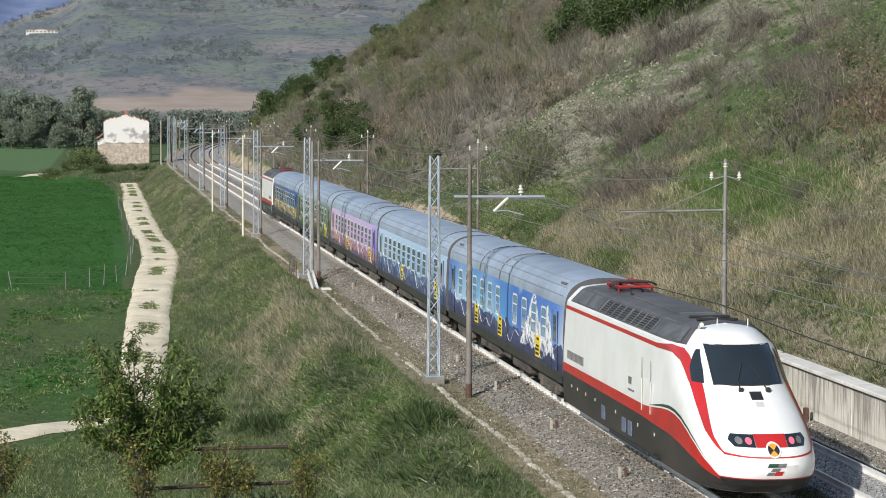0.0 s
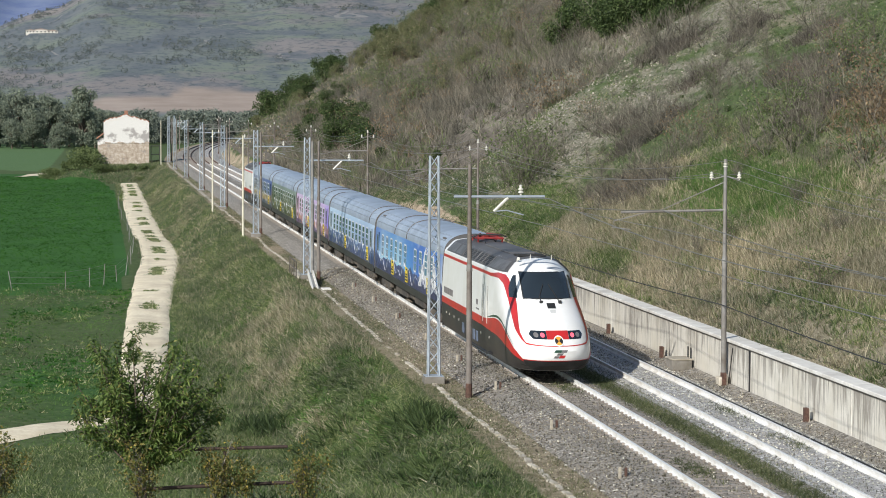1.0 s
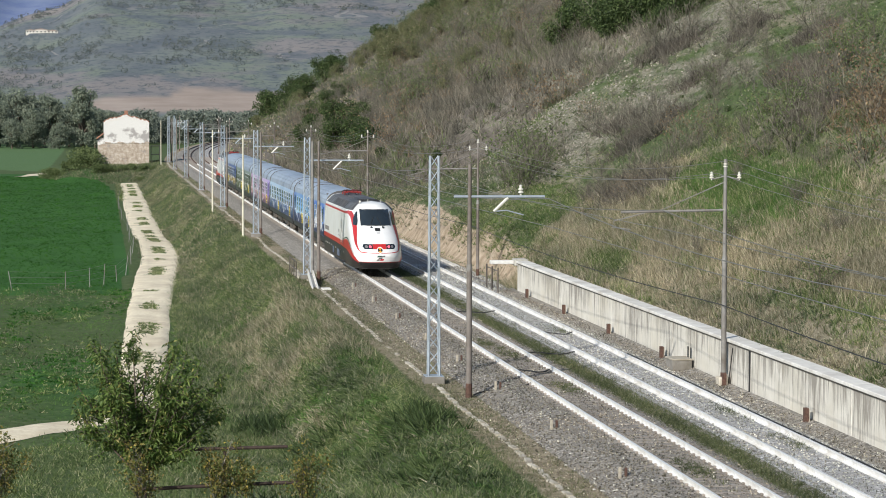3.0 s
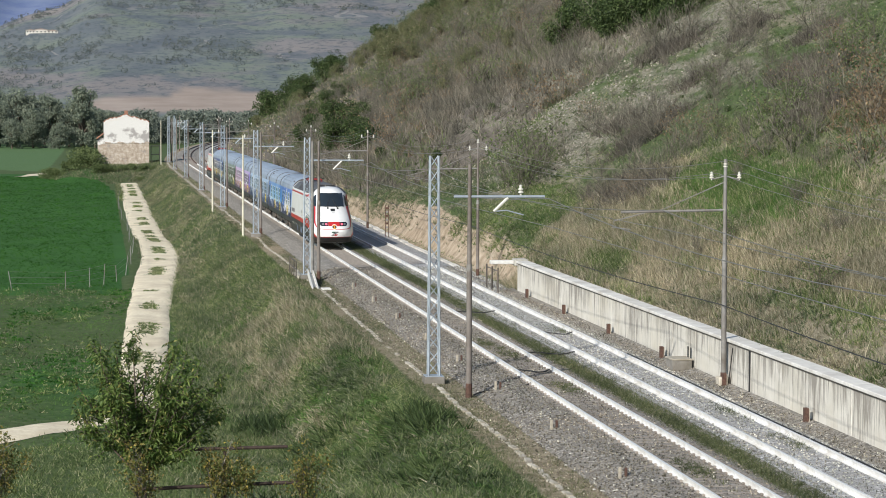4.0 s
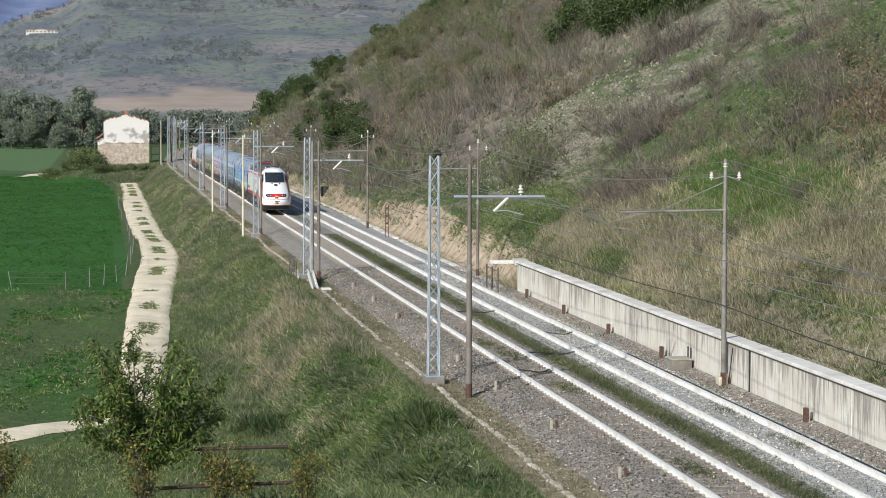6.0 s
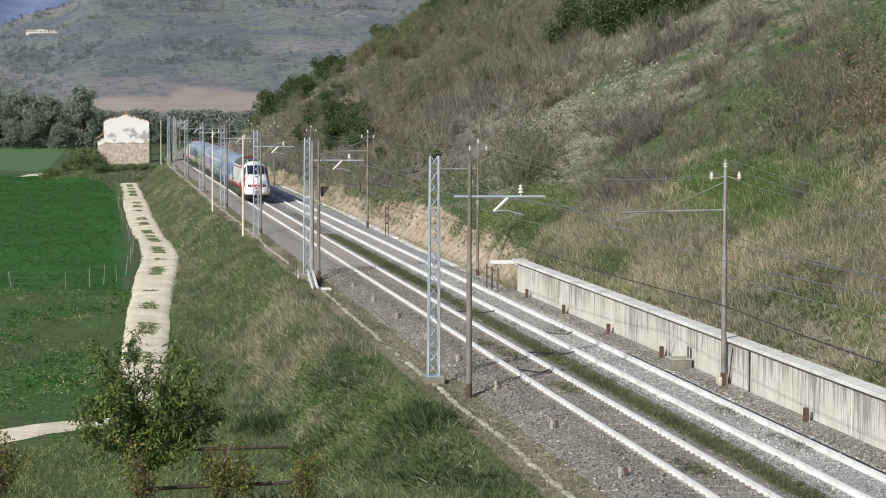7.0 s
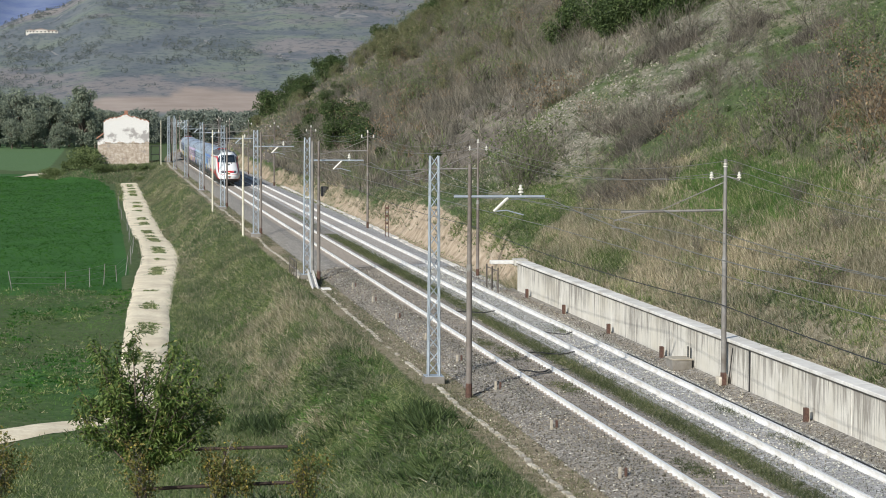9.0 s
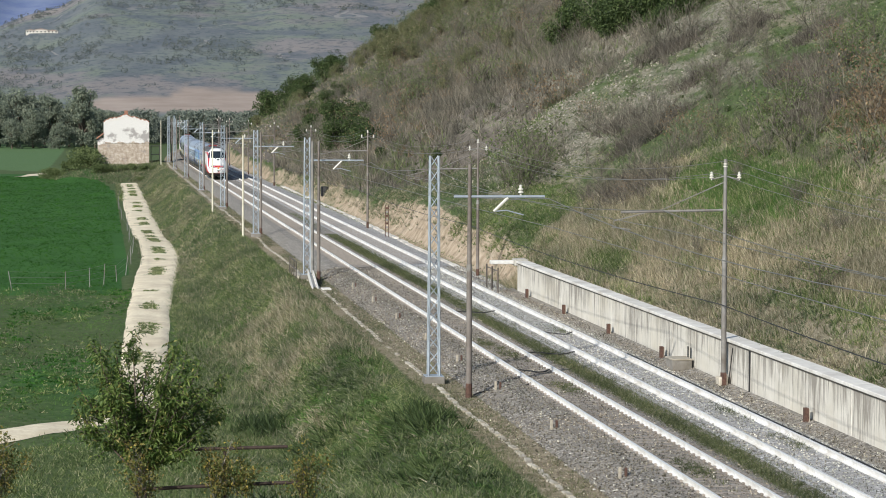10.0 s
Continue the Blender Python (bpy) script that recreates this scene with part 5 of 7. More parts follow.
M_CHIP = leafy("brown_ballast_chips", [(0.0, (0.055, 0.05, 0.042)), (0.6, (0.23, 0.205, 0.18)), (0.93, (0.38, 0.345, 0.3)), (1.0, (0.75, 0.73, 0.68))], 0.9, 0.0)
M_CHIP_PALE = leafy("pale_ballast_chips", [(0.0, (0.12, 0.115, 0.11)), (0.5, (0.36, 0.35, 0.34)), (1.0, (0.75, 0.74, 0.72))], 0.9, 0.0)
M_WEED = leafy("dull_green_weeds", [(0.0, (0.045, 0.06, 0.028)), (0.5, (0.1, 0.125, 0.06)), (0.85, (0.17, 0.185, 0.1)), (1.0, (0.3, 0.28, 0.19))], 0.65, 0.3)
M_CROP = leafy("young_crop_blades", [(0.0, (0.02, 0.085, 0.012)), (0.6, (0.04, 0.14, 0.02)), (1.0, (0.075, 0.19, 0.035))], 0.6, 0.35)


def unit(v):
    return v / np.maximum(np.linalg.norm(v, axis=1, keepdims=True), 1e-9)


def kites(base, axis, width, sag):
    """Blades or leaves: each a kite from its base along its axis, drooping by sag of its length."""
    n = len(base)
    length = np.linalg.norm(axis, axis=1, keepdims=True)
    side = unit(np.cross(axis, RNG.normal(size=(n, 3)))) * np.asarray(width).reshape(-1, 1) * 0.5
    drop = np.zeros((n, 3))
    drop[:, 2] = np.asarray(sag) * length[:, 0]
    mid = base + axis * 0.5 + drop * 0.15
    tip = base + axis - drop
    v = np.stack([base, mid + side, tip, mid - side], 1).reshape(-1, 3)
    f = np.arange(4 * n).reshape(n, 4)
    return v, f


def blades_of(base, axis, width, sag):
    """Grass blades: each a narrow bent triangle."""
    n = len(base)
    side = unit(np.cross(axis, RNG.normal(size=(n, 3)))) * np.asarray(width).reshape(-1, 1) * 0.62
    tip = base + axis
    tip[:, 2] -= np.asarray(sag) * np.linalg.norm(axis, axis=1)
    return np.stack([base - side, base + side, tip], 1).reshape(-1, 3), np.arange(3 * n).reshape(n, 3)


def slips(a, b, ra, rb):
    """Fine twigs: each a narrow strip from a to b."""
    n = len(a)
    u = unit(np.cross(unit(b - a), RNG.normal(size=(n, 3))))
    ra, rb = np.asarray(ra).reshape(-1, 1) * 1.25, np.asarray(rb).reshape(-1, 1) * 1.25
    return np.stack([a - u * ra, a + u * ra, b + u * rb, b - u * rb], 1).reshape(-1, 3), np.arange(4 * n).reshape(n, 4)


def sticks(a, b, ra, rb):
    """Thin three-sided branches from a to b."""
    n = len(a)
    d = unit(b - a)
    u = unit(np.cross(d, RNG.normal(size=(n, 3))))
    w = np.cross(d, u)
    ring = lambda p, r: [p + (u * math.cos(k * 2.0944) + w * math.sin(k * 2.0944)) * np.asarray(r).reshape(-1, 1) for k in range(3)]
    v = np.stack(ring(a, ra) + ring(b, rb), 1).reshape(-1, 3)
    i = np.arange(n).reshape(-1, 1) * 6
    f = np.concatenate([i + np.array([[k, (k + 1) % 3, 3 + (k + 1) % 3, 3 + k]]) for k in range(3)])
    return v, f


def joined(*pieces):
    if len({f.shape[1] for _, f in pieces}) > 1:
        pieces = [(v, np.concatenate([f[:, :3], f[:, [0, 2, 3]]]) if f.shape[1] == 4 else f) for v, f in pieces]
    vs, fs, n = [], [], 0
    for v, f in pieces:
        vs.append(v)
        fs.append(f + n)
        n += len(v)
    return np.concatenate(vs), np.concatenate(fs)


def branching(h, spread, stems, kids, r):
    """Stems from the foot with two further orders of twigs; returns branches and the twig tips."""
    a = RNG.normal(size=(stems, 3)) * [0.08 * h, 0.08 * h, 0]
    ang, out = RNG.random(stems) * 6.283, RNG.random(stems) ** 0.7 * spread
    b = np.stack([np.cos(ang) * out, np.sin(ang) * out, h * (0.55 + 0.45 * RNG.random(stems)) * (1 - 0.35 * (out / spread) ** 2)], 1)
    out_pieces = [sticks(a, b, r, r * 0.35)]
    pa, pb, pr, tips = a, b, r, b
    for order in range(2):
        k = kids
        t = RNG.random((len(pa), k)) * 0.7 + 0.25
        s = (pa[:, None] + (pb - pa)[:, None] * t[..., None]).reshape(-1, 3)
        ln = np.linalg.norm(pb - pa, axis=1).repeat(k)
        d = unit(unit((pb - pa)).repeat(k, 0) + RNG.normal(size=(len(s), 3)) * 0.55 + [0, 0, 0.25])
        e = s + d * (ln * (0.25 + 0.3 * RNG.random(len(s))))[:, None]
        pr = pr * 0.55
        out_pieces.append(slips(s, e, pr, pr * 0.4))
        pa, pb, tips = s, e, e
    return joined(*out_pieces), tips


PIECES = {}


def bare_shrub(label, h, spread, stems=11, kids=5, leaves=0, leaf_mat=None):
    s = thing("shrub", label, "shrub", "hillside shrubs")
    (v, f), tips = branching(h, spread, stems, kids, 0.0085 * h)
    me = fast_mesh("brushwood", v, f, M_TWIG)
    part("brushwood", me, None, s)
    PIECES[s.name] = [(v, f, M_TWIG)]
    if leaves:
        pick = tips[RNG.integers(0, len(tips), leaves)] + RNG.normal(size=(leaves, 3)) * 0.12 * h
        pick[:, 2] = np.abs(pick[:, 2])
        v, f = kites(pick, unit(RNG.normal(size=(leaves, 3))) * 0.1 * h ** 0.5, np.full(leaves, 0.055 * h ** 0.5), 0.2)
        part("foliage", fast_mesh("foliage", v, f, leaf_mat), None, s)
        PIECES[s.name].append((v, f, leaf_mat))
    return s


def leafy_tree(label, h, spread, leaf_mat, blobs=14, leaves=1500, size=0.3, foot=0.15, name="tree", group="trees", trunk=True):
    """A trunk with limbs under a crown of many small leaf clumps."""
    t = thing(name, label, name, group)
    ang, out = RNG.random(blobs) * 6.283, np.sqrt(RNG.random(blobs)) * spread * 0.72
    cz = h * (foot + (0.85 - foot) * RNG.random(blobs) * (1 - 0.5 * (out / spread) ** 2)) + 0.08 * h
    c = np.stack([np.cos(ang) * out, np.sin(ang) * out, cz], 1)
    rad = spread * (0.26 + 0.2 * RNG.random(blobs))
    k = RNG.integers(0, blobs, leaves)
    d = unit(RNG.normal(size=(leaves, 3)))
    p = c[k] + d * (rad[k] * (0.55 + 0.5 * RNG.random(leaves)))[:, None] * [1, 1, 0.8]
    p[:, 2] = np.maximum(p[:, 2], 0.05 * h * RNG.random(leaves))
    ax = unit(d * 0.7 + RNG.normal(size=(leaves, 3)) * 0.7) * (size * (0.6 + 0.8 * RNG.random(leaves)))[:, None]
    v, f = blades_of(p, ax, size * (0.55 + 0.4 * RNG.random(leaves)), 0.25)
    part("crown", fast_mesh("crown", v, f, leaf_mat), None, t, "dense uneven crown")
    PIECES[t.name] = [(v, f, leaf_mat)]
    top = np.tile([[0.0, 0.0, h * 0.6]], (1, 1))
    base = np.zeros((1, 3)) - [0, 0, 0.4]
    limbs = sticks(np.tile([[0, 0, h * 0.18]], (blobs, 1)) + RNG.normal(size=(blobs, 3)) * 0.02 * h, c, 0.018 * h, 0.006 * h)
    g = joined(sticks(base, top, 0.035 * h, 0.018 * h), limbs)
    part("trunk", fast_mesh("trunk", *g, M_BARK), None, t, "tapered trunk with limbs")
    return t


def plant(proto, x, y, s, sz=None, sink=0.1):
    z = float(ground_height(x, y)) - sink
    m = Matrix.LocRotScale((x, y, z), Euler((0, 0, RNG.random() * 6.28)), (s, s, s * (sz or 1)))
    return copy_thing(proto, m)


def thicket(name, label, spots):
    """Many plants of a thicket joined, material by material: spots of (plant, x, y, scale)."""
    by = {}
    for proto, x, y, s in spots:
        a = RNG.random() * 6.283
        turn = np.array([[math.cos(a), math.sin(a), 0], [-math.sin(a), math.cos(a), 0], [0, 0, 1]]) * s
        base = np.array([x, y, float(ground_height(x, y)) - 0.1])
        for v, f, mat in PIECES[proto.name]:
            by.setdefault(mat.name, (mat, []))[1].append((v @ turn + base, f))
    for mat, pieces in by.values():
        tagged(new(name, fast_mesh(name, *joined(*pieces), mat)), label, "thicket", kind="stuff")


def place_first(proto, x, y, s):
    proto.matrix_basis = Matrix.LocRotScale((x, y, float(ground_height(x, y)) - 0.1), None, (s, s, s))


ROAD = np.array([(-11.0, 430), (-10.9, 380), (-11.1, 300), (-11.0, 262), (-10.6, 238), (-10.6, 215), (-11.6, 190), (-12.6, 165), (-13.2, 142), (-13.7, 126), (-13.9, 112), (-14.9, 104), (-17.0, 101.5), (-20.0, 97.2), (-26, 92)], float)


def off_road(x, y):
    """The distance from the middle of the dirt road."""
    d = np.full(np.shape(x), 99.0)
    for (ax, ay), (bx, by) in zip(ROAD, ROAD[1:]):
        t = np.clip(((x - ax) * (bx - ax) + (y - ay) * (by - ay)) / ((bx - ax) ** 2 + (by - ay) ** 2), 0, 1)
        d = np.minimum(d, np.hypot(x - ax - t * (bx - ax), y - ay - t * (by - ay)))
    return d


def scatter(n, x0, x1, y0, y1, keep):
    """Random places in a stretch, on the line's own curve, kept by chance."""
    x, y = RNG.uniform(x0, x1, n), RNG.uniform(y0, y1, n)
    ok = (RNG.random(n) < keep(x, y)) & (off_road(x, y) > 1.2 + 0.5 * RNG.random(n))
    x, y = x[ok], y[ok]
    x = x + bend(y)
    return np.stack([x, y, ground_height(x, y) - 0.03], 1)


def tufts(name, label, roots, blades, height, width, splay, material, sag=0.25, level=None):
    """Grass: several blades from each root; level: a height to stand on in place of the ground's."""
    if level is not None:
        roots[:, 2] = level
    n = len(roots)
    h = (height[0] + (height[1] - height[0]) * RNG.random(n)).repeat(blades)
    base = roots.repeat(blades, 0) + RNG.normal(size=(n * blades, 3)) * [0.07, 0.07, 0]
    ax = RNG.normal(size=(n * blades, 3)) * splay * 1.45
    sag = sag * 2 * RNG.random(n * blades)
    ax[:, 2] = 1
    ax = unit(ax) * (h * (0.6 + 0.4 * RNG.random(n * blades)))[:, None]
    v, f = blades_of(base, ax, width * (0.7 + 0.6 * RNG.random(n * blades)), sag)
    tagged(new(name, fast_mesh(name, v, f, material)), label, "grass", kind="stuff")


def drift(x, y, scale, octaves=3):
    """Patches of growth, drawn out along the line."""
    return vnoise(x, np.asarray(y) * 0.35, scale * 0.7, octaves)


def near_plants():
    # banks and verges of grass
    patch = lambda x, y: 0.5 + 0.5 * drift(x, y, 5, 3)
    tufts("bank_grass", "tall green grass on the near bank", scatter(34000, -14.5, -4.6, 46, 100, lambda x, y: 0.55 + 0.5 * patch(x, y)), 8, (0.12, 0.45), 0.014, 0.9, M_GRASS)
    tufts("bank_grass", "rank clumps of tall grass on the near bank", scatter(6000, -14.5, -4.7, 46, 100, lambda x, y: np.clip(2.2 * drift(x + 5, y + 3, 4, 2), 0, 1)), 16, (0.3, 0.8), 0.014, 0.6, M_GRASS)
    tufts("bank_weeds", "leafy grey-green weeds on the bank", scatter(14000, -14.5, -4.8, 46, 150, lambda x, y: np.clip(3.0 * drift(x + 3, y + 50, 1.9, 2), 0, 1)), 9, (0.2, 0.55), 0.05, 0.95, M_GRASS_GREY)
    tufts("bank_weeds", "dark leafy weeds on the bank", scatter(7000, -14.5, -4.8, 46, 112, lambda x, y: np.clip(3.0 * drift(x + 43, y + 50, 1.7, 2) - 0.25, 0, 1)), 9, (0.2, 0.6), 0.055, 0.9, M_LEAF_DARK)
    tufts("bank_weeds", "fresh leafy weeds on the bank", scatter(15000, -14.5, -4.8, 46, 150, lambda x, y: np.clip(3.0 * drift(x + 83, y + 20, 1.5, 2) - 0.1, 0, 1)), 9, (0.15, 0.45), 0.05, 0.95, M_GRASS_FRESH)
    for x, y, n in ((-9.4, 98.5, 260), (-5.6, 79.5, 260), (-8.0, 88.0, 120), (-6.6, 70.0, 120)):
        roots = np.array([[x, y, 0.0]]) + RNG.normal(size=(n, 3)) * [0.5, 1.4, 0]
        roots[:, 2] = ground_height(roots[:, 0], roots[:, 1])
        tufts("bank_brambles", "dark clump of brambles in the bank grass", roots, 10, (0.4, 0.95), 0.05, 0.8, M_LEAF_DARK)
    tufts("bank_grass", "dull stalks among the bank grass", scatter(22000, -14.5, -4.7, 46, 130, lambda x, y: np.clip(0.15 + 1.8 * drift(x + 15, y + 3, 4, 3), 0, 1)), 9, (0.25, 0.6), 0.013, 0.65, M_GRASS_GREY)
    tufts("bank_grass", "green grass beside the young tree", scatter(14000, -26, -14.5, 46, 94, lambda x, y: 0.8 + 0 * x), 7, (0.15, 0.42), 0.02, 0.5, M_GRASS)
    tufts("bank_grass", "green grass down the embankment", scatter(40000, -11.5, -4.6, 98, 200, lambda x, y: 0.45 + 0.5 * patch(x, y)), 7, (0.15, 0.5), 0.022, 0.7, M_GRASS)
    tufts("bank_grass", "green grass on the far embankment", scatter(16000, -10.8, -4.9, 200, 470, lambda x, y: 0.9 + 0 * x), 5, (0.15, 0.45), 0.04, 0.45, M_GRASS)
    tufts("bank_grass", "grey-green grass on the far embankment", scatter(16000, -12.5, -4.9, 200, 470, lambda x, y: 0.9 + 0 * x), 6, (0.15, 0.5), 0.04, 0.45, M_GRASS_GREY)
    tufts("dry_bank_grass", "pale dry grass on the embankment", scatter(30000, -10.5, -4.9, 84, 165, lambda x, y: np.clip(1.3 * drift(x + 9, y * 0.35, 1.6, 3) + 0.35, 0, 1) * np.exp(-(((y - 116) / 20) ** 2) - ((x + 6.6) / 2.0) ** 2)), 8, (0.35, 0.9), 0.018, 0.45, M_GRASS_DRY)
    tufts("dry_bank_grass", "grey-brown dry grass along the embankment", scatter(12000, -9.8, -4.9, 125, 400, lambda x, y: np.clip(1.5 * drift(x + 9, y, 6, 3), 0, 1)), 6, (0.3, 0.65), 0.035, 0.35, M_GRASS_GREY)
    tufts("dry_bank_grass", "tawny rough grass along the far embankment", scatter(15000, -10.5, -5.0, 165, 440, lambda x, y: np.clip(0.45 + 1.6 * drift(x + 19, y, 5, 4), 0, 1)), 7, (0.2, 0.6), 0.035, 0.55, M_GRASS_DRY)
    tufts("meadow_grass", "low meadow grass beside the track road", scatter(34000, -36, -11.5, 92, 178, lambda x, y: np.where((y < 106) & (y > 90), 0.5, 0.8)), 5, (0.06, 0.26), 0.035, 0.6, M_GRASS_FRESH)
    tufts("bank_grass", "grey-green grass down the embankment", scatter(13000, -11.5, -4.8, 100, 205, lambda x, y: np.clip(0.45 + 1.3 * drift(x + 25, y, 5, 3), 0, 1)), 8, (0.2, 0.65), 0.022, 0.7, M_GRASS_GREY)
    tufts("meadow_weeds", "rank green weeds in the meadow", scatter(8000, -34, -12.5, 94, 178, lambda x, y: np.clip(2.6 * drift(x + 10, y + 7, 3.5, 3), 0, 1)), 7, (0.12, 0.45), 0.06, 0.8, M_GRASS)
    tufts("meadow_weeds", "withered weeds in the meadow", scatter(7000, -34, -12.5, 104, 182, lambda x, y: np.clip(2.4 * drift(x + 50, y + 7, 5, 3) - 0.15 + 0.7 * np.exp(-(((y - 170) / 7) ** 2)), 0, 1)), 7, (0.15, 0.45), 0.045, 0.7, M_GRASS_GREY)
    tufts("meadow_weeds", "leafy weeds in the meadow", scatter(8000, -34, -12, 106, 178, lambda x, y: np.clip(2.2 * drift(x + 70, y, 5, 3), 0, 1)), 7, (0.15, 0.4), 0.09, 0.9, M_CROP)
    tufts("weeds", "weeds growing between the tracks", scatter(9000, 1.2, 2.8, 46, 230, lambda x, y: np.clip(0.6 + 1.4 * drift(x * 3, y, 9, 3), 0, 1) * np.clip(1.2 - 1.1 * np.abs(x - 1.95), 0, 1)), 7, (0.05, 0.2), 0.018, 0.6, M_GRASS_GREY, level=-0.25)
    tufts("weeds", "green weeds growing between the tracks", scatter(24000, 1.35, 2.6, 46, 190, lambda x, y: np.clip(0.85 + 1.6 * drift(x * 3 + 8, y, 12, 3), 0, 1)), 7, (0.08, 0.28), 0.018, 0.6, M_WEED, level=-0.25)
    for x, y in ((4.1, 106.5), (4.2, 77.0), (4.2, 69.5), (0.1, 64.8), (0.2, 96.0), (0.0, 100.5), (0.3, 84.0)):
        roots = np.array([[x, y, -0.2]]) + RNG.normal(size=(90, 3)) * [0.22, 1.1, 0]
        tufts("weed_clump", "small clump of weeds on the ballast", roots, 8, (0.08, 0.3), 0.016, 0.6, M_WEED)
    tufts("verge_grass", "short brownish grass beside the ballast", scatter(26000, -4.8, -2.4, 48, 170, lambda x, y: np.clip(0.6 + 1.2 * drift(x, y, 5, 3), 0, 1) * sstep(-2.3, -2.9, x)), 6, (0.06, 0.18), 0.022, 0.8, M_GRASS_GREY)
    tufts("verge_grass", "green grass beside the cable duct", scatter(30000, -4.95, -2.7, 46, 230, lambda x, y: np.clip(0.3 + 1.8 * drift(x * 1.4 + 3, y, 4, 4) + 0.5 * sstep(-3.9, -4.8, x), 0, 1)), 7, (0.06, 0.26), 0.018, 0.75, M_WEED)
    tufts("verge_grass", "straw-coloured grass beside the ballast", scatter(28000, -4.8, -2.6, 46, 230, lambda x, y: np.clip(0.2 + 1.5 * drift(x + 33, y, 6, 3), 0, 1)), 6, (0.05, 0.16), 0.022, 0.9, M_GRASS_DRY)
    tufts("bank_grass", "rough grass on the mound by the ruined house", scatter(16000, -24, -5.2, 370, 470, lambda x, y: 0.9 * (x > -13.2 - 11 * sstep(425, 445, y))), 7, (0.2, 0.8), 0.06, 0.6, M_GRASS_GREY)
    tufts("bank_weeds", "green weeds on the mound by the ruined house", scatter(9000, -24, -5.2, 330, 470, lambda x, y: np.clip(0.4 + 2 * drift(x + 4, y, 6), 0, 1) * (x > -13.2 - 11 * sstep(425, 445, y))), 7, (0.2, 0.9), 0.08, 0.7, M_GRASS)
    tufts("verge_grass", "rough grass beside the far ballast", scatter(9000, -5.0, -2.75, 215, 460, lambda x, y: np.clip(0.5 + 1.6 * drift(x + 8, y, 4) + 0.3 * sstep(-3.6, -4.6, x), 0, 1)), 6, (0.06, 0.3), 0.04, 0.7, M_GRASS_GREY)
    tufts("verge_grass", "straw-coloured grass beside the far ballast", scatter(7000, -5.0, -2.85, 200, 460, lambda x, y: np.clip(0.4 + 1.6 * drift(x + 28, y, 4), 0, 1)), 6, (0.05, 0.24), 0.04, 0.7, M_GRASS_DRY)
    # loose ballast
    for x0, x1, n, level, mat in ((-2.9, -0.95, 24000, None, M_CHIP), (-3.9, -2.9, 6000, -0.545, M_CHIP), (-0.6, 0.6, 9000, -0.195, M_CHIP), (0.95, 1.5, 4000, -0.2, M_CHIP), (2.5, 2.85, 3000, -0.17, M_CHIP_PALE), (3.15, 4.3, 9000, -0.172, M_CHIP_PALE), (4.7, 5.6, 7000, None, M_CHIP_PALE), (5.3, 6.15, 6000, -0.18, M_CHIP)):
        x, y = RNG.uniform(x0, x1, n), RNG.uniform(46, 150, n)
        if level is None:
            z = np.interp(x, [-3.0, -2.55, -1.8, -1.3, 4.9, 5.5], [-0.62, -0.46, -0.22, -0.18, -0.17, -0.27])
        else:
            z = np.full(n, level)
        v, f = kites(np.stack([x, y, z + 0.01], 1), unit(RNG.normal(size=(n, 3)) * [1, 1, 0.7] + [0, 0, 0.3]) * RNG.uniform(0.03, 0.08, (n, 1)), RNG.uniform(0.03, 0.07, n), 0.0)
        tagged(new("ballast_stones", fast_mesh("ballast_stones", v, f, mat)), "loose angular ballast stones beside the rails", "stones", kind="stuff")
    # the slope behind the wall
    lush = lambda x, y: np.exp(-(((x - 9.2) / 1.2) ** 2) - ((y - 78) / 13) ** 2) + np.exp(-(((x - 8.4) / 0.7) ** 2) - ((y - 116) / 4) ** 2)
    hollow = lambda x, y: np.exp(-(((y - 107) / 12) ** 4) - ((x - 12.9) / 1.9) ** 4)
    tufts("reeds", "tall dry grass on the slope behind the wall", scatter(42000, 6.9, 15.0, 50, 140, lambda x, y: np.clip(0.45 + 0.7 * np.exp(-(((x - 10.4) / 1.7) ** 2)) + 0.8 * drift(x, y * 0.5, 3, 3) - 0.8 * lush(x, y), 0, 1) * (1 - 0.9 * hollow(x, y))), 8, (0.3, 0.95), 0.018, 0.26, M_GRASS_DRY)
    tufts("slope_grass", "lush green clumps among the dry grass", scatter(26000, 6.9, 14.5, 54, 135, lambda x, y: np.clip(0.25 + 1.15 * lush(x, y) + 1.3 * drift(x + 12, y * 0.5, 1.6, 2) - 0.25, 0, 1)), 8, (0.25, 0.7), 0.021, 0.32, M_GRASS)
    tufts("slope_weeds", "dark weeds among the dry grass", scatter(12000, 6.9, 15, 54, 135, lambda x, y: np.clip(2.6 * drift(x + 72, y * 0.5, 1.4, 2) - 0.4, 0, 1)), 8, (0.2, 0.55), 0.04, 0.7, M_GRASS_GREY)
    tufts("slope_stubble", "withered stubble at the top of the wall", scatter(16000, 6.9, 9.5, 50, 125, lambda x, y: np.clip(0.8 + drift(x, y, 3, 2), 0, 1)), 6, (0.06, 0.25), 0.02, 0.9, M_GRASS_DRY)
    tufts("slope_grass", "green grass on the slope", scatter(32000, 6.9, 20.0, 50, 140, lambda x, y: np.clip(0.7 - 1.2 * drift(x, y, 6, 3), 0, 1) * (0.35 + 0.65 * sstep(8.5, 12, x))), 7, (0.2, 0.55), 0.02, 0.38, M_GRASS)
    tufts("slope_grass", "fresh green grass in a hollow of the slope", scatter(14000, 10.0, 16.5, 86, 130, lambda x, y: np.clip(0.95 + 0.5 * drift(x, y, 6, 3), 0, 1) * hollow(x, y)), 9, (0.3, 0.6), 0.02, 0.3, M_GRASS_FRESH)
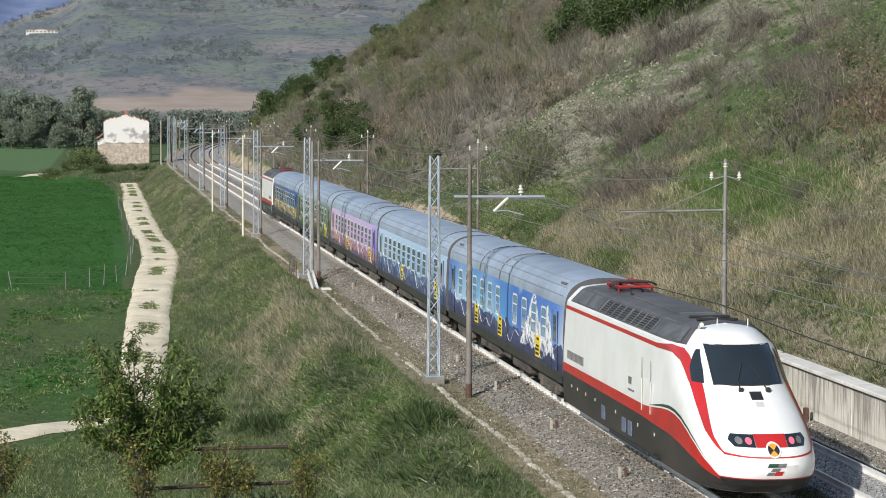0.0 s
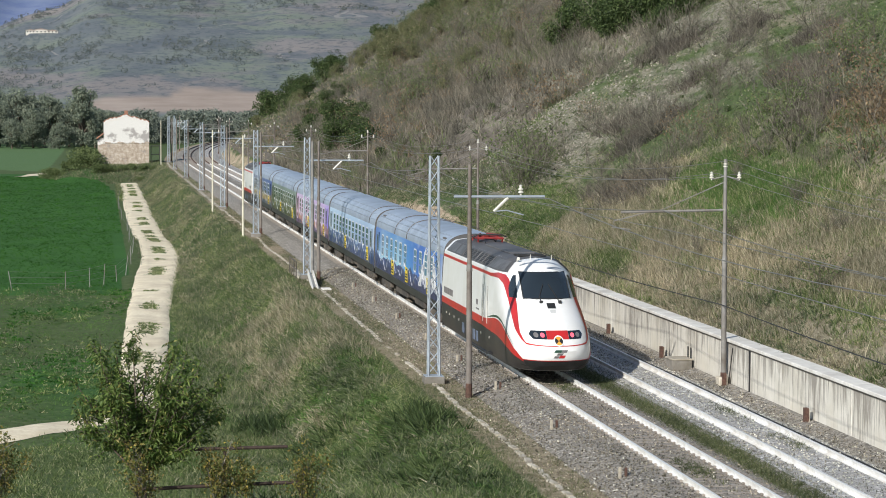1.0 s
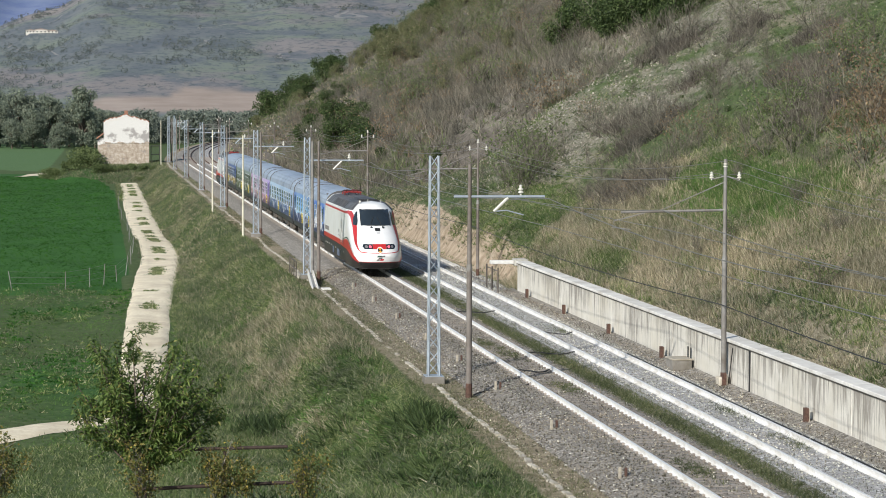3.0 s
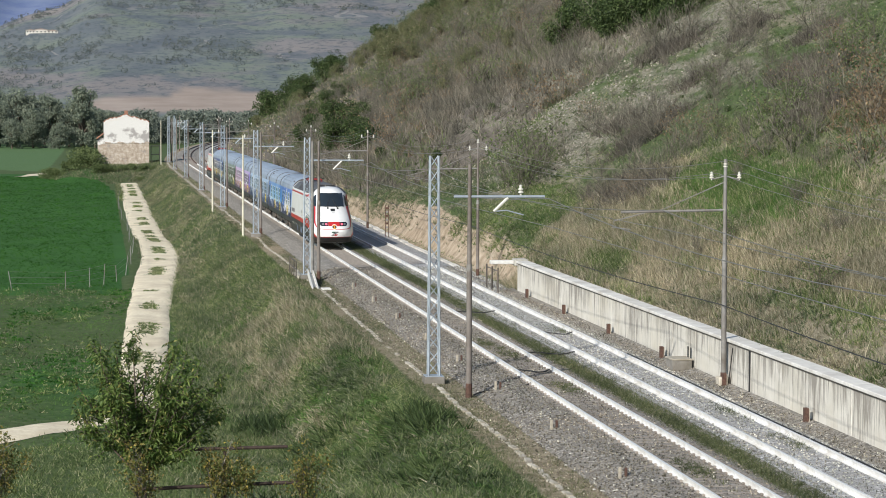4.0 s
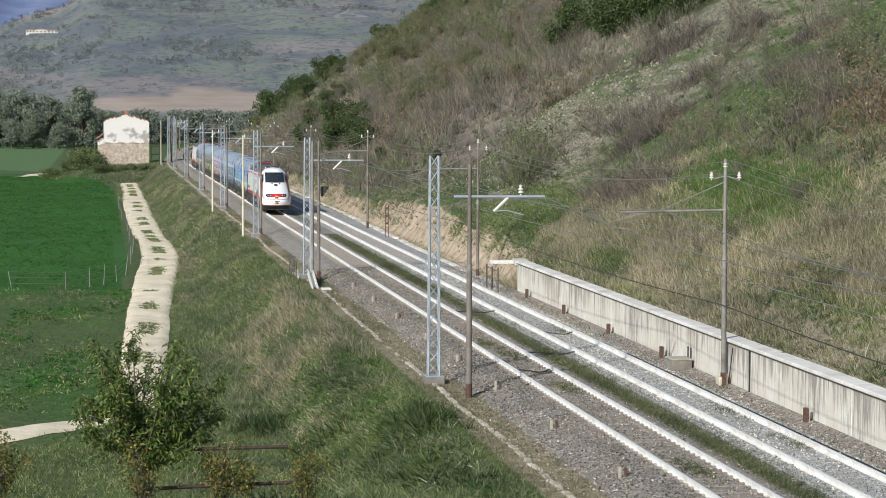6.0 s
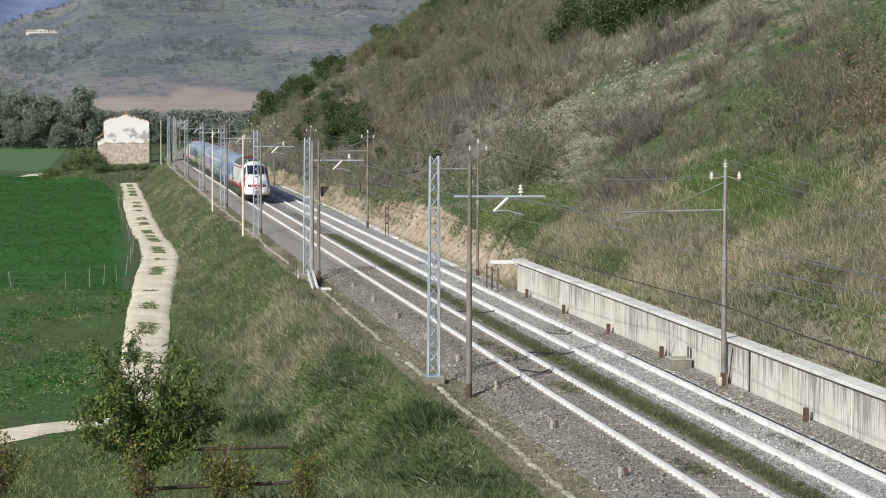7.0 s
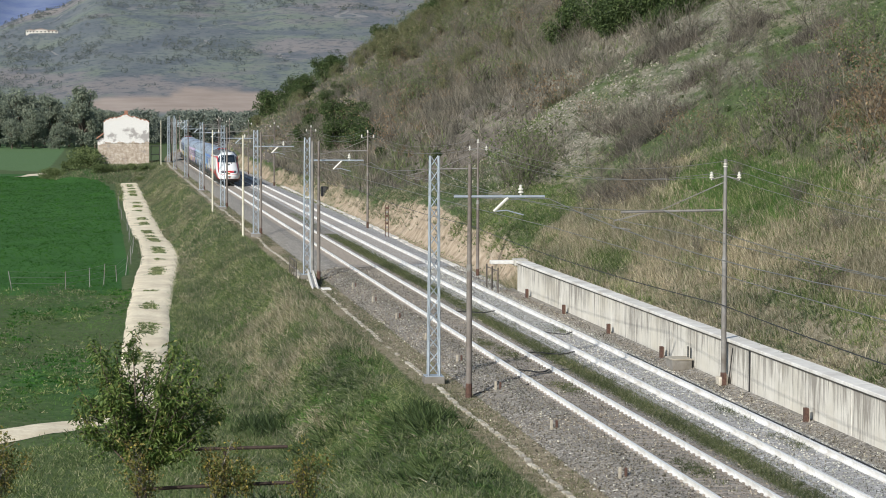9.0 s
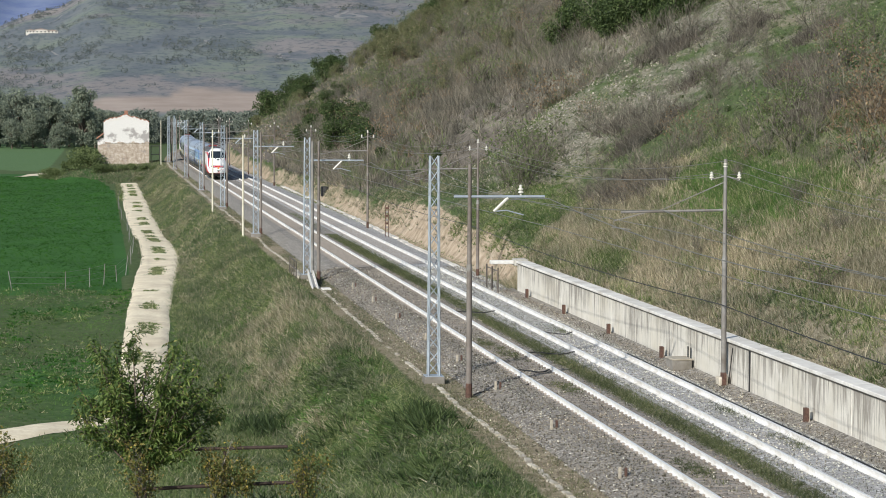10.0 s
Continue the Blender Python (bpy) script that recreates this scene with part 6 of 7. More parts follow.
    tufts("slope_grass", "grey stalks on the slope", scatter(10000, 6.9, 20.0, 50, 150, lambda x, y: 0.5 + 0.4 * patch(x, y)), 7, (0.2, 0.7), 0.018, 0.34, M_GRASS_GREY)
    tufts("slope_grass", "green grass above the end of the cutting", scatter(15000, 8.2, 14.0, 118, 170, lambda x, y: np.clip(0.75 + 0.9 * drift(x + 5, y, 4), 0, 1)), 8, (0.15, 0.45), 0.022, 0.6, M_GRASS)
    tufts("slope_grass", "fresh grass above the end of the cutting", scatter(6000, 9.0, 14.0, 120, 165, lambda x, y: np.clip(0.2 + 1.6 * drift(x + 15, y, 4), 0, 1)), 8, (0.12, 0.4), 0.022, 0.6, M_GRASS_FRESH)
    tufts("hill_tufts", "grey-green tufts over the stony hillside", scatter(40000, 9, 46, 90, 228, lambda x, y: np.clip(0.65 + 1.0 * drift(x, y, 6, 4), 0.15, 1)), 7, (0.08, 0.4), 0.035, 0.65, M_GRASS_GREY)
    tufts("hill_tufts", "green tufts over the hillside", scatter(34000, 9, 46, 90, 215, lambda x, y: np.clip(0.45 - 1.4 * drift(x + 40, y, 9, 4), 0, 1)), 6, (0.08, 0.36), 0.035, 0.65, M_GRASS)
    chips = scatter(8000, 10, 44, 100, 225, lambda x, y: np.clip(0.25 + 1.6 * drift(x + 22, y, 9, 3), 0, 1))
    n = len(chips)
    v, f = kites(chips + [0, 0, 0.04], unit(RNG.normal(size=(n, 3))) * RNG.uniform(0.05, 0.17, (n, 1)), RNG.uniform(0.05, 0.13, n), 0.0)
    tagged(new("loose_stones", fast_mesh("loose_stones", v, f, M_ROCK)), "pale loose stones over the hillside", "stones", kind="stuff")
    chips = scatter(6000, 12, 28, 168, 207, lambda x, y: np.clip(0.6 + 1.4 * drift(x + 22, y, 5, 3), 0, 1))
    n = len(chips)
    v, f = kites(chips + [0, 0, 0.05], unit(RNG.normal(size=(n, 3))) * RNG.uniform(0.05, 0.24, (n, 1)), RNG.uniform(0.05, 0.2, n), 0.0)
    tagged(new("loose_stones", fast_mesh("loose_stones", v, f, M_ROCK)), "pale broken rock along the edge of the spur", "stones", kind="stuff")
    tufts("hill_scrub", "dry scrub on the far hillside", scatter(7000, 8.5, 60, 320, 580, lambda x, y: 0.9 + 0 * x), 6, (0.3, 1.0), 0.09, 0.55, M_GRASS_DRY)
    tufts("hill_scrub", "olive scrub on the far hillside", scatter(19000, 9.5, 60, 235, 580, lambda x, y: 0.5 + 0.5 * drift(x, y, 25, 2)), 6, (0.3, 1.2), 0.11, 0.6, M_GRASS_GREY)
    tufts("hill_thicket", "bare grey-brown stems crowding the gully slope", scatter(17000, 8.6, 50, 229, 350, lambda x, y: np.clip(0.75 + 0.9 * drift(x, y, 11, 3), 0.2, 1)), 8, (0.9, 2.6), 0.042, 0.34, M_TWIG, 0.1)
    for x, y, n, sx, sy, mat in ((19.3, 157, 330, 1.2, 2.6, M_TWIG_DARK), (28.3, 188, 330, 1.3, 3.0, M_TWIG_DARK), (30.2, 172, 160, 0.8, 1.6, M_TWIG_DARK), (29.2, 152, 160, 0.7, 1.4, M_TWIG_DARK), (18.6, 115, 260, 0.8, 2.2, M_TWIG_DARK), (12.8, 132, 420, 0.7, 5.0, M_TWIG_DARK), (14.6, 174, 260, 0.8, 2.0, M_LEAF_OLIVE), (18.8, 106, 220, 0.8, 2.0, M_LEAF_RUST), (25.0, 166, 120, 0.7, 1.4, M_TWIG_DARK), (22.5, 128, 160, 0.8, 1.6, M_TWIG_DARK), (24.6, 141, 160, 0.8, 1.8, M_TWIG_DARK), (20.3, 169, 160, 0.8, 1.5, M_TWIG_DARK)):
        roots = np.array([[x, y, 0.0]]) + RNG.normal(size=(n, 3)) * [sx, sy, 0]
        roots[:, 2] = ground_height(roots[:, 0], roots[:, 1])
        tufts("slope_thicket", "low tangled thicket of twigs on the hillside", roots, 9, (0.5, 1.7), 0.032, 0.5, mat, 0.1)
    tufts("hill_thicket", "olive green stems crowding the gully slope", scatter(5000, 9, 50, 232, 360, lambda x, y: np.clip(1.6 * drift(x + 61, y, 12, 3), 0, 1)), 8, (0.8, 2.4), 0.06, 0.4, M_LEAF_OLIVE, 0.1)
    tufts("hill_thicket", "russet stems in the gully", scatter(2200, 12, 46, 228, 320, lambda x, y: np.clip(0.3 + 1.5 * drift(x + 31, y, 13, 3), 0, 1)), 8, (0.8, 2.2), 0.045, 0.36, M_LEAF_RUST, 0.1)
    tufts("cutting_scrub", "dry grey-brown scrub over the cutting", scatter(15000, 7.9, 15, 150, 340, lambda x, y: np.clip(0.55 + 1.2 * drift(x + 7, y, 7, 3), 0, 1) * (0.35 + 0.65 * (y > 195))), 7, (0.2, 0.8), 0.032, 0.5, M_GRASS_GREY)
    tufts("cutting_scrub", "straw-coloured scrub over the cutting", scatter(5000, 7.9, 13, 190, 330, lambda x, y: np.clip(0.4 + 1.4 * drift(x + 17, y, 7, 3), 0, 1)), 7, (0.2, 0.6), 0.032, 0.5, M_GRASS_DRY)
    tufts("cutting_grass", "grass tufts at the foot of the bare cutting", scatter(5000, 6.6, 7.6, 132, 330, lambda x, y: 0.6 + 0.6 * drift(x, y, 9, 2)), 6, (0.08, 0.25), 0.03, 0.6, M_GRASS)
    # the crop
    roots = scatter(30000, -40, -14.6, 178, 260, lambda x, y: 0.9 + 0 * x)
    tufts("young_crop", "low dark green crop in the field", roots, 3, (0.1, 0.2), 0.09, 0.8, M_CROP)
    roots = scatter(34000, -46, -13.6, 258, 470, lambda x, y: 0.95 * (y < 452 + 1.6 * np.clip(-x - 13.4, 0, 40) - 90 * sstep(-16.5, -12.5, x)))
    tufts("young_crop", "low dark green crop farther across the field", roots, 3, (0.1, 0.22), 0.16, 0.8, M_CROP)


def hill_plants():
    brown = [bare_shrub("bare grey-brown shrub on the slope", 2.2, 1.6, 14, 6), bare_shrub("bare twiggy shrub on the slope", 1.9, 1.9, 16, 6), bare_shrub("bare upright sapling on the slope", 2.8, 0.8, 5, 7)]
    mixed = [bare_shrub("twiggy shrub with russet leaves", 2.2, 1.8, 10, 5, 260, M_LEAF_RUST), bare_shrub("twiggy shrub with olive leaves", 2.4, 1.9, 10, 5, 420, M_LEAF_OLIVE), bare_shrub("twiggy shrub with dark green leaves", 2.0, 1.5, 9, 5, 520, M_LEAF_DARK)]
    green = [leafy_tree("dark green bushy tree on the hillside", 4.2, 2.6, M_LEAF_DARK, 22, 3800, 0.19, 0.03), leafy_tree("olive green bushy tree on the hillside", 4.6, 2.4, M_LEAF_BROOM, 26, 3600, 0.15, 0.02), leafy_tree("low dark green bush on the hillside", 2.0, 1.7, M_LEAF_DARK, 10, 900, 0.22, 0.0, "bush", "bushes")]
    used = set()

    def put(proto, x, y, s, sz=None):
        if proto.name in used:
            plant(proto, x, y, s, sz)
        else:
            used.add(proto.name)
            place_first(proto, x, y, s)

    # shrubs of the near hillside
    for x, y, k, s in ((18.7, 171, 0, 1.0), (19.6, 173, 1, 1.0), (20.8, 171, 1, 0.9), (25.8, 187, 0, 1.1), (28.1, 167, 0, 1.3), (26.9, 143, 0, 0.9), (15.7, 110, 0, 1.1), (16.5, 109, 1, 1.0), (12.8, 172, 1, 1.3), (13.6, 168, 0, 1.5), (16.3, 130, 1, 0.8), (14.9, 115, 2, 0.75), (20.0, 154, 2, 0.7), (22.1, 197, 0, 0.6), (25.0, 196, 0, 0.6), (18.4, 160, 1, 1.5), (19.6, 156, 1, 1.3), (20.4, 158, 0, 1.2), (18.8, 152, 1, 1.0), (27.4, 189, 1, 1.6), (28.6, 190, 1, 1.6), (29.3, 186, 0, 1.4), (30.2, 172, 1, 1.3), (29.2, 152, 1, 1.3), (12.6, 136, 1, 1.0), (13.3, 133, 0, 1.0), (13.6, 129, 1, 1.0), (12.2, 139, 1, 0.9), (18.2, 117, 1, 1.1), (18.9, 114, 0, 1.0), (14.6, 173, 1, 1.3), (15.8, 176, 1, 1.2), (24.5, 158, 1, 1.0), (23.4, 147, 1, 0.9)):
        put(brown[k], x, y, s)
    for x, y, k, s in ((20.6, 117, 0, 1.0), (15.2, 97, 0, 1.0), (16.2, 98, 0, 1.1), (23.7, 158, 2, 0.6), (23.0, 138, 0, 0.7), (16.9, 106, 2, 0.8), (14.0, 170, 1, 1.2), (12.3, 165, 1, 1.1), (21.0, 178, 2, 0.6), (24.0, 170, 2, 0.6), (17.5, 121, 2, 0.6), (19.0, 127, 2, 0.6), (26.0, 152, 2, 0.7), (18.4, 108, 0, 1.0), (18.9, 105, 0, 1.1), (19.6, 110, 0, 0.9), (17.6, 103, 0, 0.8), (15.2, 174, 1, 1.3), (13.8, 176, 1, 1.2)):
        put(mixed[k], x, y, s)
    for x, y in scatter(250, 11, 44, 92, 205, lambda x, y: 0.25 + 0.75 * (x > 15))[:, :2]:
        put((brown + brown + mixed)[RNG.integers(0, 9)], x, y, RNG.uniform(0.25, 0.9))
    for x, y in scatter(110, 13, 44, 95, 215, lambda x, y: 0.9 + 0 * x)[:, :2]:
        put(mixed[2] if RNG.random() < 0.5 else green[2], x, y, RNG.uniform(0.2, 0.5))
    for x, y in scatter(46, 9, 18, 60, 135, lambda x, y: 0.8 + 0 * x)[:, :2]:
        put((brown + mixed)[RNG.integers(0, 6)], x, y, RNG.uniform(0.25, 0.6))
    # dark trees on the shoulder of the hill
    for x, y in scatter(85, 31.5, 52, 230, 268, lambda x, y: 0.97 * ((x - 31) > (268 - y) * 0.13))[:, :2]:
        put(green[0], x, y, RNG.uniform(0.85, 1.25))
    # brush beyond the gully, thick and grey-brown, with greener trees higher up
    spots = []
    for x, y in scatter(170, 10.5, 46, 240, 420, lambda x, y: 0.95 + 0 * x)[:, :2]:
        spots.append(((brown[:2] + brown[:2] + mixed[:2])[RNG.integers(0, 6)], x, y, RNG.uniform(0.8, 1.7)))
    for x, y in scatter(85, 14, 56, 250, 560, lambda x, y: 0.3 + 0.55 * (x > 24))[:, :2]:
        spots.append((mixed[1] if RNG.random() < 0.6 else brown[0], x, y, RNG.uniform(0.9, 1.8)))
    thicket("hill_brush", "bare and olive brush covering the far hillside", spots)
    for x, y in scatter(120, 22, 60, 290, 560, lambda x, y: 0.9 * (x > 0.062 * y + 8))[:, :2]:
        put(green[1], x, y, RNG.uniform(0.6, 1.1))
    for x, y, s in ((11.5, 262, 0.9), (13, 270, 1.1), (14, 285, 1.2), (13.0, 300, 1.2), (15, 320, 1.3), (12, 335, 1.1), (14, 352, 1.2), (11.4, 250, 0.7), (17, 308, 1.0), (16.5, 340, 1.2), (13.5, 275, 0.9)):
        put(green[2 if s < 0.95 else 0], x, y, s)
    for x, y, k, s in ((13, 254, 2, 1.2), (27, 252, 1, 0.8), (17, 385, 0, 1.0), (20, 390, 0, 1.0), (16, 372, 0, 0.8), (24, 410, 0, 0.9), (25, 290, 1, 1.1), (30, 300, 1, 1.2), (32, 285, 1, 1.1), (34, 310, 1, 1.2), (27, 316, 1, 1.1), (22, 300, 1, 1.0), (19, 285, 1, 0.8), (36, 275, 1, 0.9), (17, 240, 2, 0.9), (23, 244, 2, 0.9)):
        put(green[k], x, y, s)
    for x, y in scatter(50, 12, 60, 480, 610, lambda x, y: 0.95 + 0 * x)[:, :2]:
        put(green[0 if RNG.random() < 0.3 else 1], x, y, RNG.uniform(0.9, 1.5))
    # dark wood along the outer edge of the hill
    for x, y in scatter(15, 16, 34, 520, 585, lambda x, y: 0.95 + 0 * x)[:, :2]:
        put(green[0], x, y, RNG.uniform(1.2, 1.9))
    for x, y in scatter(46, 30, 58, 400, 560, lambda x, y: 0.95 * (x > 0.1 * y - 14))[:, :2]:
        put(green[1], x, y, RNG.uniform(1.1, 1.9))
    for x, y, s in ((25.0, 222, 1.2), (25.6, 219, 1.1), (26.3, 224, 1.0)):
        put(mixed[0], x, y, s * 1.5)
        put(green[1], x + 0.6, y + 2, s * 0.8)


def far_trees():
    tall = [leafy_tree("tall leafy tree at the edge of the fields", 15, 6.0, M_LEAF_WOOD_HAZE, 34, 8500, 0.46, 0.02, group="riverside trees"), leafy_tree("slender tree at the edge of the fields, leaves paled for haze", 17, 4.2, M_LEAF_WOOD_HAZE, 30, 7000, 0.44, 0.02, group="riverside trees")]
    place_first(tall[0], -47.8, 805, 1.05)
    place_first(tall[1], -20.9, 780, 1.25)
    for x, y, k, s in ((-49, 650, 0, 1.0), (-37, 668, 0, 1.15), (-33, 650, 0, 0.9), (-28, 655, 1, 0.95), (-24, 668, 0, 1.05), (-17, 655, 0, 0.85), (-45, 690, 1, 1.1), (-31, 690, 0, 1.2), (-21, 690, 0, 1.1), (-38, 640, 0, 0.7), (-26, 635, 0, 0.6), (-55, 670, 0, 1.2), (-60, 690, 0, 1.2), (-66, 700, 1, 1.2), (-13, 690, 0, 0.8)):
        plant(tall[k], (x + 15.85) * 1.22 - 15.85, y * 1.22, s * RNG.uniform(0.85, 1.1))
    hazy = leafy_tree("tree in the row beyond the fields, haze tint in its leaf colour", 15, 6.0, M_LEAF_FAR_HAZE, 30, 4200, 0.6, 0.02, group="riverside trees")
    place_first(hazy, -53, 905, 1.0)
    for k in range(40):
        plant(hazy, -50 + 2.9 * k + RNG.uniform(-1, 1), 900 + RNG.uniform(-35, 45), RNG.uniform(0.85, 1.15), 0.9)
    scrub = leafy_tree("scrubby thicket round the ruined house", 2.2, 2.4, M_LEAF_OLIVE, 16, 2200, 0.2, 0.0, "bush", "bushes by the house")
    place_first(scrub, -19, 448, 1.1)
    for x, y, s in ((-17.5, 445, 1.2), (-21, 450, 1.0), (-23.5, 452, 0.9), (-16, 440, 0.7), (-14, 441, 0.5), (-12, 442, 0.45), (-10, 443, 0.5), (-8, 441, 0.5), (-25, 455, 0.8), (-18, 452, 1.5), (-6.5, 436, 0.4), (-9, 432, 0.4)):
        plant(scrub, x, y, s)


def peach_tree():
    """The leafy young tree close to the camera."""
    own = np.random.default_rng(5)
    x, y = -15.15, 45.0
    z = float(ground_height(x, y))
    t = thing("tree", "young peach tree with narrow drooping green leaves", "tree", "trees", pose(x, y, z - 0.1))
    stems = 30
    ang, out = own.random(stems) * 6.283, 0.2 + own.random(stems) ** 0.7 * 1.35
    a = np.tile([[0.0, 0.0, 0.75]], (stems, 1))
    b = np.stack([np.cos(ang) * out, np.sin(ang) * out * 0.8, 1.5 + 1.95 * own.random(stems) * (1.2 - 0.36 * out)], 1)
    pieces = [sticks(np.array([[0, 0, -0.3]]), np.array([[0.0, 0, 0.8]]), 0.07, 0.05), sticks(a, b, 0.028, 0.01)]
    tt = own.random((stems, 12)) * 0.8 + 0.2
    s = (a[:, None] + (b - a)[:, None] * tt[..., None]).reshape(-1, 3)
    e = s + unit(unit(b - a).repeat(12, 0) + own.normal(size=(len(s), 3)) * 0.6) * own.uniform(0.25, 0.6, (len(s), 1))
    pieces.append(sticks(s, e, 0.009, 0.004))
    part("trunk", fast_mesh("trunk", *joined(*pieces), M_BARK), None, t, "thin branching trunk")
    k = own.integers(0, len(s), 15000)
    root = s[k] + (e - s)[k] * own.random((15000, 1)) + own.normal(size=(15000, 3)) * 0.05
    ax = unit(own.normal(size=(15000, 3)) * [1, 1, 0.6] + [0, 0, -0.25]) * own.uniform(0.07, 0.135, (15000, 1))
    part("crown", fast_mesh("crown", *kites(root, ax, own.uniform(0.024, 0.042, 15000), 0.25), M_LEAF_PEACH), None, t, "loose crown of narrow leaves")


def near_bushes():
    for x, y, h, w, mat, n in ((-17.65, 44.0, 1.5, 0.45, M_LEAF_AUTUMN, 2400), (-13.6, 44.6, 1.45, 0.45, M_LEAF_AUTUMN, 2300), (-12.15, 44.3, 1.15, 0.28, M_LEAF_AUTUMN, 1100), (-15.1, 44.2, 1.2, 0.28, M_LEAF_AUTUMN, 1000)):
        b = thing("bush", "small bush with yellowing autumn leaves", "bush", "bushes by the railing", pose(x, y, float(ground_height(x, y)) - 0.15))
        (v, f), tips = branching(h, w, 7, 5, 0.012)
        part("brushwood", fast_mesh("brushwood", v, f, M_TWIG), None, b)
        p = tips[RNG.integers(0, len(tips), n)] + RNG.normal(size=(n, 3)) * 0.07
        part("foliage", fast_mesh("foliage", *kites(p, unit(RNG.normal(size=(n, 3)) + [0, 0, -0.2]) * RNG.uniform(0.04, 0.075, (n, 1)), RNG.uniform(0.025, 0.045, n), 0.2), mat), None, b)
    rail = thing("railing", "rusty two-bar iron railing overgrown by bushes", "railing")
    part("bar", Geo().pipe([(-15.25, 45, 2.56), (-14.2, 45, 2.6), (-12.25, 45, 2.65)], 0.035, 8), M_DARK_RUST, rail)
    part("bar", Geo().pipe([(-14.95, 45, 3.2), (-14.1, 45, 3.29), (-12.45, 45, 3.31)], 0.032, 8), M_DARK_RUST, rail)
    for x in (-15.05, -13.6):
        part("post", Geo().tube((x, 45.05, 1.4), (x, 45.05, 3.28 if x > -14 else 2.6), 0.03, 0.03, 8), M_DARK_RUST, rail)


# ---- roads, edges and small line-side things ----
def ribbon(name, centre, widths, material, label, lift=0.13, rag=0.09):
    """A worn strip laid on the ground along a line of (x, y)."""
    c = np.array(centre, float)
    seg = np.concatenate([[0], np.cumsum(np.linalg.norm(np.diff(c, axis=0), axis=1))])
    n = int(seg[-1] / 0.6)
    t = np.linspace(0, seg[-1], n)
    xs, ys, ws = np.interp(t, seg, c[:, 0]), np.interp(t, seg, c[:, 1]), np.interp(t, seg, widths)
    for _ in range(6):
        xs[1:-1] = (xs[:-2] + xs[1:-1] * 2 + xs[2:]) / 4
    dx, dy = np.gradient(xs), np.gradient(ys)
    ln = np.hypot(dx, dy)
    nx, ny = dy / ln, -dx / ln
    rows = []
    for k in range(9):
        u = k / 4 - 1
        edge = ws / 2 * u * (1 + rag * (abs(u) > 0.9) * vnoise(t * 0 + 20 * (u > 0), t, 7.0, 4))
        x, y = xs + nx * edge, ys + ny * edge
        z = ground_height(x, y) + lift - 0.12 * (abs(u) > 0.9) + 0.03 * (abs(u) < 0.2) + 0.008 * vnoise(x, y, 0.8, 2)
        rows.append(np.stack([x, y, z], 1))
    v = np.stack(rows, 1).reshape(-1, 3)
    ids = np.arange(n * 9).reshape(n, 9)
    f = np.stack([ids[:-1, :-1], ids[:-1, 1:], ids[1:, 1:], ids[1:, :-1]], -1).reshape(-1, 4)
    return tagged(new(name, fast_mesh(name, v, f, material, True)), label, "road", kind="structure"), (xs, ys, nx, ny)


def dirt_roads():
    _, (xs, ys, nx, ny) = ribbon("dirt_road", ROAD, [3.6, 3.5, 3.3, 3.1, 3.2, 3.4, 3.2, 2.8, 2.5, 2.3, 2.1, 2.2, 2.3, 2.4, 2.4], M_PATH, "chalky white dirt road with a grassy middle")
    ribbon("dirt_road", [(-31, 468), (-29, 474), (-26.5, 490), (-25.5, 500)], [1.6, 3.0, 3.2, 2.0], M_PATH, "chalky white dirt road across the fields")
    pick = [i for i in range(len(ys)) if 118 < ys[i] < 420 and vnoise(ys[i] * 0, ys[i], 6.0, 2) > 0.22]
    k = RNG.choice(pick, 3600)
    off = RNG.normal(size=3600) * 0.26
    roots = np.stack([xs[k] + nx[k] * off, ys[k] + RNG.normal(size=3600) * 0.4, np.zeros(3600)], 1)
    roots[:, 2] = ground_height(roots[:, 0], roots[:, 1]) + 0.12
    tufts("road_grass", "low grass down the middle of the dirt road", roots, 8, (0.08, 0.26), 0.05, 0.7, M_GRASS)


def cable_duct():
    duct = tagged(new("kerb"), "weathered concrete cable duct along the track, partly buried", "kerb", kind="structure")
    mesh = [Geo().box(-0.1, 0.1, -0.495, 0.495, -0.16, 0.02 + 0.015 * k, 0.03).mesh("slab", M_KERB) for k in range(3)]
    for i in range(190):
        y = 52 + i
        if 96 < y < 106 and i % 3:
            continue
        x = -3.72 - 0.04 * (y > 90) + 0.16 * float(vnoise(0.0, y, 9, 3))
        part("slab", mesh[i % 3], None, duct, at=pose(x, y, -0.55 + 0.03 * float(vnoise(3.0, y, 2, 2)), RNG.normal() * 1.5, RNG.normal() * 2, RNG.normal() * 3))
    far = Geo()
    for i in range(220):
        y = 242 + i
        far.box(-4.05 + float(bend(y)), -3.7 + float(bend(y)), y - 0.47, y + 0.47, -0.65, -0.5)
    tagged(part("slab_row", far, M_KERB, duct), "distant duct slabs", kind="stuff")
    edge = tagged(new("kerb"), "pale concrete drain edge along the foot of the cutting", "kerb", kind="structure")
    me = Geo().box(-0.18, 0.18, -0.98, 0.98, -0.2, 0.06, 0.02).mesh("slab", M_STONE)
    for i in range(90):
        y = 138 + 2 * i
        if 186 < y < 190:
            continue
        part("slab", me, None, edge, at=pose(6.5 + 0.9 * float(sstep(140, 260, y)) + 0.05 * RNG.normal(), y, -0.46, 0, RNG.normal() * 2, RNG.normal()))


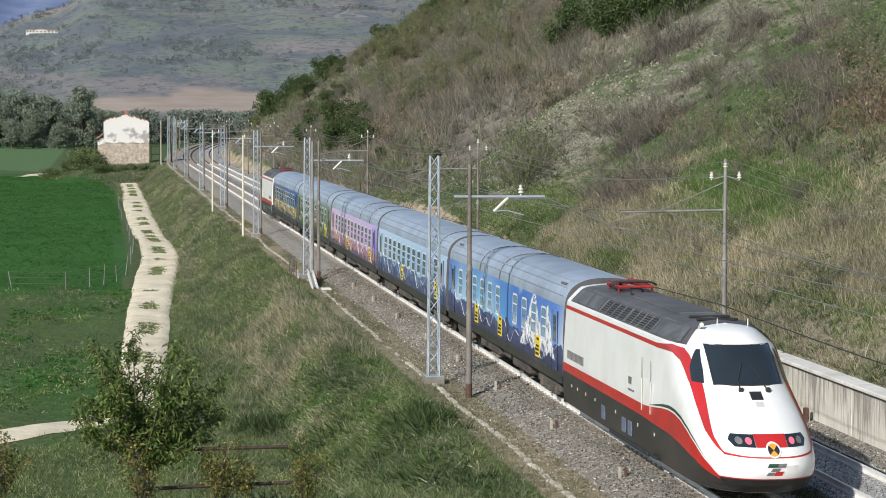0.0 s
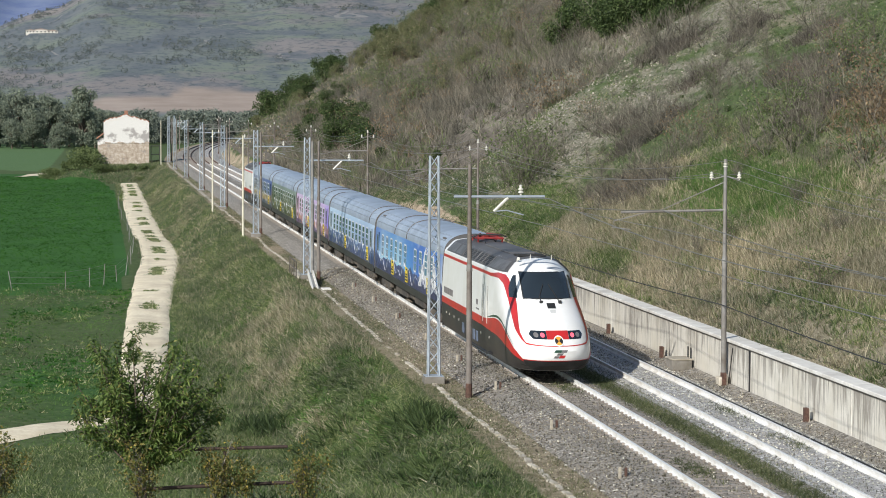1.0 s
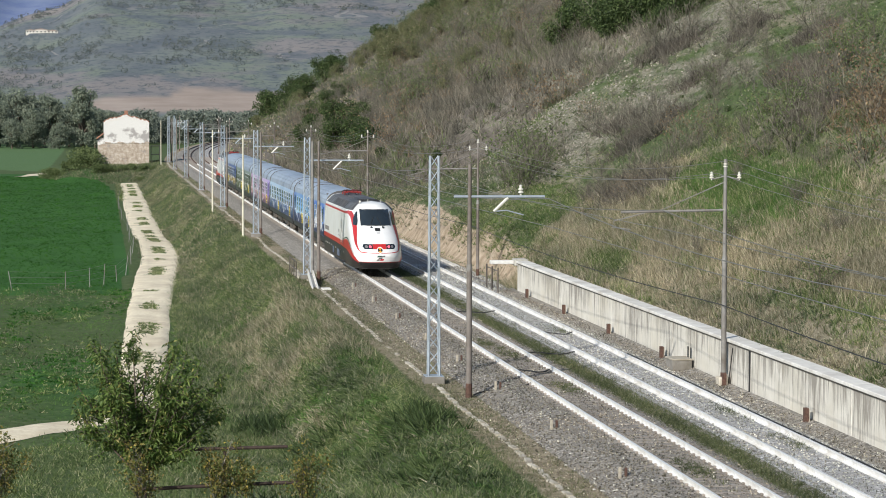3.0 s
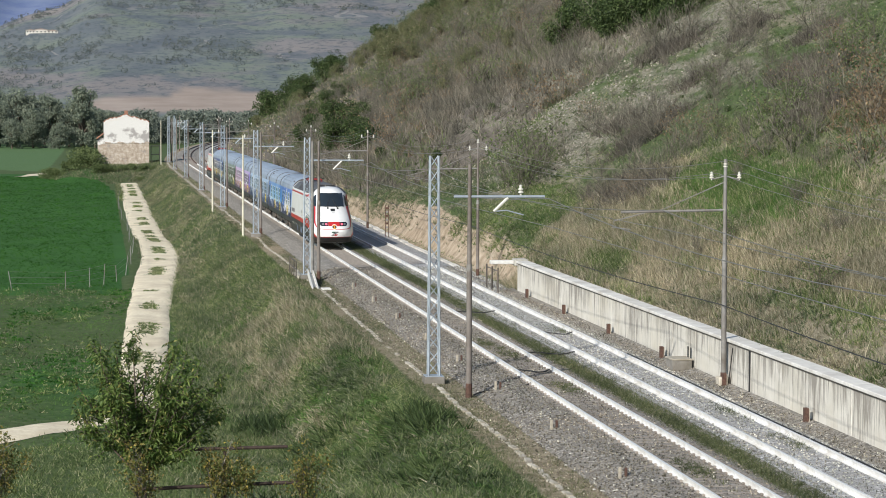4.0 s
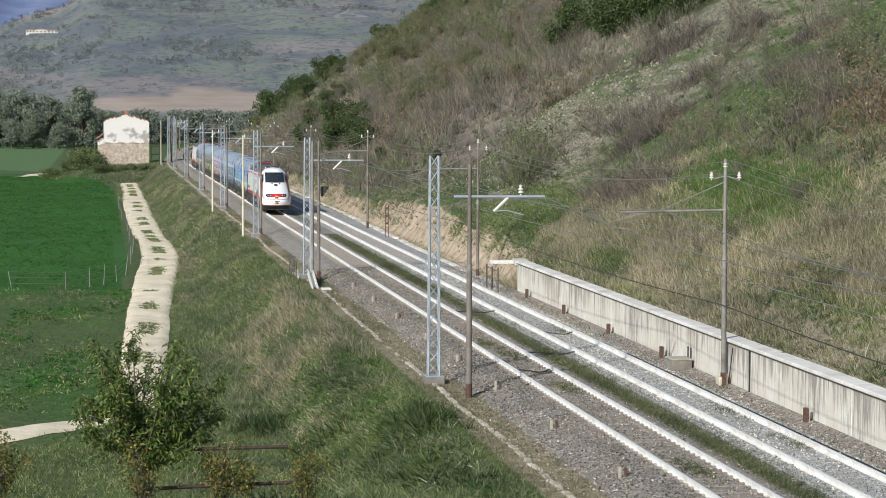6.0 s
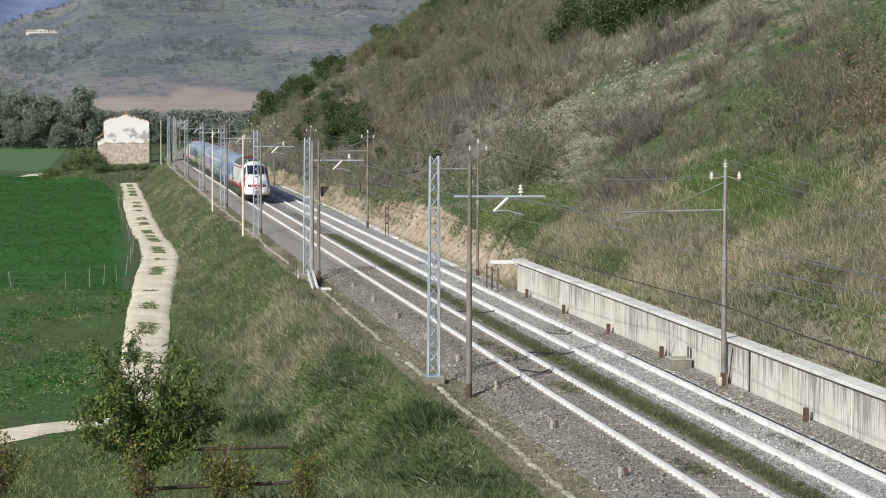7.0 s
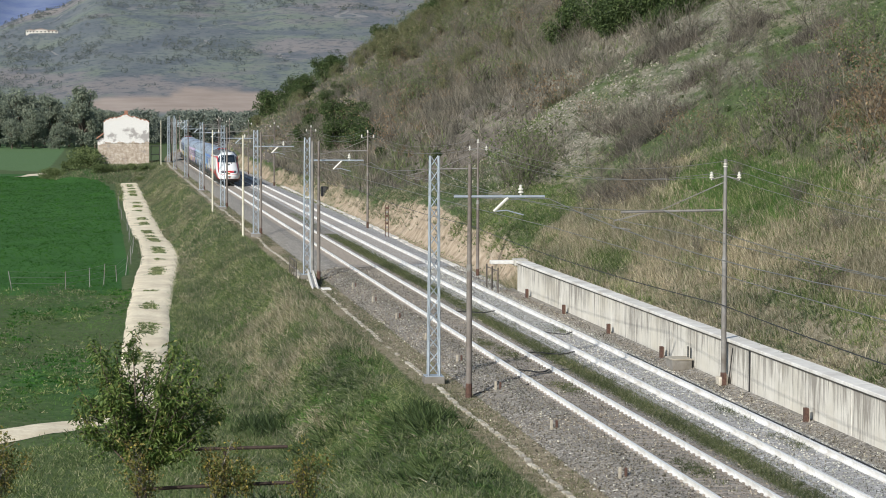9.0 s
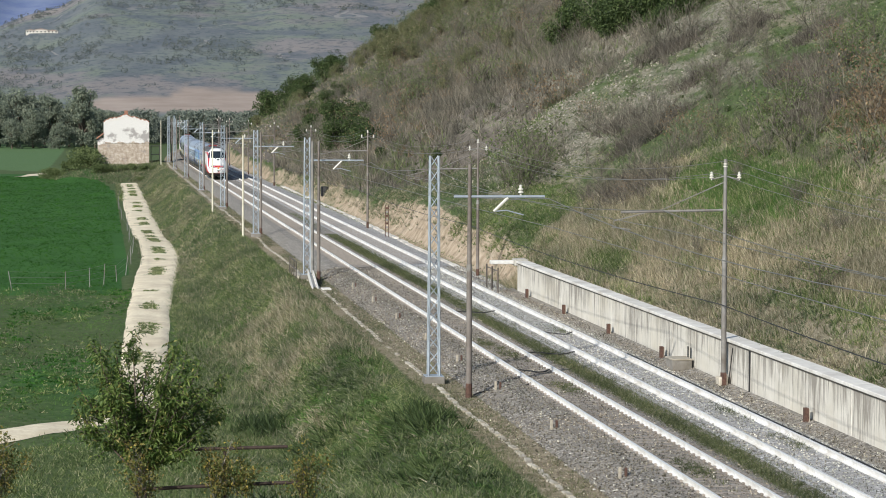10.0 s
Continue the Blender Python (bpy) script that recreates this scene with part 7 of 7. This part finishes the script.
def line_side_things():
    peg = Geo().box(-0.04, 0.04, -0.05, 0.05, -0.25, 0.38, 0.01)
    wood = surface("pale_weathered_post", (0.32, 0.28, 0.22), (0.5, 0.45, 0.37), 12, 0.9, 0, 0.4)
    me = peg.mesh("post", wood)
    for y in (64.2, 74.3, 85.1, 94.5, 103.9, 114.4, 124.5, 134.5):
        p = thing("marker_post", "short pale marker post pair in the ballast", "post", "marker posts", pose(-2.1, y, -0.4))
        part("post", me, None, p)
        part("post", Geo().box(0.13, 0.2, -0.05, 0.05, -0.25, 0.36, 0.01), M_RUST, p)
    me = Geo().box(-0.07, 0.07, -0.1, 0.1, -0.2, 0.42, 0.012).mesh("post", M_RUST)
    for y in (64.5, 74.2, 84.4, 94.2, 104.4, 114.8, 125.0):
        p = thing("rail_post", "short rust-brown post at the foot of the wall", "post", "rusty posts", pose(5.95, y, -0.16))
        part("post", me, None, p)
        part("plate", Geo().box(0.07, 0.09, -0.14, 0.14, -0.1, 0.4, 0.004), wood, p)
    box = thing("junction_box", "grey concrete cable box against the wall", "box", at=pose(5.75, 90.3, -0.35))
    part("body", Geo().box(-0.4, 0.35, -0.55, 0.55, -0.1, 0.5, 0.02), M_FOOTING, box)
    part("lid", Geo().box(-0.43, 0.38, -0.58, 0.58, 0.5, 0.56, 0.015), M_KERB, box)
    for dy in (-0.1, 0.35):
        part("conduit", Geo().tube((0.4, dy, 0.1), (0.4, dy, 0.95), 0.025, 0.025, 6), M_BLACK, box)
    foot = thing("pole_footing", "weathered concrete block at the pole's foot", "footing", at=pose(6.0, 84.7, -0.4))
    part("block", Geo().box(-0.22, 0.19, -0.26, 0.26, -0.3, 0.5, 0.04), M_KERB, foot)
    part("stay_bar", Geo().tube((0.1, -0.35, 0.3), (0.1, -0.9, 1.6), 0.02, 0.02, 5), M_BLACK, foot)
    # culvert head with railing and flume on the near side
    d = thing("culvert_head", "concrete culvert head with a low rusty railing and pale flume", "culvert", at=pose(-3.75, 146.4, -0.45))
    part("slab", Geo().box(-0.5, 0.0, -1.2, 3.2, -0.4, 0.05, 0.05), M_KERB, d)
    for dy in (-1.5, 0.1, 1.7, 3.3):
        part("post", Geo().tube((-0.65, dy, 0.0), (-0.65, dy, 1.0), 0.04, 0.04, 6), M_BOGIE, d)
    part("bar", Geo().tube((-0.65, -1.5, 0.95), (-0.65, 3.3, 0.95), 0.035, 0.035, 6), M_BOGIE, d)
    part("bar", Geo().tube((-0.65, -1.5, 0.5), (-0.65, 3.3, 0.5), 0.03, 0.03, 6), M_BOGIE, d)
    pale = surface("pale_flume_concrete", (0.62, 0.6, 0.56), (0.76, 0.75, 0.71), 5, 0.85, 0, 0.3)
    part("flume", Geo().prism([(-0.17, -0.2), (0.17, -0.2), (0.17, 0.14), (0.12, 0.14), (0.12, -0.08), (-0.12, -0.08), (-0.12, 0.14), (-0.17, 0.14)], -7.0, 0.0), pale, d, at=pose(0.1, -2.6, 0.42, 4.2, 0, -2.5))
    part("spill_slab", Geo().box(0.1, 0.62, -10.4, -9.6, -0.25, 0.0, 0.02), pale, d)
    # beam and railing at the end of the retaining wall
    e = thing("drain_beam", "pale concrete beam with low railing at the wall's end", "beam", at=pose(0, 130, 0))
    part("beam", Geo().box(4.9, 6.15, 0.2, 0.75, 1.22, 1.42, 0.03), pale, e)
    part("beam_block", Geo().box(6.15, 6.85, -0.2, 0.9, 1.15, 1.5, 0.03), M_CONCRETE, e)
    for x, y in ((5.0, 0.45), (5.05, -1.2), (5.05, 2.6)):
        part("post", Geo().tube((x, y, -0.5), (x, y, 1.1), 0.045, 0.045, 6), M_BOGIE, e)
    part("bar", Geo().tube((5.05, -1.2, 0.95), (5.05, 2.6, 0.95), 0.03, 0.03, 6), M_BOGIE, e)
    drum = thing("drum", "dark round drum beside the line", "drum", at=pose(8.3, 264, -0.5, 0, 90, 0))
    part("shell", Geo().lathe((0, 0, 0), [(0.0, 0), (0.5, 0), (0.55, 0.05), (0.55, 0.5), (0.52, 0.53), (0.55, 0.56), (0.55, 1.0), (0.5, 1.05), (0, 1.05)], 16), M_BLACK, drum)
    drum.matrix_basis = pose(8.2, 264, 0.1, 0, 0, 0)
    lad = thing("sign_ladder", "narrow rusty ladder-like marker beside the cutting", "marker", at=pose(6.35, 191, -0.5))
    for dx in (-0.11, 0.11):
        part("rail", Geo().tube((dx, 0, 0), (dx, 0, 2.5), 0.03, 0.03, 6), M_RUST, lad)
    for k in range(6):
        part("plate", Geo().box(-0.1, 0.1, -0.02, 0.02, 0.7 + 0.3 * k, 0.85 + 0.3 * k, 0.004), M_RUST if k % 2 else M_POLE_GREY, lad)
    # stones scattered on the cess
    me = [fast_mesh("stone", *stone_mesh(), M_STONE) for _ in range(4)]
    for i in range(110):
        y = RNG.uniform(55, 135)
        x = RNG.uniform(-3.2, -1.75)
        ob = new("stone", me[i % 4])
        zz = float(np.interp(x, [-3.0, -2.55, -1.8], [-0.6, -0.46, -0.23]))
        ob.matrix_basis = Matrix.LocRotScale((x, y, zz + 0.02), Euler((0, 0, RNG.random() * 6)), (RNG.uniform(0.04, 0.1),) * 3)
        tagged(ob, "small pale stone lying on the ballast shoulder", "stone", "scattered stones")


def stone_mesh():
    bm = bmesh.new()
    bmesh.ops.create_icosphere(bm, subdivisions=1, radius=0.5)
    v = np.array([x.co for x in bm.verts]) * [1.2, 0.9, 0.6]
    v = v + RNG.normal(size=v.shape) * 0.07
    f = np.array([[q.index for q in p.verts] for p in bm.faces])
    bm.free()
    return v, f


def field_fence():
    f = thing("wire_fence", "leaning thin posts of a wire fence round the field", "fence")
    grey = M_POLE_GREY
    last = None
    spots = [(-22.0, 176.6), (-18.3, 178), (-16.6, 181), (-15.6, 184), (-14.6, 187), (-13.9, 194), (-13.3, 206), (-13.0, 222), (-13.1, 240), (-13.0, 262), (-13.3, 290), (-13.4, 320), (-13.3, 350)]
    for x, y in spots:
        z = float(ground_height(x, y))
        top = (x + RNG.normal() * 0.12, y, z + 1.35 + RNG.uniform(-0.2, 0.25))
        part("post", Geo().tube((x, y, z - 0.3), top, 0.035, 0.03, 6), grey, f)
        if last:
            for k in (0.35, 0.65, 0.95):
                a = [last[0][i] + (last[1][i] - last[0][i]) * k for i in range(3)]
                b = [(x, y, z)[i] + (top[i] - (x, y, z)[i]) * k for i in range(3)]
                part("strand", Geo().tube(a, b, 0.008, 0.008, 4), grey, f)
        last = ((x, y, z), top)


def ruined_house():
    h = thing("house", "roofless ruined lineside house with peeling white plaster", "house")
    m, nt, b = node_mat("peeling_plaster")
    v = coords(nt)
    sep = nt.nodes.new("ShaderNodeSeparateXYZ")
    link(nt, v, sep.inputs[0])
    stain = noise_of(nt, v, 0.7, 6, 0.65)
    fine = noise_of(nt, v, 5, 4)
    z = sep.outputs[2]
    white = ramp(nt, fine, [(0.3, (0.6, 0.585, 0.56)), (0.7, (0.74, 0.725, 0.7))])
    bare = ramp(nt, noise_of(nt, v, 1.6, 6, 0.7), [(0.35, (0.28, 0.22, 0.175)), (0.5, (0.42, 0.35, 0.28)), (0.68, (0.6, 0.54, 0.47))])
    low = calc(nt, "LESS_THAN", calc(nt, "ADD", z, calc(nt, "MULTIPLY", calc(nt, "SUBTRACT", stain, 0.5), 3.2)), 3.1)
    col = blend(nt, low, white, bare)
    band = calc(nt, "SUBTRACT", 1.0, calc(nt, "MULTIPLY", calc(nt, "ABSOLUTE", calc(nt, "SUBTRACT", z, 4.5)), 0.6), True)
    grey = calc(nt, "ADD", noise_of(nt, v, 0.5, 6, 0.7), calc(nt, "MULTIPLY", band, 0.16))
    col = blend(nt, ramp(nt, grey, [(0.6, (0, 0, 0)), (0.67, (0.8, 0.8, 0.8))]), col, (0.27, 0.25, 0.24))
    link(nt, col, b.inputs["Base Color"])
    b.inputs["Roughness"].default_value = 0.95
    bump(nt, b, fine, 0.4, 0.03)
    tile = surface("old_roof_tile", (0.3, 0.13, 0.08), (0.46, 0.22, 0.14), 5, 0.9, 0, 0.5, 0.02)
    brick = surface("exposed_brick", (0.26, 0.12, 0.08), (0.4, 0.2, 0.13), 7, 0.95, 0, 0.5, 0.02)
    x0, x1, y0, y1, z0 = -15.1, -6.85, 455.0, 464.0, -1.3
    # front wall with its broken gable
    n = 42
    top = []
    for i in range(n + 1):
        u = i / n
        z = 7.15 + 1.15 * (1 - abs(u * 2 - 0.95)) + 0.22 * float(vnoise(u * 30, 0.0, 2.0, 3)) + 0.12 * RNG.random()
        top.append((x0 + (x1 - x0) * u, z))
    part("wall", Geo().prism([(x0, z0)] + [(x1, z0)] + top[::-1], y0, y0 + 0.5), m, h, "plastered gable wall with a broken top")
    part("wall", Geo().box(x0 + 0.002, x0 + 0.5, y0 + 0.5, y1, z0, 7.0, 0.03), m, h)
    part("wall", Geo().box(x1 - 0.5, x1 - 0.002, y0 + 0.5, y1, z0, 7.0, 0.03), m, h)
    part("wall", Geo().box(x0 + 0.5, x1 - 0.5, y1 - 0.5, y1 - 0.002, z0, 6.4, 0.03), m, h)
    part("band", Geo().box(x0 - 0.03, x1 + 0.03, y0 - 0.06, y0, 3.0, 3.4, 0.02), m, h, "faded plaster band")
    part("chimney", Geo().box(-11.3, -10.7, y0 + 0.6, y0 + 1.3, 6.8, 9.0, 0.04), brick, h, "brick chimney stub")
    part("gable_edge", Geo().prism([(p[0], p[1]) for p in top] + [(p[0], p[1] - 0.16 - 0.1 * math.sin(i * 1.7)) for i, p in enumerate(top)][::-1], y0 - 0.03, y0 + 0.53), brick, h, "exposed brick edge")
    eave = part("eave", Geo().face((x0 - 1.3, y0 - 0.2, 3.9), (x0, y0 - 0.2, 4.9), (x0, y1, 4.9), (x0 - 1.3, y1, 3.9)).face((x0 - 1.3, y0 - 0.2, 3.75), (x0, y0 - 0.2, 4.75), (x0, y1, 4.75), (x0 - 1.3, y1, 3.75)).face((x0 - 1.3, y0 - 0.2, 3.75), (x0, y0 - 0.2, 4.75), (x0, y0 - 0.2, 4.9), (x0 - 1.3, y0 - 0.2, 3.9)), tile, h, "remnant of tiled lean-to roof")
    part("lean_to_wall", Geo().box(x0 - 1.1, x0 - 0.02, y0 + 0.2, y0 + 0.5, z0, 4.0, 0.03), m, h)
    gate = thing("gate_frame", "dark metal gate frame beside the ruined house", "gate")
    for x in (-6.5, -4.9):
        part("post", Geo().tube((x, 455.5, -1.2), (x, 455.5, 2.6), 0.09, 0.09, 6), M_BLACK, gate)
    part("bar", Geo().tube((-6.5, 455.5, 2.55), (-4.9, 455.5, 2.55), 0.09, 0.09, 6), M_BLACK, gate)
    part("bar", Geo().tube((-6.5, 455.5, 1.0), (-4.9, 455.5, 1.0), 0.07, 0.07, 6), M_BLACK, gate)


def distant_villa():
    """A long pale farmhouse far up the opposite slope."""
    v = thing("farmhouse", "long pale farmhouse far up the opposite slope", "house")
    y = 1905.0
    wallm = surface("pale_far_plaster", (0.55, 0.52, 0.46), (0.65, 0.62, 0.57), 0.3, 0.9)
    tile = surface("far_roof_tile", (0.3, 0.24, 0.2), (0.38, 0.3, 0.26), 0.3, 0.9)
    z = float(ground_height(-59.0, y)) - 0.3
    for x0, x1, zz in ((-71, -64, 2.3), (-64, -55, 2.9), (-55, -47, 2.0)):
        w = part("wing", Geo().box(x0, x1, y, y + 9, z - 1.5, z + zz, 0.1), wallm, v)
        part("roof", Geo().prism([(x0 - 0.5, z + zz), (x1 + 0.5, z + zz), ((x0 + x1) / 2, z + zz + 0.9)], y - 0.4, y + 9.4), tile, w)
        for k in range(3):
            xx = x0 + (x1 - x0) * (k + 0.5) / 3
            part("window", Geo().box(xx - 0.5, xx + 0.5, y - 0.05, y + 0.1, z + 0.8, z + 1.8), M_GLASS, w)


def far_woods():
    """Single trees, hedges and copses over the opposite slopes."""
    n = 15000
    x, y = RNG.uniform(-190, 330, n), RNG.uniform(1460, 2700, n)
    clump = vnoise(x, y * 0.35, 60, 4) + 0.35 * vnoise(x + 70, y * 0.35, 12, 2)
    hedge = np.abs(vnoise(x + 400, y * 0.3, 110, 2)) < 0.035
    ok = (RNG.random(n) < np.where(hedge, 0.85, np.clip(2.2 * clump - 0.05, 0.03, 0.8))) & (np.hypot((x + 59) / 1.2, (y - 1893) / 2) > 13)
    x, y = x[ok], y[ok]
    n, k = len(x), 26
    size = RNG.uniform(1.0, 3.0, n)
    c = np.stack([x, y, ground_height(x, y) + size * 0.5], 1).repeat(k, 0)
    sz = size.repeat(k)[:, None]
    d = unit(RNG.normal(size=(n * k, 3)))
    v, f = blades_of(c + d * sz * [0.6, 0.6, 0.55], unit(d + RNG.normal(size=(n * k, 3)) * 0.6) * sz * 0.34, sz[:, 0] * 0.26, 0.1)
    tagged(new("far_woods", fast_mesh("far_woods", v, f, M_LEAF_HAZE)), "trees and hedges over the distant slopes, haze tint in their colour", "trees", kind="stuff")


ground()
tracks()
rail_shade_and_bonds()
retaining_wall()
line_side()
wires()
TRAIN = train()
dirt_roads()
ruined_house()
distant_villa()
field_fence()
hill_plants()
far_trees()
far_woods()
peach_tree()
near_bushes()
line_side_things()
near_plants()
cable_duct()
motions()
